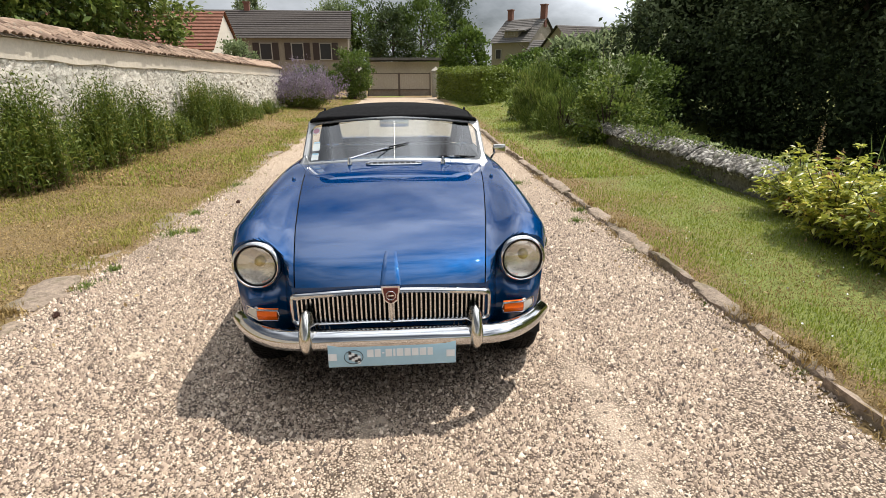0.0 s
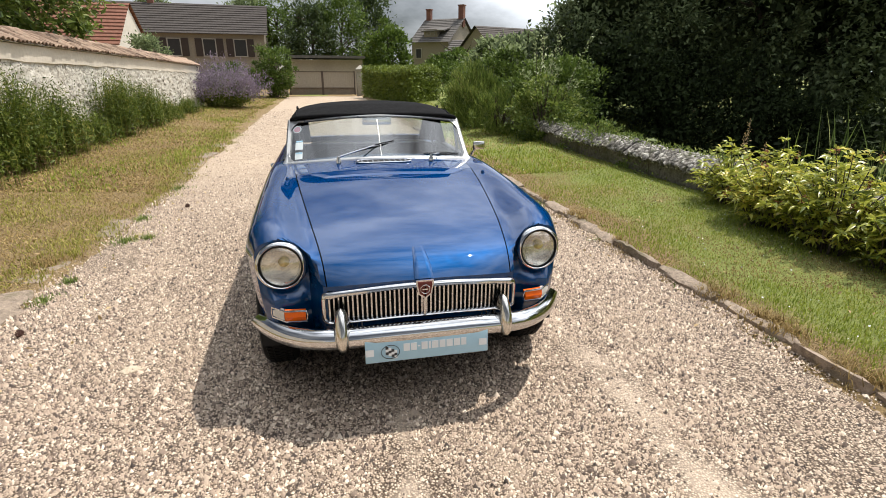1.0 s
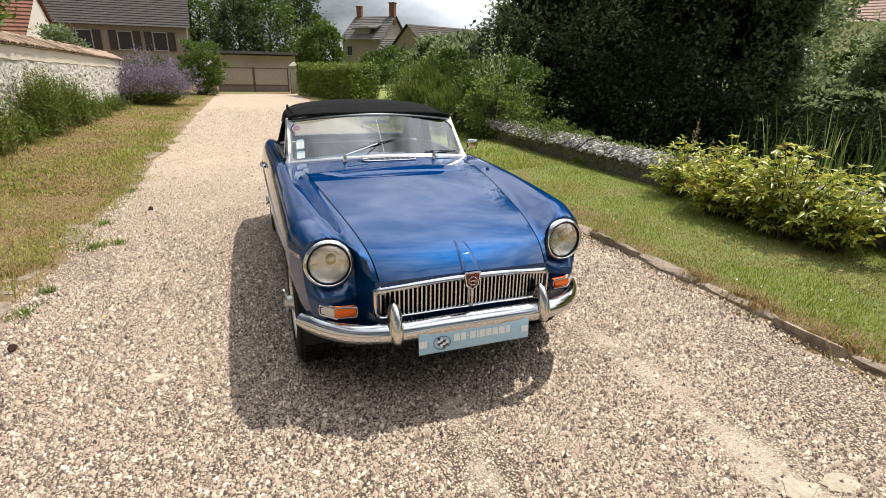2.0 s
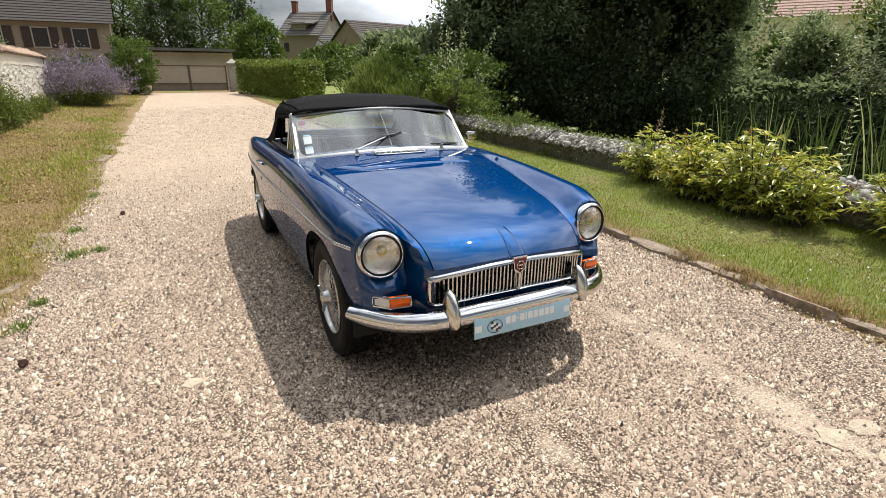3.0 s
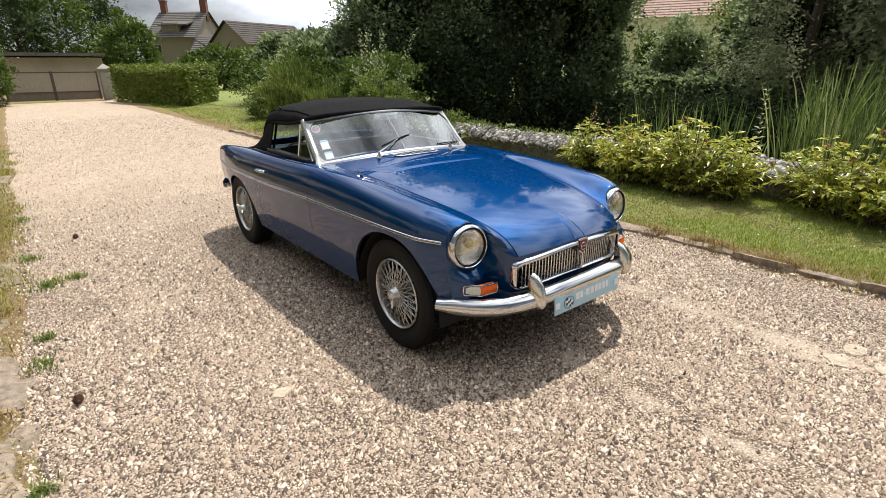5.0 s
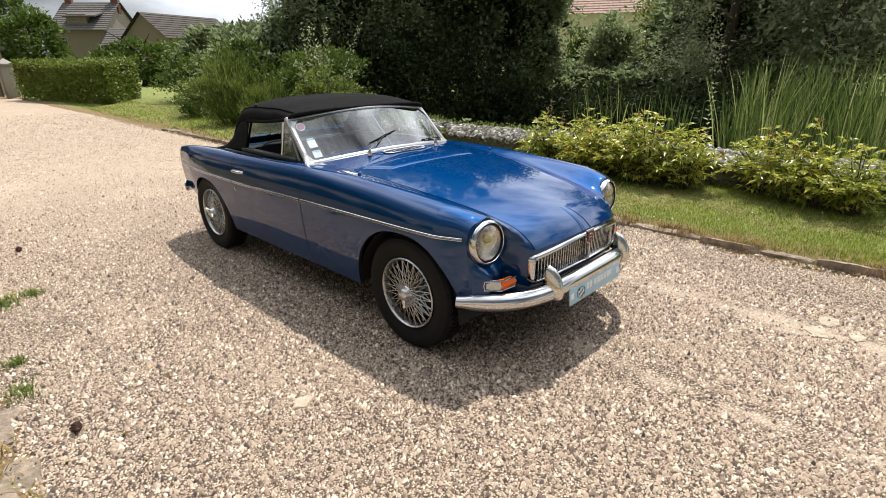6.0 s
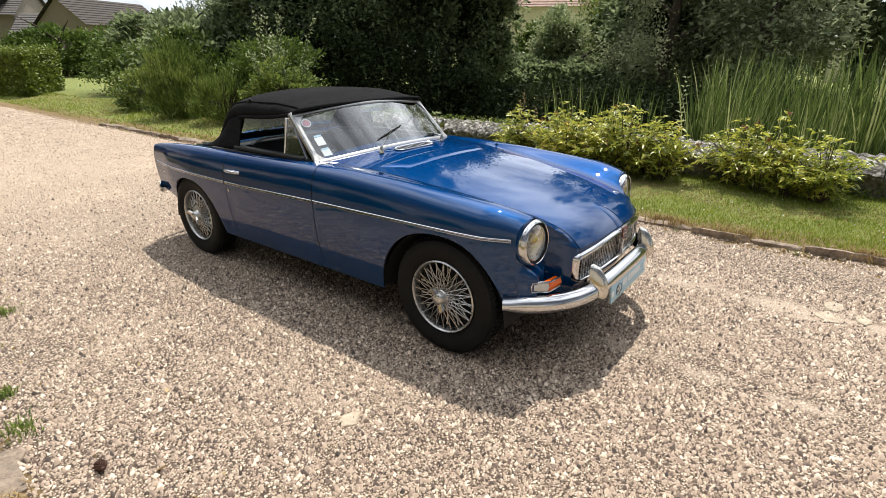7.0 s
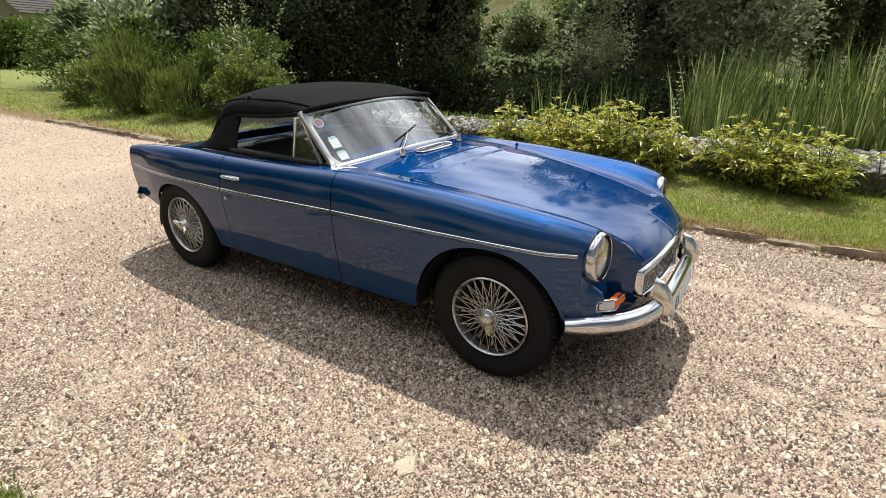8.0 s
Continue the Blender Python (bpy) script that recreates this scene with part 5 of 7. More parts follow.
def windscreen():
    bm = bmesh.new()
    grid(bm, [[screen_point(a * 0.985, t) for t in np.linspace(0.03, 0.97, 8)] for a in np.linspace(-1, 1, 25)])
    g = part("windscreen", bm, M_GLASS, CAR, "clear laminated windscreen")
    g.visible_shadow = False
    def bar(name, pts, w, d, label="", flare=0.0):
        b = bmesh.new()
        rows = []
        for i, p in enumerate(pts):
            dv = (pts[min(i + 1, len(pts) - 1)] - pts[max(i - 1, 0)]).normalized()
            up = Vector((0, -0.70, 0.72))
            up = (up - dv * up.dot(dv)).normalized()
            s = dv.cross(up)
            ww = w * (1 + flare * (1 - smooth(0.0, 0.22, i / (len(pts) - 1))))
            rows.append([p + s * ww * c + up * d * e for c, e in ((-1, -0.6), (-1, 0.5), (-0.5, 1), (0.5, 1), (1, 0.5), (1, -0.6))])
        vs = grid(b, rows, closed_v=True)
        b.faces.new(vs[0])
        b.faces.new(vs[-1])
        return part(name, b, M_SATIN, CAR, label)
    bar("screen_rail", [screen_point(a, 1.0) for a in np.linspace(-1, 1, 29)], 0.013, 0.010, "bright windscreen top rail")
    bar("screen_sill", [screen_point(a, 0.0) + Vector((0, 0, 0.002)) for a in np.linspace(-1, 1, 29)], 0.015, 0.010, "bright windscreen base rail")
    for sd in (-1, 1):
        pts = [screen_point(sd, t) + Vector((0, 0.014, 0)) for t in np.linspace(-0.13, 1.03, 18)]
        bar("screen_pillar", pts, 0.0185, 0.016, flare=1.2)
        # rounded corners of the frame
        for t0, ra, rt in ((0, 0.16, 0.32), (1, 0.16, 0.34)):
            b = bmesh.new()
            sg = 1 if t0 == 0 else -1
            arc = [screen_point(sd * (1 - ra + ra * math.sin(q)), t0 + sg * (rt - rt * math.cos(q)), 0.009) for q in np.linspace(0, math.pi / 2, 9)]
            crn = screen_point(sd, t0, 0.009)
            rows = [[crn.lerp(p, 0.5), p, p + Vector((0, 0.016, 0))] for p in arc]
            grid(b, rows)
            grid(b, [[crn, crn.lerp(p, 0.5)] for p in arc])
            part("frame_corner", b, M_SATIN, CAR)
    bm = bmesh.new()
    tube(bm, [screen_point(a, -0.055, 0.010) for a in np.linspace(-1, 1, 29)], 0.012, 8)
    part("screen_seal", bm, M_RUBBER, CAR)
    bm = bmesh.new()
    tube(bm, [screen_point(0, 0.02) + Vector((0, 0.012, 0)), screen_point(0, 0.98) + Vector((0, 0.012, 0))], 0.0024, 8)
    part("mirror_rod", bm, M_CHROME_OLD, CAR)
    bm = bmesh.new()
    c = screen_point(0, 0.86) + Vector((0, 0.035, 0))
    box(bm, c, (0.20, 0.018, 0.052), bevel=0.007)
    part("rear_mirror", bm, M_CHROME_OLD, CAR, "interior mirror on a chrome rod")
    # stickers inside the glass
    def decal(name, a, t, w, h, mt, round_=False):
        b = bmesh.new()
        p = screen_point(a, t) + Vector((0, 0.004, 0))
        ax = (screen_point(a + 0.02, t) - screen_point(a - 0.02, t)).normalized()
        az = (screen_point(a, t + 0.02) - screen_point(a, t - 0.02)).normalized()
        nn = ax.cross(az)
        if round_:
            ring = [p + ax * w * math.cos(q) + az * w * math.sin(q) for q in np.linspace(0, 2 * math.pi, 21)[:-1]]
        else:
            ring = [p + ax * w * u + az * h * v for u, v in ((-1, -1), (1, -1), (1, 1), (-1, 1))]
        f = b.faces.new([b.verts.new(q) for q in ring])
        r = bmesh.ops.extrude_face_region(b, geom=[f])
        bmesh.ops.translate(b, vec=nn * 0.001, verts=[v for v in r["geom"] if isinstance(v, bmesh.types.BMVert)])
        return part(name, b, mt, g, flat=True)
    decal("sticker", -0.915, 0.80, 0.030, 0.03, M_WHITE, True)
    decal("sticker_print", -0.915, 0.80, 0.0225, 0.02, M_PINK, True).location = (0, -0.002, 0)
    decal("tax_disc", -0.885, 0.40, 0.026, 0.030, M_WHITE)
    decal("tax_disc_band", -0.885, 0.51, 0.022, 0.006, M_SKYBLUE).location = (0, -0.002, 0)
    decal("inspection_label", -0.885, 0.17, 0.026, 0.026, M_WHITE)
    decal("inspection_band", -0.885, 0.24, 0.022, 0.006, M_SKYBLUE).location = (0, -0.002, 0)


windscreen()


def wiper(base_x, tip):
    b0 = Vector((base_x, 0.800, c_zt(0.80) - 0.015 * abs(base_x)))
    bm = bmesh.new()
    lathe(bm, [(0.016, 0), (0.015, 0.012), (0.009, 0.03), (0.007, 0.04), (0.0005, 0.042)], 14, Matrix.Translation(b0))
    arm = part("wiper", bm, M_CHROME, CAR, "chrome wiper arm and blade")
    s = b0 + Vector((0, 0, 0.034))
    mid = tip[0]
    bm = bmesh.new()
    tube(bm, [s, s.lerp(mid, 0.5) + Vector((0, -0.012, 0.004)), mid + Vector((0, -0.014, 0.004))], [0.006, 0.005, 0.0035], 8)
    part("wiper_arm", bm, M_CHROME, arm)
    bm = bmesh.new()
    tube(bm, [tip[1] + Vector((0, -0.008, 0.002)), mid + Vector((0, -0.012, 0.004)), tip[2] + Vector((0, -0.008, 0.002))], [0.003, 0.0055, 0.003], 6)
    part("wiper_blade", bm, M_RUBBER, arm)


wiper(-0.285, (screen_point(-0.06, 0.30), screen_point(-0.30, 0.19), screen_point(0.16, 0.40)))
wiper(0.315, (screen_point(0.66, 0.12), screen_point(0.48, 0.11), screen_point(0.90, 0.14)))


def scuttle_vent():
    bm = bmesh.new()
    y0 = 0.78
    ring = []
    for a in np.linspace(0, 2 * math.pi, 41)[:-1]:
        x = 0.175 * math.copysign(abs(math.cos(a)) ** 0.5, math.cos(a))
        y = y0 + 0.036 * math.copysign(abs(math.sin(a)) ** 0.6, math.sin(a))
        ring.append((x, y, c_zt(y) + 0.004 - 0.01 * (x / 0.5) ** 2))
    tube(bm, ring + ring[:1], 0.006, 8, False)
    v = part("scuttle_vent", bm, M_CHROME, CAR, "chrome slatted air vent")
    bm = bmesh.new()
    bm.faces.new([bm.verts.new((x, y, z + 0.0005)) for x, y, z in ring])
    part("vent_well", bm, M_BLACK, v)
    for i in range(9):
        bm = bmesh.new()
        x = -0.14 + 0.28 * i / 8
        box(bm, (x, y0, c_zt(y0) + 0.006), (0.012, 0.066, 0.006), bevel=0.002)
        part("vent_slat", bm, M_CHROME, v)


scuttle_vent()

# the hood: rounded section from screen rail to rear deck
h_top = curve((1.155, 1.142), (1.25, 1.172), (1.45, 1.206), (1.70, 1.208), (1.88, 1.186), (1.97, 1.140), (2.06, 1.010), (2.13, 0.900), (2.18, 0.835))
h_half = curve((1.155, 0.578), (1.5, 0.590), (1.85, 0.585), (2.05, 0.575), (2.18, 0.56))
h_edge = curve((1.155, 1.098), (1.30, 1.078), (1.5, 1.062), (1.75, 1.050), (1.90, 1.030), (2.0, 0.965), (2.10, 0.89), (2.18, 0.835))


def hood_point(y, a):
    """a 0 at the middle, 1 at the cant rail, 1-2 down the side to the body."""
    half, top, edge = h_half(y), h_top(y), h_edge(y)
    yy = y + 0.075 * abs(min(a, 1)) ** 2.4 * (1 - smooth(1.16, 1.7, y))
    if a <= 1:
        ang = a * math.pi / 2
        x, z = half * math.sin(ang) ** 0.80, edge + (top - edge) * max(math.cos(ang), 0) ** 0.58
        return Vector((x, yy, z))
    v = a - 1
    base = 0.838 - 0.01 * smooth(1.8, 2.2, y)
    return Vector((half + (0.640 - half) * v ** 0.9, yy + 0.05 * v * smooth(1.8, 2.0, y), edge + (base - edge) * v))


def hood():
    def sheet(name, ylist, alist, both=True, side=1, mat=M_HOOD, label=""):
        bm = bmesh.new()
        al = ([-a for a in alist[:0:-1]] + alist) if both else alist
        rows = []
        for y in ylist:
            row = []
            for a in al:
                p = hood_point(y, abs(a))
                wr = 0.0035 * noise.noise((p.x * 4, y * 9, p.z * 4)) + 0.002 * noise.noise((p.x * 15, y * 15, 2))
                row.append(Vector((p.x * (side if not both else (-1 if a < 0 else 1)), p.y, p.z + wr)))
            rows.append(row)
        grid(bm, rows)
        return thick(part(name, bm, mat, CAR, label, sharp=70), 0.006)
    sheet("hood_top", list(np.linspace(1.155, 1.97, 50)), list(np.linspace(0, 1, 22)), label="black cloth hood stretched over its bows")
    # rear part with a clear window between cloth borders
    ys = list(np.linspace(1.97, 2.18, 16))
    for sd in (-1, 1):
        sheet("hood_rear", ys, list(np.linspace(0.60, 1, 10)), both=False, side=sd)
        sheet("hood_quarter", list(np.linspace(1.77, 2.18, 26)), list(np.linspace(1, 2, 12)), both=False, side=sd, label="black cloth rear quarter")
        bm = bmesh.new()
        pts = [hood_point(y, 1.0) for y in np.linspace(1.20, 1.80, 20)]
        tube(bm, [(sd * (p.x + 0.001), p.y, p.z) for p in pts], 0.011, 8)
        part("cant_rail", bm, M_HOOD, CAR)
        bm = bmesh.new()
        tube(bm, [(sd * (hood_point(y, 0.74).x), hood_point(y, 0.74).y, hood_point(y, 0.74).z + 0.003) for y in np.linspace(1.17, 1.95, 30)], 0.004, 6)
        part("hood_seam", bm, M_HOOD, CAR)
    sheet("hood_border", [1.97, 1.985], list(np.linspace(0, 0.61, 10)))
    sheet("hood_lower_border", [2.135, 2.16, 2.18], list(np.linspace(0, 0.61, 10)))
    w = sheet("rear_window", list(np.linspace(1.985, 2.135, 8)), list(np.linspace(0, 0.61, 12)), mat=M_GLASS, label="clear plastic rear window")
    w.visible_shadow = False
    # front header
    bm = bmesh.new()
    tube(bm, [hood_point(1.16, abs(a)) * 1.0 if a >= 0 else Vector((-hood_point(1.16, -a).x, hood_point(1.16, -a).y, hood_point(1.16, -a).z)) for a in np.linspace(-1, 1, 31)], 0.012, 8)
    part("hood_header", bm, M_HOOD, CAR)


hood()


def quarter_light(sd):
    a, b, c, d = Vector((sd * 0.618, 1.085, 0.850)), Vector((sd * 0.592, 1.235, 1.072)), Vector((sd * 0.590, 1.288, 1.070)), Vector((sd * 0.620, 1.300, 0.848))
    bm = bmesh.new()
    tube(bm, [a, b, c, d, a], 0.0100, 8, False)
    q = part("quarter_light", bm, M_CHROME, CAR, "hinged chrome-framed quarter light")
    bm = bmesh.new()
    bm.faces.new([bm.verts.new(v) for v in (a, b, c, d)])
    p = part("pane", bm, M_GLASS, q)
    p.visible_shadow = False
    bm = bmesh.new()
    box(bm, a.lerp(b, 0.55) + Vector((sd * 0.008, 0.02, 0)), (0.012, 0.03, 0.014), bevel=0.003)
    part("catch", bm, M_CHROME, q)
    # door top seal
    bm = bmesh.new()
    tube(bm, [(sd * 0.630, y, c_zb(y) + 0.001) for y in np.linspace(1.02, 1.82, 10)], 0.009, 8)
    part("window_seal", bm, M_RUBBER, CAR)


for sd in (-1, 1):
    quarter_light(sd)


def door_mirror():
    bm = bmesh.new()
    base = Vector((0.690, 1.16, 0.845))
    tube(bm, [base, base + Vector((0.02, -0.01, 0.035)), base + Vector((0.048, -0.018, 0.055))], 0.008, 8)
    a = part("door_mirror", bm, M_CHROME, CAR, "small rectangular chrome door mirror")
    bm = bmesh.new()
    box(bm, (0.742, 1.14, 0.915), (0.095, 0.030, 0.060), Matrix.Rotation(radians(12), 3, "Z"), bevel=0.013)
    part("mirror_shell", bm, M_CHROME_OLD, a)
    bm = bmesh.new()
    box(bm, (0.739, 1.1555, 0.915), (0.080, 0.003, 0.046), Matrix.Rotation(radians(12), 3, "Z"), bevel=0.001)
    part("mirror_glass", bm, M_CHROME, a)


door_mirror()


def cabin():
    bm = bmesh.new()
    box(bm, (0, 1.50, 0.32), (1.24, 1.30, 0.04))
    part("cabin_floor", bm, M_TRIM, CAR)
    bm = bmesh.new()
    rows = []
    for x in np.linspace(-0.60, 0.60, 15):
        rows.append([(x, 0.93 + 0.03 * (x / 0.6) ** 2, 0.846), (x, 1.03, 0.862 - 0.02 * (x / 0.6) ** 2), (x, 1.11, 0.850 - 0.02 * (x / 0.6) ** 2), (x, 1.135, 0.80), (x, 1.11, 0.64)])
    grid(bm, rows)
    part("dashboard", bm, M_TRIM, CAR, "black padded dashboard")
    bm = bmesh.new()
    box(bm, (0, 1.35, 0.46), (0.20, 0.9, 0.24), bevel=0.03)
    part("tunnel", bm, M_TRIM, CAR)
    bm = bmesh.new()
    box(bm, (0, 2.06, 0.58), (1.22, 0.05, 0.46), bevel=0.01)
    part("rear_bulkhead", bm, M_TRIM, CAR)
    bm = bmesh.new()
    grid(bm, [[(x, y, 0.852 - 0.10 * (y - 1.9) - 0.012 * (x / 0.6) ** 2) for x in np.linspace(-0.60, 0.60, 9)] for y in (1.84, 1.95, 2.05, 2.15)])
    part("rear_shelf", bm, M_TRIM, CAR)
    for sd in (-1, 1):
        x = sd * 0.315
        bm = bmesh.new()
        box(bm, (x, 1.58, 0.50), (0.46, 0.50, 0.15), bevel=0.05)
        s = part("seat", bm, M_TRIM, CAR, "black seat cushion")
        bm = bmesh.new()
        rot = Matrix.Rotation(radians(-14), 3, "X")
        box(bm, (x, 1.80, 0.67), (0.44, 0.12, 0.40), rot, bevel=0.05)
        part("seat_back", bm, M_TRIM, s)
        bm = bmesh.new()
        tube(bm, [(x + 0.20 * math.copysign(abs(math.sin(q)) ** 0.6, math.sin(q)), 1.80 + 0.03 * math.cos(q), 0.755 + 0.125 * math.cos(q) ** 0.5) for q in np.linspace(-1.5, 1.5, 19)], 0.008, 6)
        part("seat_piping", bm, M_PIPING, s, "pale grey piping")
        bm = bmesh.new()
        box(bm, (sd * 0.632, 1.52, 0.612), (0.045, 1.16, 0.444), bevel=0.008)
        part("door_card", bm, M_TRIM, CAR)
        # strip added over the blue door top; cabin shade put into its black
        bm = bmesh.new()
        box(bm, (sd * 0.622, 1.46, 0.852), (0.050, 0.72, 0.022), bevel=0.006)
        part("door_capping", bm, M_TRIM, CAR, "black strip added along the door top for the cabin's shade")
        bm = bmesh.new()
        tube(bm, [(sd * 0.55, y, z) for y, z in ((1.95, 0.80), (1.80, 1.05), (1.70, 1.165))], 0.009, 6)
        part("hood_frame", bm, M_BLACK, CAR)
    # steering wheel on the driver's side
    m = pose(-0.315, 1.40, 0.730, -64, 0, 0)
    bm = bmesh.new()
    ring = [m @ Vector((0.195 * math.cos(a), 0.195 * math.sin(a), 0)) for a in np.linspace(0, 2 * math.pi, 41)]
    tube(bm, ring, 0.011, 8, False)
    w = part("steering_wheel", bm, M_TRIM, CAR, "thin black steering wheel with sprung spokes")
    for k in range(3):
        a = math.pi / 2 + k * 2 * math.pi / 3
        for o in (-0.02, 0, 0.02):
            bm = bmesh.new()
            d, e = Vector((math.cos(a), math.sin(a), 0)), Vector((-math.sin(a), math.cos(a), 0))
            tube(bm, [m @ (d * 0.03 + e * o), m @ (d * 0.19 + e * o)], 0.003, 5)
            part("wheel_spoke", bm, M_ALU, w)
    bm = bmesh.new()
    lathe(bm, [(0.035, -0.03), (0.035, 0.01), (0.02, 0.018), (0.0005, 0.02)], 18, m)
    part("horn_boss", bm, M_TRIM, w)


cabin()


# ---- plants ----
def leaves(name, pos, size, mat, rs, parent=None, slim=0.45, up=0.3, out=None, fold=0.18, level=0.0):
    """Many small folded leaves, one diamond each. out: preferred directions; level: how far the blades lie face up."""
    n = len(pos)
    pos = np.asarray(pos, float)
    size = np.broadcast_to(np.asarray(size, float), (n,)) * rs.uniform(0.65, 1.35, n)
    d = rs.normal(size=(n, 3))
    if out is not None:
        d = d * 0.75 + out
    d[:, 2] += up
    d /= np.linalg.norm(d, axis=1)[:, None] + 1e-9
    s = np.cross(d, rs.normal(size=(n, 3)) * (1 - 0.7 * level) + np.array((0, 0, 2.0 * level)))
    s /= np.linalg.norm(s, axis=1)[:, None] + 1e-9
    u = np.cross(s, d)
    L, W = size[:, None], size[:, None] * slim
    a = pos
    mid = pos + d * L * 0.5
    l, r = mid + s * W * 0.5 + u * W * fold, mid - s * W * 0.5 + u * W * fold
    tip = pos + d * L - u * L * 0.10
    v = np.stack([a, l, tip, r], 1).reshape(-1, 3)
    f = (np.array([(0, 2, 1), (0, 3, 2)])[None] + (np.arange(n) * 4)[:, None, None]).ravel()
    return raw(name, v, f, 3, mat, parent)


def blades(name, root, height, width, lean, mat, rs, parent=None, steps=3):
    """Narrow bent blades that taper to a point."""
    n = len(root)
    root = np.asarray(root, float)
    h = np.broadcast_to(np.asarray(height, float), (n,))
    w = np.broadcast_to(np.asarray(width, float), (n,))
    a = rs.uniform(0, 2 * math.pi, n)
    ln = np.broadcast_to(np.asarray(lean, float), (n,)) * rs.uniform(0.2, 1.6, n)
    dx, dy = np.cos(a), np.sin(a)
    b = a + rs.uniform(0.6, 2.4, n)
    sx, sy = np.cos(b), np.sin(b)
    rows = []
    for k in range(steps):
        t = k / steps
        c = np.stack([root[:, 0] + dx * h * ln * t ** 2, root[:, 1] + dy * h * ln * t ** 2, root[:, 2] + h * (t - 0.35 * ln * t ** 3)], 1)
        q = np.stack([sx * w, sy * w, 0 * w], 1) * 0.5 * (1 - 0.55 * t)
        rows += [c - q, c + q]
    t = 1.0
    rows.append(np.stack([root[:, 0] + dx * h * ln, root[:, 1] + dy * h * ln, root[:, 2] + h * (1 - 0.35 * ln)], 1))
    m = len(rows)
    v = np.stack(rows, 1).reshape(-1, 3)
    tri = []
    for k in range(steps - 1):
        i = 2 * k
        tri += [(i, i + 1, i + 3), (i, i + 3, i + 2)]
    tri.append((m - 3, m - 2, m - 1))
    f = (np.array(tri)[None] + (np.arange(n) * m)[:, None, None]).ravel()
    return raw(name, v, f, 3, mat, parent)


L_DARK = leafy("dark_evergreen_leaves", (0.052, 0.078, 0.038), (0.290, 0.350, 0.175), rough=0.6, trans=0.48, shine=0.12)
# darkened leaf green: shade under the trees is put into the colour
L_SHADE = leafy("shade_darkened_leaves", (0.012, 0.020, 0.008), (0.048, 0.068, 0.025), rough=0.65, trans=0.25, shine=0.12)
L_MID = leafy("mid_green_leaves", (0.034, 0.067, 0.014), (0.144, 0.207, 0.041), rough=0.55, shine=0.2)
L_WILLOW = leafy("grey_green_leaves", (0.110, 0.140, 0.075), (0.440, 0.480, 0.290), trans=0.4, rough=0.6, shine=0.2)
L_FRESH = leafy("fresh_green_leaves", (0.040, 0.080, 0.016), (0.200, 0.265, 0.055), (0.400, 0.420, 0.130), rough=0.4, trans=0.35)
L_HEAD = leafy("withered_red_brown_heads", (0.13, 0.050, 0.028), (0.36, 0.17, 0.085), rough=0.7)
L_PALE = leafy("pale_silvery_twig_leaves", (0.16, 0.22, 0.09), (0.42, 0.48, 0.25), (0.60, 0.62, 0.40), rough=0.4, trans=0.3)
L_PEONY = leafy("yellowing_shrub_leaves", (0.075, 0.130, 0.022), (0.540, 0.550, 0.085), (0.880, 0.670, 0.190), rough=0.30, trans=0.42, shine=0.55)
L_REED = leafy("reed_leaves", (0.014, 0.036, 0.010), (0.180, 0.245, 0.060), (0.680, 0.680, 0.330), rough=0.35, trans=0.4)
L_GRASS = leafy("lawn_grass", (0.125, 0.175, 0.022), (0.34, 0.40, 0.060), (0.54, 0.47, 0.17), rough=0.6, trans=0.40)
L_BANK = leafy("yellowing_bank_grass", (0.14, 0.145, 0.024), (0.36, 0.345, 0.070), (0.54, 0.43, 0.17), rough=0.6, trans=0.35)
L_WITHERED = leafy("withered_brown_leaves", (0.045, 0.030, 0.014), (0.19, 0.135, 0.060), (0.34, 0.25, 0.12), rough=0.7)
L_STRAW = leafy("dry_grass", (0.16, 0.110, 0.040), (0.40, 0.285, 0.115), (0.55, 0.43, 0.20), rough=0.7)
L_WEED = leafy("tall_border_plants", (0.030, 0.056, 0.008), (0.155, 0.205, 0.030), (0.34, 0.30, 0.08), rough=0.5, trans=0.35)
L_LAVENDER = leafy("mauve_flower_spikes", (0.095, 0.075, 0.105), (0.33, 0.27, 0.34), rough=0.7)
L_HEDGE = leafy("clipped_hedge_leaves", (0.07, 0.11, 0.016), (0.20, 0.25, 0.042), rough=0.5)
L_FAR = leafy("far_tree_leaves", (0.030, 0.050, 0.020), (0.085, 0.120, 0.045), rough=0.6)


def crown_points(rs, n, c, r, clumps=40, spread=0.22, shell=0.55):
    """Leaf places gathered in clumps through an uneven ellipsoid."""
    c, r = np.array(c, float), np.array(r, float)
    d = rs.normal(size=(clumps, 3))
    d /= np.linalg.norm(d, axis=1)[:, None]
    rad = shell + (1 - shell) * rs.rand(clumps) ** 0.6
    wob = np.array([1 + 0.30 * noise.noise((v[0] * 2.2 + c[0], v[1] * 2.2 + c[1], v[2] * 2.2)) for v in d])
    cc = d * (rad * wob)[:, None]
    k = rs.randint(0, clumps, n)
    local = cc[k] + rs.normal(size=(n, 3)) * spread * np.array((1.15, 1.15, 0.75)) * rs.uniform(0.45, 1.45, clumps)[k][:, None]
    outd = local / (np.linalg.norm(local, axis=1)[:, None] + 1e-6)
    return c + local * r, outd


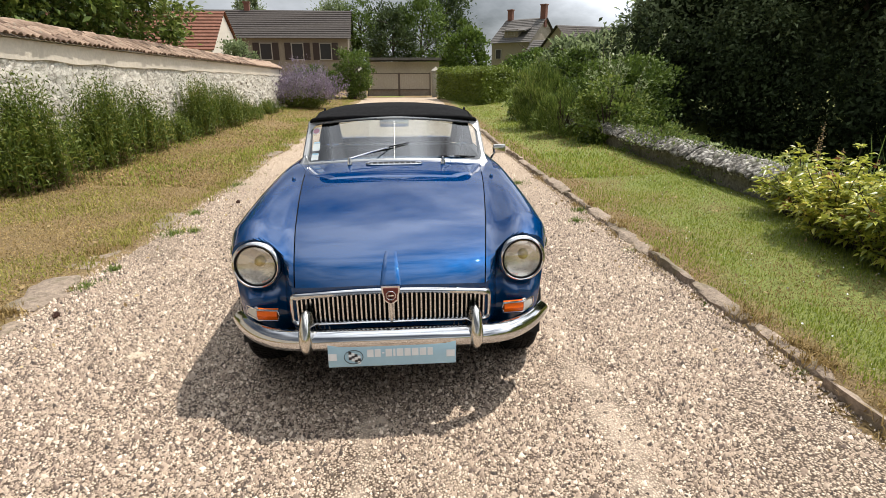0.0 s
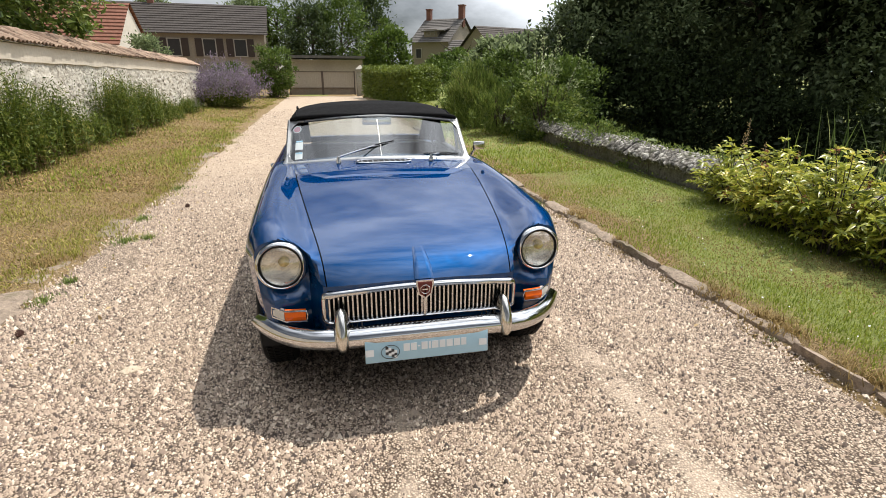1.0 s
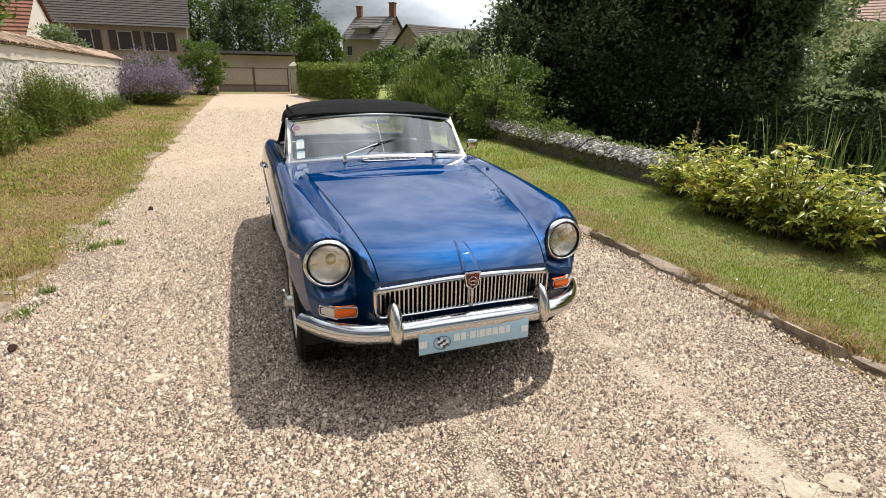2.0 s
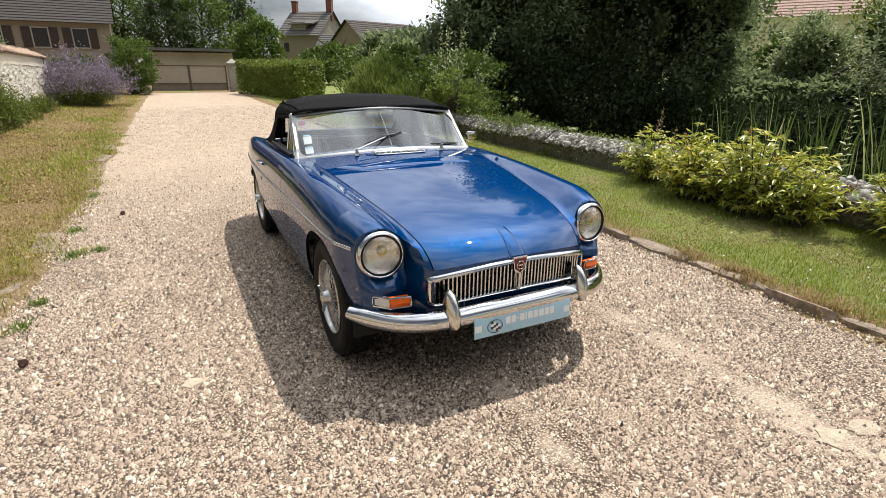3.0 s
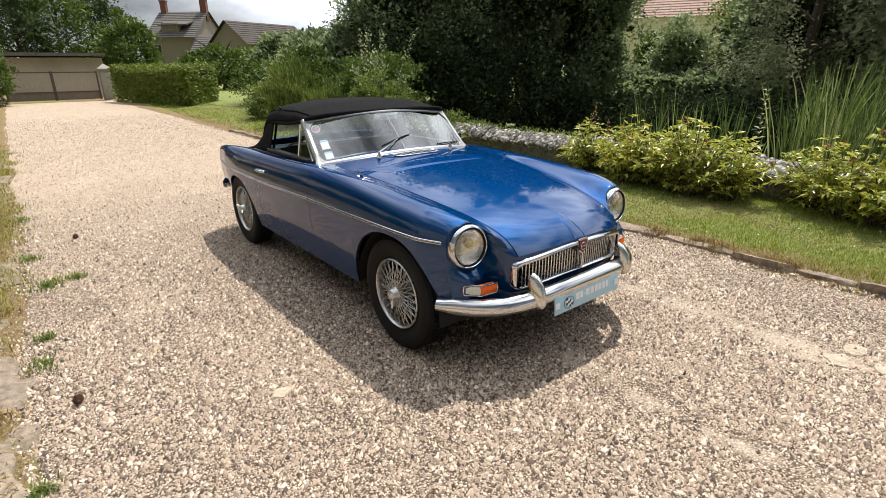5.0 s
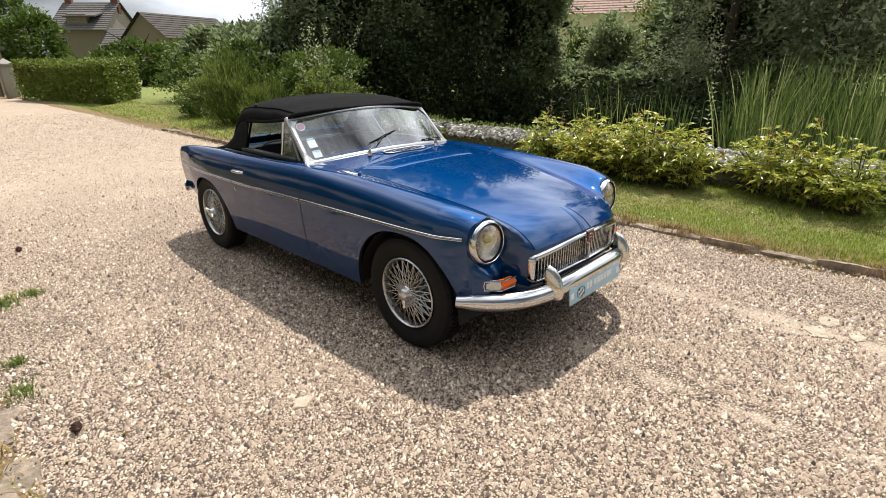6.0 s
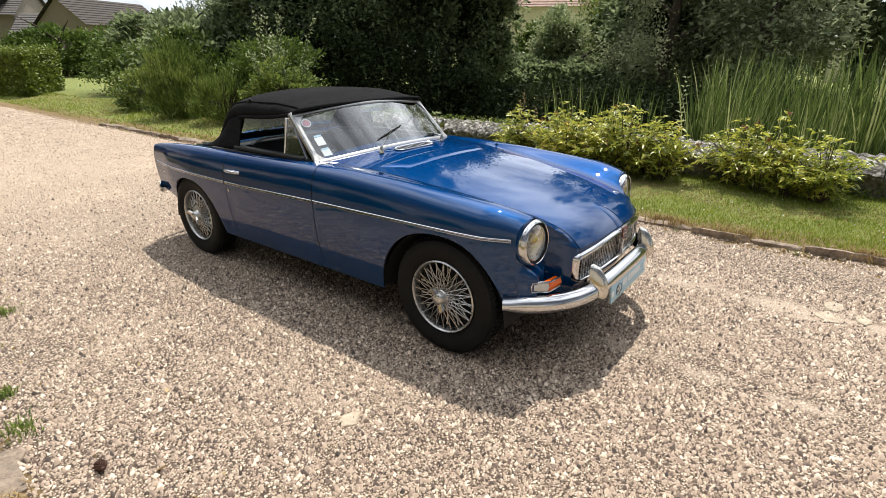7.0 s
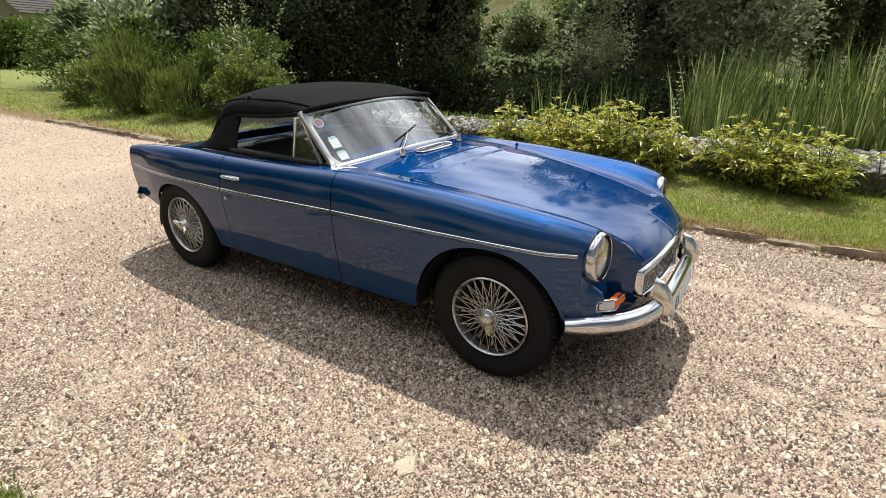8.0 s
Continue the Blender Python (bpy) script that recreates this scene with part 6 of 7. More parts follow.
def trunk(bm, x, y, z0, h, r, rs, limbs=7, reach=1.5):
    top = Vector((x + rs.uniform(-0.3, 0.3), y + rs.uniform(-0.3, 0.3), z0 + h))
    base = Vector((x, y, z0 - 0.1))
    pts = [base.lerp(top, t) + Vector((rs.normal() * 0.05, rs.normal() * 0.05, 0)) for t in np.linspace(0, 1, 7)]
    tube(bm, pts, [r * (1.25 if i == 0 else 1 - 0.13 * i) for i in range(7)], 8)
    for k in range(limbs):
        t = rs.uniform(0.25, 0.95)
        p = base.lerp(top, t)
        a = rs.uniform(0, 6.283)
        e = p + Vector((math.cos(a) * reach, math.sin(a) * reach, reach * rs.uniform(0.3, 0.9)))
        tube(bm, [p, p.lerp(e, 0.5) + Vector((0, 0, 0.1 * reach)), e], [r * 0.45, r * 0.28, r * 0.08], 6)


def tree(name, label, x, y, h, rx, ry, mat, n, leaf, seed, low=0.15, clumps=60, cat="tree", group="", r=0.16, shell=0.5, z0=0.0, slim=0.5, spread=0.16, core=0, level=0.55):
    rs = np.random.RandomState(seed)
    t = empty(name, pose(0, 0, 0))
    tagged(t, label, cat, group)
    bm = bmesh.new()
    trunk(bm, x, y, z0, h * 0.8, r, rs, 9, min(rx, ry) * 0.7)
    part("trunk", bm, M_BARK, t)
    zc, rz = z0 + h * (1 + low) / 2, h * (1 - low) / 2
    p, o = crown_points(rs, n, (x, y, zc), (rx, ry, rz), clumps, spread, shell)
    leaves("crown", p, leaf, mat, rs, t, slim=slim, out=o * 0.8, level=level)
    if core:                         # added inner leaves, shade in their colour, to block light through the crown
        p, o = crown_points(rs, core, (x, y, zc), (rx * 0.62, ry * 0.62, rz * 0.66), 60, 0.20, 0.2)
        leaves("inner_foliage", p, leaf * 1.8, L_SHADE, rs, t, slim=0.7)
    return t


# dark evergreens round the far side of the pond
for i, (x, y, h, rx, ry) in enumerate(((8.2, 15.4, 5.4, 1.9, 1.9), (9.6, 14.2, 8.5, 1.9, 2.0), (11.2, 12.6, 10.5, 2.0, 2.1), (15.4, 6.1, 9.0, 2.1, 2.1), (17.0, 4.6, 8.5, 2.0, 2.0),
                                      (12.3, 11.4, 6.6, 1.4, 1.45), (12.6, 17.5, 11.5, 3.0, 2.8), (15.2, 17.5, 12, 2.8, 2.8), (18.6, 7.0, 6.0, 2.6, 2.6), (20.5, 4.2, 6.0, 2.6, 2.6), (6.4, 17.6, 2.6, 1.7, 1.8), (7.6, 21.0, 2.9, 2.2, 2.2), (9.8, 19.5, 4.2, 2.0, 2.2), (15.4, 11.4, 1.35, 1.4, 1.2), (15.2, 9.0, 1.3, 1.3, 1.4))):
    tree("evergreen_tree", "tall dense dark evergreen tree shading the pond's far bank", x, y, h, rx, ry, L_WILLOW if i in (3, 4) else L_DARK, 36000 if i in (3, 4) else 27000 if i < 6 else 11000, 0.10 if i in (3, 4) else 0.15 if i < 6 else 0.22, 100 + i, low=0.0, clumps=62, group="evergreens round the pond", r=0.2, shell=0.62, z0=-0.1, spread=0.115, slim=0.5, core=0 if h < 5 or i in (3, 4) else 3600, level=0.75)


def far_bank():
    rs = np.random.RandomState(29)
    m = 170
    t = rs.rand(m)
    cx = np.interp(t, [0, 0.3, 0.55, 0.8, 1], [5.6, 9.3, 11.4, 12.6, 13.2]) + rs.normal(size=m) * 0.45
    cy = np.interp(t, [0, 0.3, 0.55, 0.8, 1], [13.6, 12.2, 9.2, 4.5, -3.0]) + rs.normal(size=m) * 0.45
    cz = -0.45 + (2.6 - 1.7 * np.interp(t, [0.3, 0.5], [0, 1])) * rs.rand(m) ** 1.5
    cr = rs.uniform(0.22, 0.6, m)
    # low shade-dark clumps added down the bank to the water's edge, hiding lit turf
    low = 80
    cx = np.concatenate([cx, rs.uniform(10.6, 12.0, low)])
    cy = np.concatenate([cy, rs.uniform(-4.0, 11.0, low)])
    cz = np.concatenate([cz, rs.uniform(-0.5, 0.35, low)])
    cr = np.concatenate([cr, rs.uniform(0.3, 0.6, low)])
    m += low
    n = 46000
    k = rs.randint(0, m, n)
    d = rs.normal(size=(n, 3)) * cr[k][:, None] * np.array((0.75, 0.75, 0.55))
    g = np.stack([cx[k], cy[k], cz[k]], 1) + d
    # the bank's shade is put into the leaf colour
    ob = leaves("undergrowth", g, 0.13, L_SHADE, rs, slim=0.55)
    tagged(ob, "dense undergrowth on the far bank of the pond, shade put into its colour", "undergrowth", kind="stuff")


far_bank()
for i, (x, y, h, rx, ry) in enumerate(((14.8, 3.4, 5.5, 1.8, 1.8), (16.2, 1.15, 6.5, 0.55, 0.55), (17.6, 0.15, 6.5, 0.42, 0.42), (16.6, -0.9, 7.0, 0.8, 0.8), (23.0, 4.8, 8.0, 2.2, 2.2), (22.5, -3.5, 8.0, 2.4, 2.4))):
    tree("bank_tree", "shaded broadleaf tree with bare lower trunk on the bank", x, y, h, rx, ry, L_WILLOW if i < 1 else L_DARK, 9500, 0.17, 130 + i, low=0.06, clumps=110, group="bank trees", r=0.15, z0=0.0, spread=0.13)
tree("ivy_tree", "ivy-clad small tree with glossy pale leaves", 16.9, 10.45, 2.95, 0.9, 1.0, L_PALE, 15000, 0.13, 141, low=0.0, clumps=130, core=500, level=0.7)
tree("garden_bush", "dense green bush before the cream house", 18.0, 12.05, 2.6, 0.75, 0.8, L_MID, 7000, 0.15, 146, low=0.0, clumps=60, cat="bush", core=1500)
tree("garden_bush", "tall sunlit bush behind the ivy-clad tree", 21.0, 9.3, 4.6, 2.0, 2.0, L_FRESH, 12000, 0.15, 147, low=0.0, clumps=90, cat="bush", core=2000)
tree("overhanging_tree", "sunlit walnut tree leaning over the old wall", -7.9, 13.4, 6.6, 2.4, 3.4, L_FRESH, 42000, 0.17, 142, low=0.14, clumps=130, r=0.2, spread=0.11)
tree("round_shrub", "rounded clipped green shrub beside the gate", -2.9, 31.6, 2.8, 1.15, 1.2, L_MID, 9000, 0.12, 143, low=0.05, clumps=120, cat="shrub", spread=0.10)
tree("garden_shrub", "dark green shrub beside the stone house", -4.9, 31.5, 1.75, 1.3, 1.2, L_MID, 8000, 0.13, 144, low=0.0, clumps=90, cat="shrub", spread=0.12)
tree("garden_shrub", "dark green bush in front of the red roof", -7.3, 25.0, 2.9, 0.8, 0.8, L_DARK, 4000, 0.12, 145, low=0.3, clumps=60, cat="shrub", spread=0.14)
for i, (x, y, h, rx, m) in enumerate(((-4.2, 54, 8.0, 2.4, L_MID), (-1.0, 50, 7.0, 2.2, L_FAR), (1.6, 52, 8.4, 2.4, L_MID), (4.6, 56, 9.5, 2.2, L_FAR), (5.0, 44, 4.9, 1.8, L_MID), (-7.5, 62, 9.0, 2.4, L_DARK), (34, 62, 9, 4, L_FAR),
                                      (10.5, 42, 3.0, 2.6, L_MID), (14.5, 39, 3.0, 2.8, L_MID), (19, 35, 3.4, 3.0, L_MID), (-27, 52, 9, 3.5, L_FAR), (-16.5, 62, 10, 1.6, L_DARK), (24.5, 19.5, 9.5, 3.2, L_DARK), (24.5, 30, 5.5, 3.0, L_DARK), (30, 24.5, 8, 3.0, L_DARK), (34, 9, 7, 3.4, L_DARK), (42, 3.5, 5, 3.0, L_MID), (48, -3, 5.5, 3.4, L_WILLOW), (34, -7, 6, 3.0, L_DARK))):
    tree("garden_tree", "leafy green tree in the gardens beyond the gate", x, y, h, rx, rx, m, 6500, 0.28, 150 + i, low=0.08, clumps=90, group="far garden trees", r=0.2, spread=0.13)


# shrubs along the lawn's edge
def shrub(label, x, y, h, rx, ry, mat, n, leaf, seed, twigs=0, slim=0.5, rise=0.5):
    rs = np.random.RandomState(seed)
    t = empty("shrub")
    tagged(t, label, "shrub", "shrubs along the lawn")
    bm = bmesh.new()
    for k in range(14):
        a = rs.uniform(0, 6.283)
        q = rs.uniform(0.2, 0.8)
        tube(bm, [(x, y, 0.0), (x + math.cos(a) * rx * q * 0.5, y + math.sin(a) * ry * q * 0.5, h * 0.5), (x + math.cos(a) * rx * q, y + math.sin(a) * ry * q, h * 0.92)], [0.02, 0.013, 0.005], 5)
    part("branch", bm, M_BARK, t)
    p, o = crown_points(rs, n, (x, y, h * 0.5), (rx, ry, h * 0.5), 60, 0.135, 0.5)
    p[:, 2] = np.maximum(p[:, 2], 0.04)
    leaves("foliage", p, leaf, mat, rs, t, slim=slim, out=o * 0.6, up=rise, level=0.0 if rise > 1 else 0.5)
    if twigs:
        bm = bmesh.new()
        tp = []
        for k in range(twigs):
            a = rs.uniform(-0.5, 2.2)
            q = rs.uniform(0.1, 0.6)
            b0 = Vector((x + math.cos(a) * rx * q, y + math.sin(a) * ry * q, h * 0.7))
            e = b0 + Vector((math.cos(a) * 0.45 + 0.1, math.sin(a) * 0.3, rs.uniform(0.35, 0.8) if k % 2 else rs.uniform(0.9, 1.45)))
            tube(bm, [b0, b0.lerp(e, 0.5) + Vector((0, 0, 0.05)), e], [0.008, 0.005, 0.002], 5)
            tp += [tuple(b0.lerp(e, f) + Vector(rs.normal(size=3) * 0.025)) for f in np.linspace(0.1, 1, 46)]
        part("twig", bm, M_BARK, t)
        leaves("twig_leaves", tp, leaf, L_PALE, rs, t, slim=slim, up=0.4, level=0.4)
    return t


shrub("bright green loose shrub with long upright twigs by the low wall", 4.10, 10.5, 1.25, 0.70, 0.80, L_FRESH, 7000, 0.075, 201, twigs=13)
shrub("pale green upright shrub at the lawn's edge", 3.45, 13.5, 1.45, 0.62, 0.75, L_FRESH, 8000, 0.13, 202, slim=0.14, rise=2.2)
shrub("dark green shrub behind the low wall", 4.9, 12.0, 1.7, 1.2, 1.3, L_MID, 9000, 0.09, 203)
shrub("mid green shrub at the lawn's edge", 3.5, 11.7, 1.0, 0.55, 0.8, L_FRESH, 4500, 0.11, 204, slim=0.16, rise=1.8)
shrub("mid green bushy shrub at the lawn's edge", 3.75, 15.6, 1.05, 0.7, 0.9, L_FRESH, 5000, 0.085, 205)
shrub("dark green bush beside the hedge", 5.4, 17.0, 2.0, 1.4, 1.8, L_MID, 9000, 0.11, 206)
shrub("dark green bush beside the hedge", 7.5, 23.0, 2.6, 2.2, 2.4, L_MID, 9000, 0.13, 207)
shrub("dark green bush at the end of the hedge", 5.9, 21.6, 1.7, 1.1, 1.2, L_MID, 6000, 0.12, 209)
shrub("trailing ivy clump on the low wall", 4.15, 8.2, 0.62, 0.35, 0.9, L_FRESH, 2500, 0.05, 208)


def hedge():
    """A clipped hedge from the gate pillar round to the lawn: leafy shell over a four-cornered plan."""
    rs = np.random.RandomState(31)
    plan = np.array(((1.95, 31.5), (3.35, 23.4), (5.4, 26.6), (5.2, 31.5)))
    n = 26000
    k = rs.rand(n)
    u, w = rs.rand(n), rs.rand(n)
    x, y = [], []
    for i in range(n):
        if k[i] < 0.62:              # along the two faces towards the drive and the lawn
            p, q = (plan[0], plan[1]) if k[i] < 0.34 else (plan[1], plan[2])
            c = p + (q - p) * u[i]
            c = c + (plan.mean(0) - c) * 0.06 * rs.rand() ** 2
        else:
            c = (plan[0] * (1 - u[i]) + plan[1] * u[i]) * (1 - w[i]) + (plan[3] * (1 - u[i]) + plan[2] * u[i]) * w[i]
        x.append(c[0])
        y.append(c[1])
    x, y = np.array(x) + rs.normal(size=n) * 0.05, np.array(y) + rs.normal(size=n) * 0.05
    top = 1.55 + 0.10 * np.sin(x * 2.1 + y * 0.9) + 0.05 * rs.normal(size=n)
    z = np.where(k < 0.62, rs.rand(n) ** 0.8 * top, top * (1 - 0.06 * rs.rand(n)))
    h = empty("hedge")
    tagged(h, "clipped bright green hedge running from the gate", "hedge")
    leaves("foliage", np.stack([x, y, z], 1), 0.13, L_HEDGE, rs, h, slim=0.5, level=0.5)
    bm = bmesh.new()
    for i in range(14):
        c = plan[0] + (plan[1] - plan[0]) * (i + 0.5) / 14 if i < 8 else plan[1] + (plan[2] - plan[1]) * (i - 7.5) / 6
        c = c + (plan.mean(0) - c) * 0.25
        tube(bm, [(c[0], c[1], 0.0), (c[0] + rs.normal() * 0.08, c[1] + rs.normal() * 0.08, 0.7), (c[0] + rs.normal() * 0.2, c[1] + rs.normal() * 0.2, 1.3)], [0.03, 0.02, 0.008], 5)
    part("branch", bm, M_BARK, h)


hedge()


# broad-leaved bushes in front of the low wall
def lance_leaves(name, pos, direction, size, mat, rs, parent, slim=0.36, droop=0.35):
    """Lance-shaped leaves folded along the midrib, tips hanging."""
    n = len(pos)
    pos, d, L = np.asarray(pos, float), np.asarray(direction, float), np.asarray(size, float)[:, None]
    d /= np.linalg.norm(d, axis=1)[:, None] + 1e-9
    s = np.cross(d, np.array((0, 0, 1.0)) + rs.normal(size=(n, 3)) * 0.65)
    s /= np.linalg.norm(s, axis=1)[:, None] + 1e-9
    u = np.cross(s, d)
    W = L * slim * rs.uniform(0.8, 1.2, (n, 1))
    hang = np.array((0, 0, 1.0)) * L * droop * rs.uniform(0.3, 1.4, (n, 1))
    mid = pos + d * L * 0.52 - hang * 0.22
    side = pos + d * L * 0.40 - hang * 0.12 + u * W * 0.22
    v = np.stack([pos, side + s * W * 0.5, mid, side - s * W * 0.5, pos + d * L - hang], 1).reshape(-1, 3)
    f = (np.array([(0, 2, 1), (0, 3, 2), (1, 2, 4), (2, 3, 4)])[None] + (np.arange(n) * 5)[:, None, None]).ravel()
    return raw(name, v, f, 3, mat, parent)


def peony(label, x, y, h, rx, ry, stems, seed):
    rs = np.random.RandomState(seed)
    t = empty("bush")
    tagged(t, label, "bush", "bushes before the low wall")
    bm = bmesh.new()
    pos, outd, size, heads = [], [], [], []
    # several crowns of stems, each fanning out from its own root
    crowns = [(x + rs.uniform(-0.55, 0.45) * rx, y + (k / max(1, n_c - 1) - 0.5) * 1.5 * ry, rs.uniform(0.72, 1.10)) for n_c in (max(2, stems // 22),) for k in range(n_c)]
    for cx, cy, grow in crowns:
        for k in range(22):
            a, q = rs.uniform(0, 6.283), math.sqrt(rs.rand())
            b0 = Vector((cx + math.cos(a) * 0.06, cy + math.sin(a) * 0.06, 0.05))
            hh = h * grow * rs.uniform(0.55, 1.12) * (1.12 - 0.55 * q * q)
            e = Vector((cx + math.cos(a) * q * 0.40, cy + math.sin(a) * q * 0.42, 0.06 + hh))
            knee = b0.lerp(e, 0.55) + Vector((-math.cos(a) * 0.04, -math.sin(a) * 0.04, 0.08 * q))
            tube(bm, [b0, knee, e], [0.006, 0.005, 0.003], 5)
            az = rs.uniform(0, 6.283)
            for f in (0.18, 0.30, 0.40, 0.50, 0.59, 0.67, 0.75, 0.83, 0.90, 0.97):
                p = (b0.lerp(knee, f / 0.55) if f < 0.55 else knee.lerp(e, (f - 0.55) / 0.45))
                az += 2.4
                reach = 0.13 * (1.15 - 0.7 * f) * rs.uniform(0.7, 1.3)
                d = Vector((math.cos(az), math.sin(az), rs.uniform(0.15, 0.65)))
                for j, w in enumerate((-1.15, -0.6, 0.0, 0.6, 1.15)):
                    pos.append(tuple(p + d * reach * (1.0 if j == 2 else 0.78 if j in (1, 3) else 0.5)))
                    outd.append((math.cos(az + w), math.sin(az + w), d.z * 0.7 + rs.uniform(-0.6, 0.45)))
                    size.append(rs.uniform(0.042, 0.092) * (1.2 if j == 2 else 1.0))
            for j in range(5):
                w = rs.uniform(0, 6.283)
                pos.append(tuple(e))
                outd.append((math.cos(w), math.sin(w), rs.uniform(0.3, 1.3)))
                size.append(rs.uniform(0.05, 0.10))
            if rs.rand() < 0.10:
                heads += [tuple(e + Vector(rs.normal(size=3) * 0.014) + Vector((0, 0, 0.02))) for j in range(16)]
    part("stem", bm, M_BARK, t)
    if heads:
        tagged(leaves("seed_head", heads, 0.032, L_HEAD, rs, t, slim=0.5, up=0.4), kind="stuff")
    lance_leaves("foliage", pos, outd, size, L_PEONY, rs, t)


peony("leafy yellow-green bush hanging over the low wall", 3.72, 3.55, 0.74, 0.66, 1.0, 200, 41)
peony("leafy yellow-green bush hanging over the low wall", 3.72, 4.40, 0.60, 0.42, 0.42, 60, 42)
peony("leafy yellow-green bush with brownish tips by the low wall", 3.70, 1.66, 0.64, 0.50, 0.52, 100, 43)
peony("small leafy green bush by the low wall", 3.85, -0.1, 0.45, 0.4, 0.4, 44, 44)


def reeds():
    rs = np.random.RandomState(51)
    n = 7600
    x = 4.6 + 3.2 * rs.rand(n) ** 1.3
    y = -3.0 + 9.0 * rs.rand(n)
    dens = np.array([noise.noise((a * 0.9, b * 1.0, 3)) for a, b in zip(x, y)])
    keep = (dens > -0.20) & ((y < 2.85 + 0.1 * (x - 4.6)) | ((rs.rand(n) < 0.13) & (y > 3.3 + 0.2 * (x - 4.6)) & (y < 4.9 + 0.3 * (x - 4.6))))
    x, y = x[keep], y[keep]
    h = rs.uniform(1.1, 2.08, len(x)) * np.where(y > 3.0, 0.82, 1.0) * (1 + 0.22 * dens[keep])
    ob = blades("reeds", np.stack([x, y, np.full(len(x), -0.5)], 1), h, rs.uniform(0.012, 0.030, len(x)), 0.15, L_REED, rs, steps=6)
    tagged(ob, "tall green reeds standing in the pond", "reeds", kind="stuff")


reeds()


def border_plants():
    rs = np.random.RandomState(61)
    pos, size, dead = [], [], []
    roots, hs = [], []
    for cy, cx, ry, h, m in ((5.0, -4.66, 0.7, 1.0, 150), (6.8, -4.60, 0.85, 1.22, 400), (8.45, -4.60, 0.85, 1.20, 380), (9.9, -4.66, 0.65, 1.05, 200), (11.2, -4.7, 0.6, 0.60, 90),
                             (12.6, -4.66, 0.80, 1.20, 260), (14.5, -4.70, 0.85, 1.08, 220), (15.9, -4.75, 0.4, 0.8, 70), (17.0, -4.8, 0.9, 0.5, 90), (19.2, -4.8, 1.0, 0.55, 110)):
        for k in range(int(m * 1.35)):
            q = rs.rand() + rs.rand() - 1
            x, y = cx + rs.normal() * 0.17, cy + q * ry * 0.78
            x = max(x, WALL_X + 0.12)
            hh = h * rs.uniform(0.55, 1.12) * (1 - 0.42 * q * q) * (1 + 0.22 * noise.noise((cx, y * 2.2, 3)))
            roots.append((x, y, 0.04))
            hs.append(hh)
            lx, ly = rs.normal() * 0.07, rs.normal() * 0.07
            bare = rs.uniform(0.08, 0.42)
            for f in np.linspace(0.10, 1.0, 24):
                p = (x + lx * f, y + ly * f, 0.04 + hh * f)
                if f < bare:
                    if rs.rand() < 0.8:
                        dead.append(p)
                else:
                    pos.append(p)
                    size.append(0.085 * (1.15 - 0.55 * f))
    b = empty("border_plants")
    tagged(b, "tall leafy flowering perennials growing along the old wall", "plants", kind="stuff")
    blades("stems", roots, hs, 0.008, 0.10, L_WEED, rs, b, steps=3)
    leaves("foliage", pos, np.array(size), L_WEED, rs, b, slim=0.30, up=0.75, level=0.5)
    leaves("withered_leaves", dead, 0.07, L_WITHERED, rs, b, slim=0.22, up=-0.5)


border_plants()


def lavender():
    rs = np.random.RandomState(71)
    b = empty("flowering_shrub")
    tagged(b, "large mauve-flowered shrub at the end of the old wall", "shrub")
    n = 2200
    a, q = rs.uniform(0, 6.283, n), np.sqrt(rs.rand(n))
    x0, y0 = -4.15 + 0.6 * q * np.cos(a), 22.6 + 0.6 * q * np.sin(a)
    roots = np.stack([x0, y0, np.full(n, 0.05)], 1)
    wild = np.array([1 + 0.45 * noise.noise((math.cos(t) * 1.6, math.sin(t) * 1.6, r * 2.0)) for t, r in zip(a, q)])
    tip = np.stack([-4.05 + 1.55 * q * wild * np.cos(a), 22.6 + 1.55 * q * wild * np.sin(a), 0.25 + 1.5 * wild * np.sqrt(np.maximum(1 - 0.75 * q * q, 0)) * rs.uniform(0.35, 1.15, n)], 1)
    k = rs.rand(n, 7)[:, :, None] ** 0.6
    p = (roots[:, None] * (1 - k) + tip[:, None] * k).reshape(-1, 3)
    kk = k.reshape(-1)
    hi = kk > 0.50 + 0.25 * rs.rand(len(kk))
    leaves("flower_spike", p[hi] + rs.normal(size=p[hi].shape) * 0.03, 0.10, L_LAVENDER, rs, b, slim=0.3, up=0.8)
    leaves("foliage", p[~hi], 0.11, L_WEED, rs, b, slim=0.25, up=0.6)


lavender()


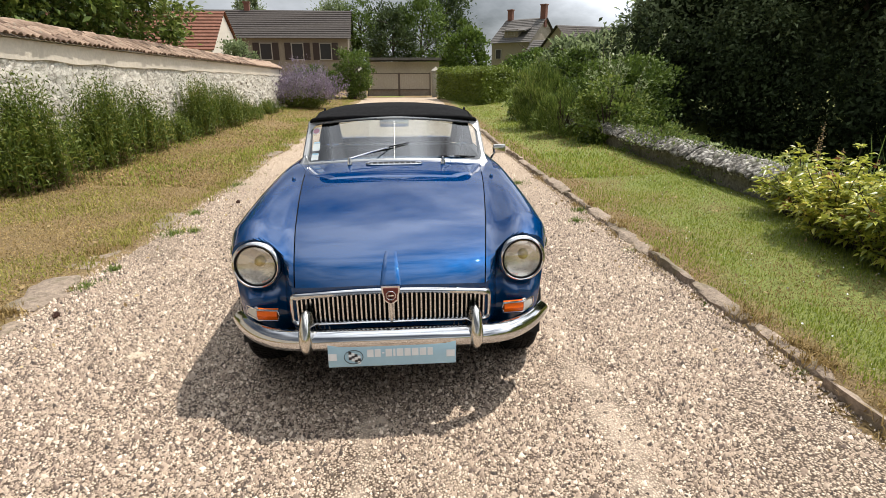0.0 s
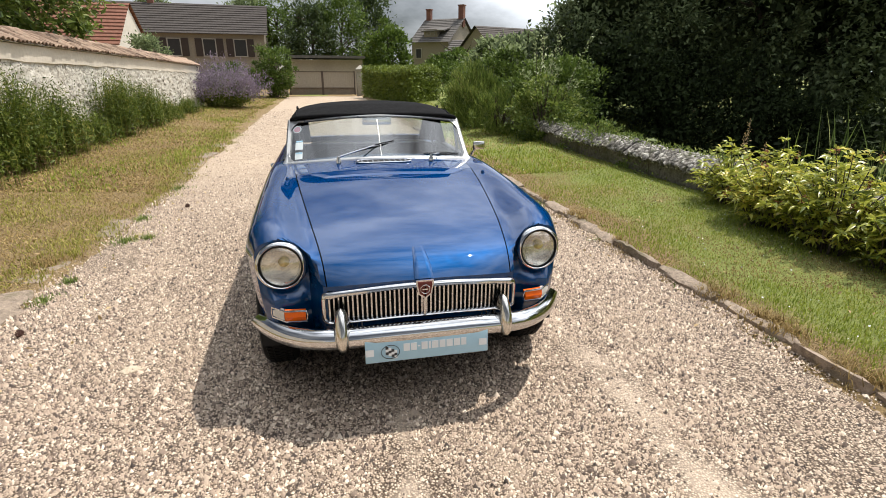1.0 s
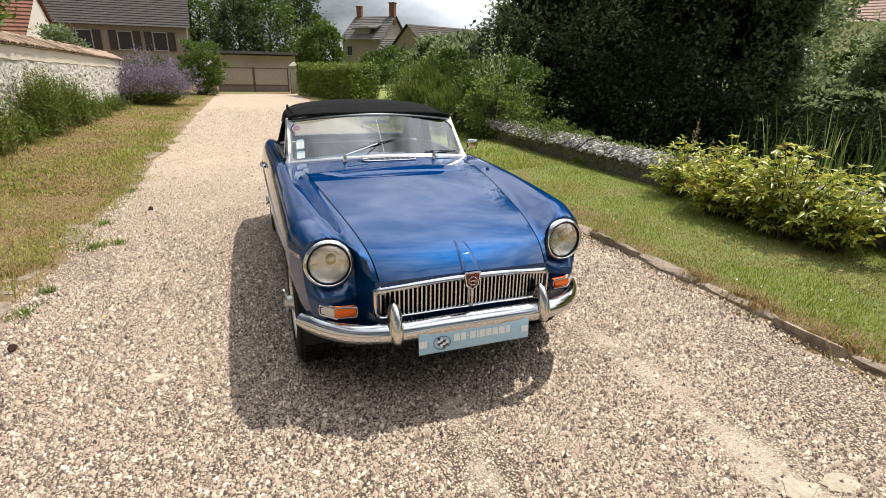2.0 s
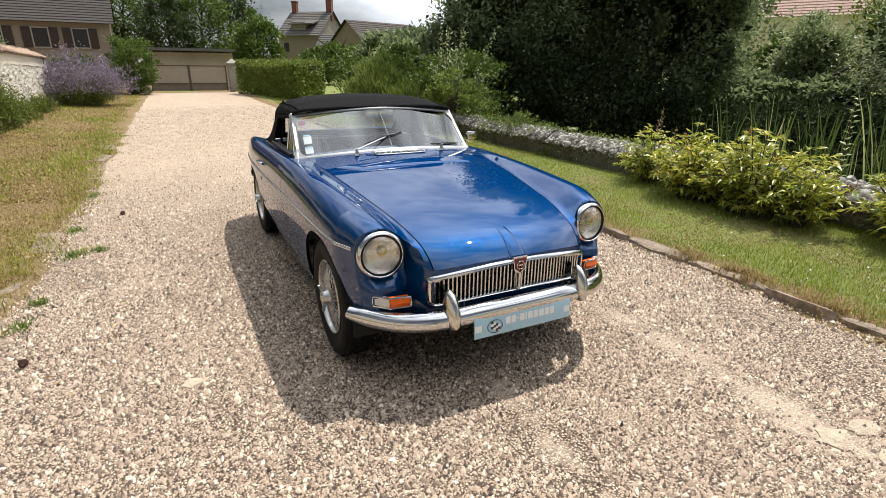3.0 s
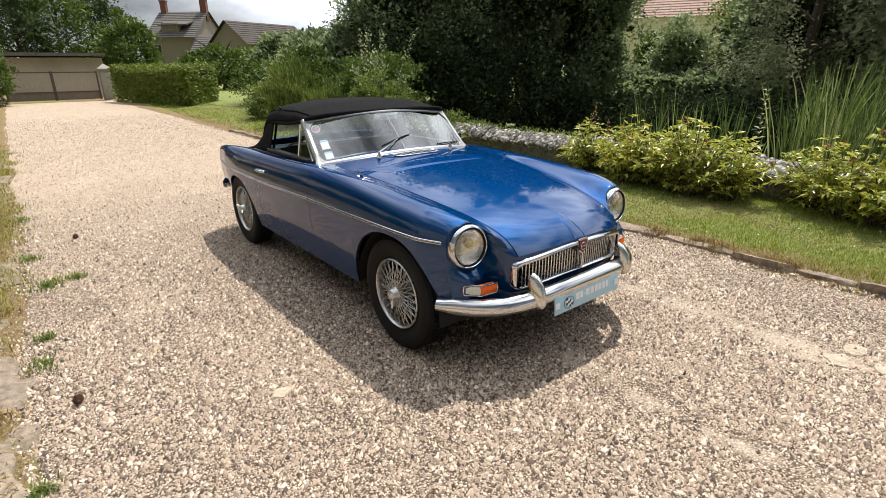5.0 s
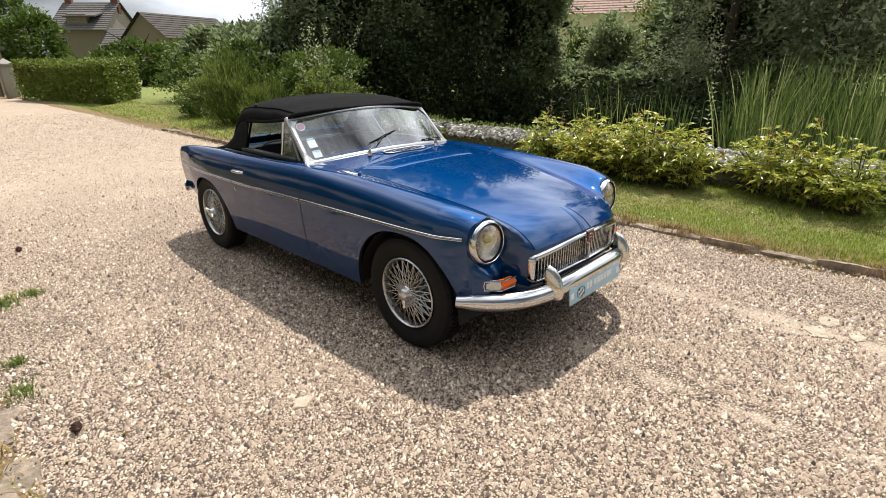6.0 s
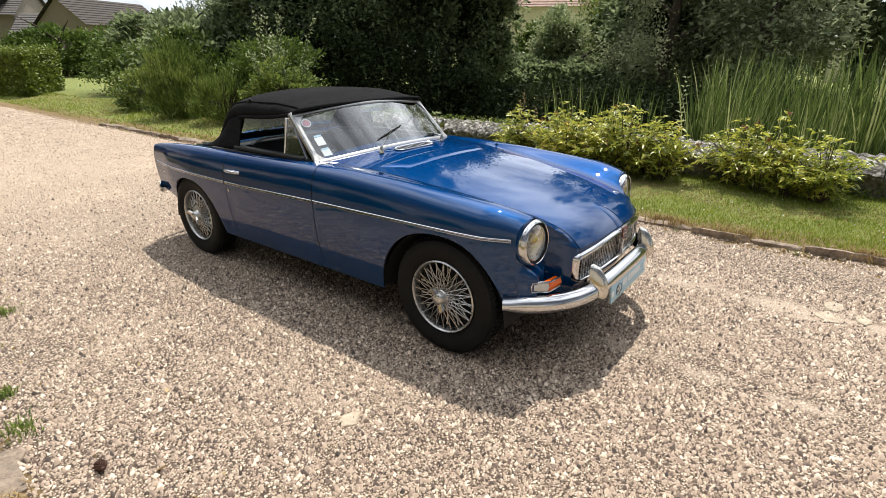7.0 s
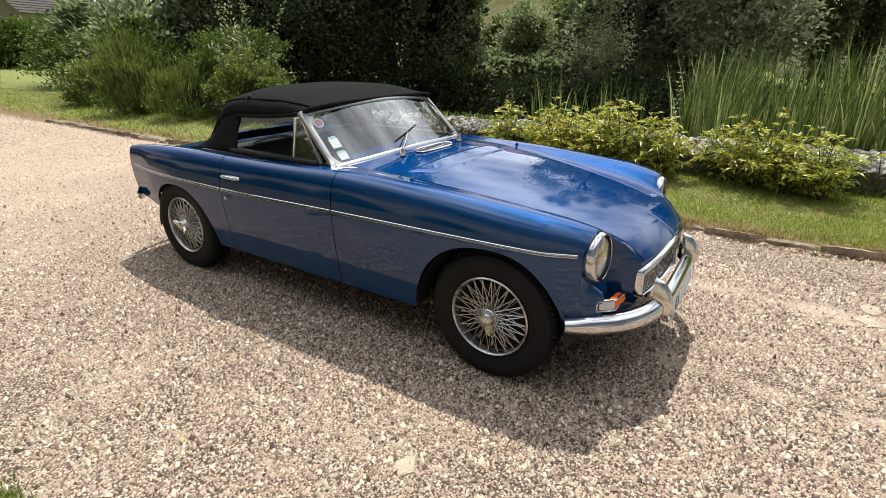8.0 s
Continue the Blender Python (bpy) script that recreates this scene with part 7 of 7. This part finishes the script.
def lawn_grass():
    rs = np.random.RandomState(81)
    n = 70000
    x, y = rs.uniform(2.02, 3.95, n), -1.0 + 10 * rs.beta(1.1, 1.7, n)
    ok = np.array([a > drive_right(b) + 0.10 + 0.03 * rs.normal() for a, b in zip(x, y)])
    x, y = x[ok], y[ok]
    z = np.array([ground_height(a, b) for a, b in zip(x, y)])
    lush = np.array([noise.noise((a * 1.1, b * 0.8, 6)) + 0.5 * noise.noise((a * 3.1, b * 2.6, 9)) for a, b in zip(x, y)])
    h = rs.uniform(0.012, 0.034, len(x)) * (1 + 0.6 * lush)
    dry = rs.rand(len(x)) < np.clip(0.70 - 2.0 * lush - 0.80 * (x - 2.1), 0.03, 0.95)
    g = np.stack([x, y, z], 1)
    tagged(blades("grass", g[~dry], h[~dry], 0.006, 0.5, L_GRASS, rs, steps=2), "short green lawn grass", "grass", kind="stuff")
    tagged(blades("dry_lawn_grass", g[dry], h[dry] * 0.8, 0.006, 0.7, L_STRAW, rs, steps=2), "short straw-coloured lawn grass", "grass", kind="stuff")
    n = 70000
    x, y = rs.uniform(-4.9, -2.35, n), 0.2 + 14.5 * rs.beta(1.25, 2.2, n)
    ok = np.array([a < drive_edge(b) + 0.06 * rs.normal() for a, b in zip(x, y)])
    x, y = x[ok], y[ok]
    z = np.array([ground_height(a, b) for a, b in zip(x, y)])
    lush = np.array([noise.noise((a * 1.0, b * 0.6, 16)) + 0.5 * noise.noise((a * 2.9, b * 2.1, 18)) for a, b in zip(x, y)])
    h = rs.uniform(0.012, 0.034, len(x)) * (1 + 0.8 * lush)
    dry = rs.rand(len(x)) < np.clip(0.86 - 2.4 * lush, 0.20, 0.98)
    g = np.stack([x, y, z], 1)
    tagged(blades("bank_grass", g[~dry], h[~dry], 0.008, 0.9, L_BANK, rs, steps=2), "rough green grass beside the drive", "grass", kind="stuff")
    tagged(blades("dry_bank_grass", g[dry], h[dry] * 0.9, 0.009, 1.5, L_STRAW, rs, steps=2), "dry yellow grass beside the drive", "grass", kind="stuff")


lawn_grass()


def far_grass():
    rs = np.random.RandomState(82)
    n = 60000
    left = rs.rand(n) < 0.62
    y = 7.0 + 26.0 * rs.rand(n) ** 1.3
    x = np.where(left, rs.uniform(-5.0, -2.3, n), rs.uniform(1.9, 4.4, n))
    ok = np.array([(a < drive_edge(b) + 0.1 * rs.normal()) if a < 0 else (a > drive_right(b) + 0.08) for a, b in zip(x, y)])
    x, y = x[ok], y[ok]
    z = np.array([ground_height(a, b) for a, b in zip(x, y)])
    lush = np.array([noise.noise((a * 0.9, b * 0.5, 26)) for a, b in zip(x, y)])
    dry = rs.rand(len(x)) < np.clip(np.where(x < 0, 0.68, 0.25) - 0.8 * lush, 0.05, 0.95)
    g = np.stack([x, y, z], 1)
    h = rs.uniform(0.02, 0.065, len(x)) * (1 + 1.1 * lush)
    tagged(blades("far_grass", g[~dry], h[~dry], 0.016, 0.6, L_GRASS, rs, steps=2), "green grass along the farther drive", "grass", kind="stuff")
    tagged(blades("far_dry_grass", g[dry], h[dry], 0.018, 1.4, L_STRAW, rs, steps=2), "dry grass along the farther drive", "grass", kind="stuff")


far_grass()


# ---- small things on the drive and lawn ----
M_CONE = plain("dark_brown_cone", (0.075, 0.034, 0.023), 0.8, 0, 60, 0.4, 0.004)
M_PALESTONE = stone_grey("pale_flat_stone", (0.40, 0.325, 0.235), (0.58, 0.49, 0.375))
M_DRYLEAF = leafy("dry_fallen_leaves", (0.30, 0.20, 0.09), (0.50, 0.38, 0.20), rough=0.7)


def pine_cone(x, y, r, seed):
    """A cone lying on its side: a core with open scales set in a spiral."""
    rs = np.random.RandomState(seed)
    bm = bmesh.new()
    z = drive_z(x, y) + r * 0.9
    tube(bm, [(x, y - r * 1.3, z), (x, y, z), (x, y + r * 1.3, z)], [r * 0.3, r * 0.6, r * 0.25], 8)
    for k in range(64):
        t = k / 63
        a = k * 2.399
        rr = r * (0.25 + 0.85 * math.sin(math.pi * min(0.08 + 0.86 * t, 1)))
        out = Vector((math.cos(a), 0.55, math.sin(a))).normalized()
        side = out.cross(Vector((0, 1, 0))).normalized()
        root = Vector((x, y + r * 2.3 * (t - 0.5), z)) + Vector((math.cos(a), 0, math.sin(a))) * rr * 0.35
        tip = root + out * rr * rs.uniform(0.65, 0.95)
        q = [bm.verts.new(p) for p in (root - side * r * 0.12, root + side * r * 0.12, tip + side * r * 0.24, tip - side * r * 0.24)]
        top = bm.verts.new(tip + Vector((0, -0.12 * r, 0)) + out * r * 0.05)
        bm.faces.new(q)
        for i in range(4):
            bm.faces.new((q[i], q[(i + 1) % 4], top))
    tagged(part("pine_cone", bm, M_CONE, flat=True), "small dark brown pine cone lying on the gravel", "pine cone", "fallen cones")


for i, (x, y, r) in enumerate(((-2.20, 3.15, 0.019), (-1.955, 6.07, 0.019))):
    pine_cone(x, y, r, i)


def flat_stone(x, y, w, d, seed, label, mat=None):
    rs = np.random.RandomState(seed)
    bm = bmesh.new()
    n = 11
    ang = np.sort(rs.uniform(0, 2 * math.pi, n))
    ring = [(x + w * rs.uniform(0.7, 1.1) * math.cos(a), y + d * rs.uniform(0.7, 1.1) * math.sin(a)) for a in ang]
    z = drive_z(x, y)
    rows = [[(px, py, z - 0.01) for px, py in ring], [(x + (px - x) * 0.98, y + (py - y) * 0.98, z + 0.005) for px, py in ring], [(x + (px - x) * 0.85, y + (py - y) * 0.85, z + 0.008 + rs.uniform(-0.002, 0.002)) for px, py in ring]]
    vs = grid(bm, rows, closed_v=True)
    bm.faces.new(vs[-1])
    tagged(part("flat_stone", bm, mat or M_PALESTONE, sharp=30), label, "stone", "flat stones in the drive")


flat_stone(-1.455, 2.605, 0.060, 0.042, 1, "pale flat stone lying in the gravel")
flat_stone(0.86, 1.05, 0.10, 0.075, 2, "cream flat stone sunk in the sandy track")
flat_stone(1.03, 1.04, 0.085, 0.06, 3, "cream flat stone sunk in the sandy track")
flat_stone(0.93, 0.90, 0.07, 0.05, 4, "cream flat stone sunk in the sandy track")
flat_stone(-2.42, 3.02, 0.09, 0.12, 5, "worn grey-beige stone at the edge of the drive", M_KERB)
flat_stone(-2.40, 3.50, 0.07, 0.10, 7, "worn grey-beige stone at the edge of the drive", M_KERB)


def weeds(name, spots, mat, h, seed, label):
    """Loose grassy weeds in small tufts."""
    rs = np.random.RandomState(seed)
    p = []
    for x, y, r, n in spots:
        a, q = rs.uniform(0, 6.283, n), np.abs(rs.normal(size=n)) * r * 0.55
        z = drive_z(x, y) - 0.004 if -2.4 < x < 1.9 else ground_height(x, y)
        p += [(x + d * math.cos(t), y + d * math.sin(t), z) for t, d in zip(a, q)]
    n = len(p)
    ob = blades(name, p, rs.uniform(0.4, 1.1, n) * h, rs.uniform(0.004, 0.009, n), 0.8, mat, rs, steps=2)
    tagged(ob, label, "weeds", kind="stuff")


weeds("green_weeds", ((-2.31, 3.66, 0.10, 160), (-2.22, 4.93, 0.16, 320), (-2.05, 4.98, 0.09, 160), (-2.28, 4.0, 0.07, 110), (-2.30, 5.7, 0.13, 200), (-2.33, 7.2, 0.2, 260), (-2.36, 2.60, 0.07, 120),
                      (1.92, 3.0, 0.09, 150), (1.95, 2.2, 0.07, 120), (1.88, 5.4, 0.12, 200), (1.72, 5.0, 0.10, 130), (1.90, 4.1, 0.08, 130), (1.5, 6.9, 0.2, 220), (1.96, 1.3, 0.08, 150)), L_FRESH, 0.055, 300,
      "small green weeds on the gravel's edge")
verge = np.random.RandomState(340)
verge_spots = [(drive_right(y) + 0.05 + verge.normal() * 0.05, y, verge.uniform(0.05, 0.12), verge.randint(20, 90)) for y in verge.uniform(-0.5, 8.0, 70)]
edge_spots = [(drive_edge(y) + verge.normal() * 0.10, y, verge.uniform(0.10, 0.30), verge.randint(20, 60)) for y in 4.0 + 27.0 * verge.rand(150) ** 1.2]
weeds("edge_weeds", edge_spots, L_BANK, 0.070, 331, "rough green and dry weeds along the drive's edge")
weeds("dry_weeds", verge_spots + [(2.02, 2.75, 0.12, 160), (2.05, 1.7, 0.13, 160), (2.0, 3.5, 0.1, 140), (2.08, 0.9, 0.12, 160), (1.98, 4.6, 0.1, 140), (2.1, 2.3, 0.1, 120), (-2.55, 3.2, 0.15, 200), (-2.6, 4.4, 0.2, 240)], L_STRAW, 0.075, 330,
      "dry straw-coloured weeds along the kerb")


def litter():
    rs = np.random.RandomState(91)
    n = 420
    x = np.where(rs.rand(n) < 0.5, rs.uniform(1.6, 3.6, n), rs.uniform(-4.2, -1.8, n))
    y = rs.uniform(0.2, 7.0, n)
    z = np.array([ground_height(a, b) + 0.03 if (a > 2.05 or a < -2.45) else drive_z(a, b) + 0.012 for a, b in zip(x, y)])
    ob = leaves("fallen_leaves", np.stack([x, y, z], 1), 0.035, M_DRYLEAF, rs, slim=0.55, up=-0.05)
    tagged(ob, "scattered dry fallen leaves on lawn and gravel", "leaves", kind="stuff")
    n = 320
    x, y = rs.uniform(2.15, 3.8, n), rs.uniform(-0.5, 7.5, n)
    z = np.array([ground_height(a, b) + 0.03 for a, b in zip(x, y)])
    ob = leaves("clover", np.stack([x, y, z], 1), 0.012, M_WHITE, rs, slim=0.9)
    tagged(ob, "tiny white clover flowers in the lawn", "clover", kind="stuff")


litter()


def seed_stalk(x, y, h, seed):
    rs = np.random.RandomState(seed)
    t = empty("seed_stalk")
    tagged(t, "thin dry brown flower stalk rising behind the low wall", "flower stalk", "dry flower stalks")
    bm = bmesh.new()
    tube(bm, [(x, y, 0.3), (x + 0.01, y, 0.3 + h * 0.5), (x + rs.uniform(-0.03, 0.03), y, 0.3 + h)], [0.006, 0.005, 0.002], 5)
    part("stalk", bm, M_BARK, t)
    p = [(x + rs.normal() * 0.012, y + rs.normal() * 0.012, 0.3 + h * f) for f in np.linspace(0.55, 1, 40)]
    leaves("seed_head", p, 0.022, M_DRYLEAF, rs, t, slim=0.6)


seed_stalk(4.02, 4.86, 0.66, 1)
seed_stalk(4.10, 4.98, 0.50, 2)
seed_stalk(4.16, 4.75, 0.42, 3)


def wall_greenery():
    """Low creeping plants on the coping and at the wall's foot."""
    rs = np.random.RandomState(95)
    p = []
    for k in range(70):
        y = rs.uniform(4.6, 12.0) if k < 44 else rs.uniform(-1.5, 12.0)
        top = k < 44
        x, z = (rs.uniform(4.0, 4.28), 0.46) if top else (3.86, 0.10)
        r = rs.uniform(0.06, 0.16)
        for j in range(60):
            p.append((x + rs.normal() * r * (0.6 if top else 0.5), y + rs.normal() * r * 1.4, z + abs(rs.normal()) * (0.03 if top else 0.06)))
    ob = leaves("wall_greenery", p, 0.035, L_FRESH, rs, slim=0.6, up=0.6)
    tagged(ob, "small creeping green plants on the low wall", "greenery", kind="stuff")


wall_greenery()


def umbel(x, y, z0, z1):
    """A flat pale flower head on a bent stalk."""
    rs = np.random.RandomState(96)
    t = empty("umbel")
    tagged(t, "flat whitish flower head on a thin stalk by the low wall", "flower")
    bm = bmesh.new()
    tube(bm, [(x + 0.02, y, z0), (x + 0.01, y + 0.02, (z0 + z1) / 2), (x, y, z1 - 0.02)], [0.004, 0.0035, 0.002], 5)
    part("stalk", bm, M_BARK, t)
    a, q = rs.uniform(0, 6.283, 90), np.sqrt(rs.rand(90)) * 0.07
    leaves("flower_head", np.stack([x + q * np.cos(a), y + q * np.sin(a), z1 + rs.normal(size=90) * 0.004], 1), 0.022, L_PALE, rs, t, slim=0.8, up=0.0, level=0.9)


umbel(3.83, 6.27, 0.08, 0.58)


def leafy_stalk(x, y, z0, h):
    """One tall stalk with pairs of pale leaves."""
    rs = np.random.RandomState(97)
    t = empty("leafy_stalk")
    tagged(t, "tall single stalk with pale paired leaves among the bushes", "plant")
    bm = bmesh.new()
    tube(bm, [(x, y, z0), (x + 0.01, y, z0 + h * 0.5), (x - 0.01, y + 0.01, z0 + h)], [0.006, 0.005, 0.002], 5)
    part("stalk", bm, M_BARK, t)
    pos, outd, size = [], [], []
    for k, f in enumerate(np.linspace(0.35, 1.0, 16)):
        a = k * 1.57
        for w in (0, math.pi):
            pos.append((x, y, z0 + h * f))
            outd.append((math.cos(a + w), math.sin(a + w), 0.7))
            size.append(0.10 * (1.2 - 0.6 * f))
    lance_leaves("foliage", pos, outd, size, L_PALE, rs, t)


leafy_stalk(3.95, 2.76, 0.05, 1.12)
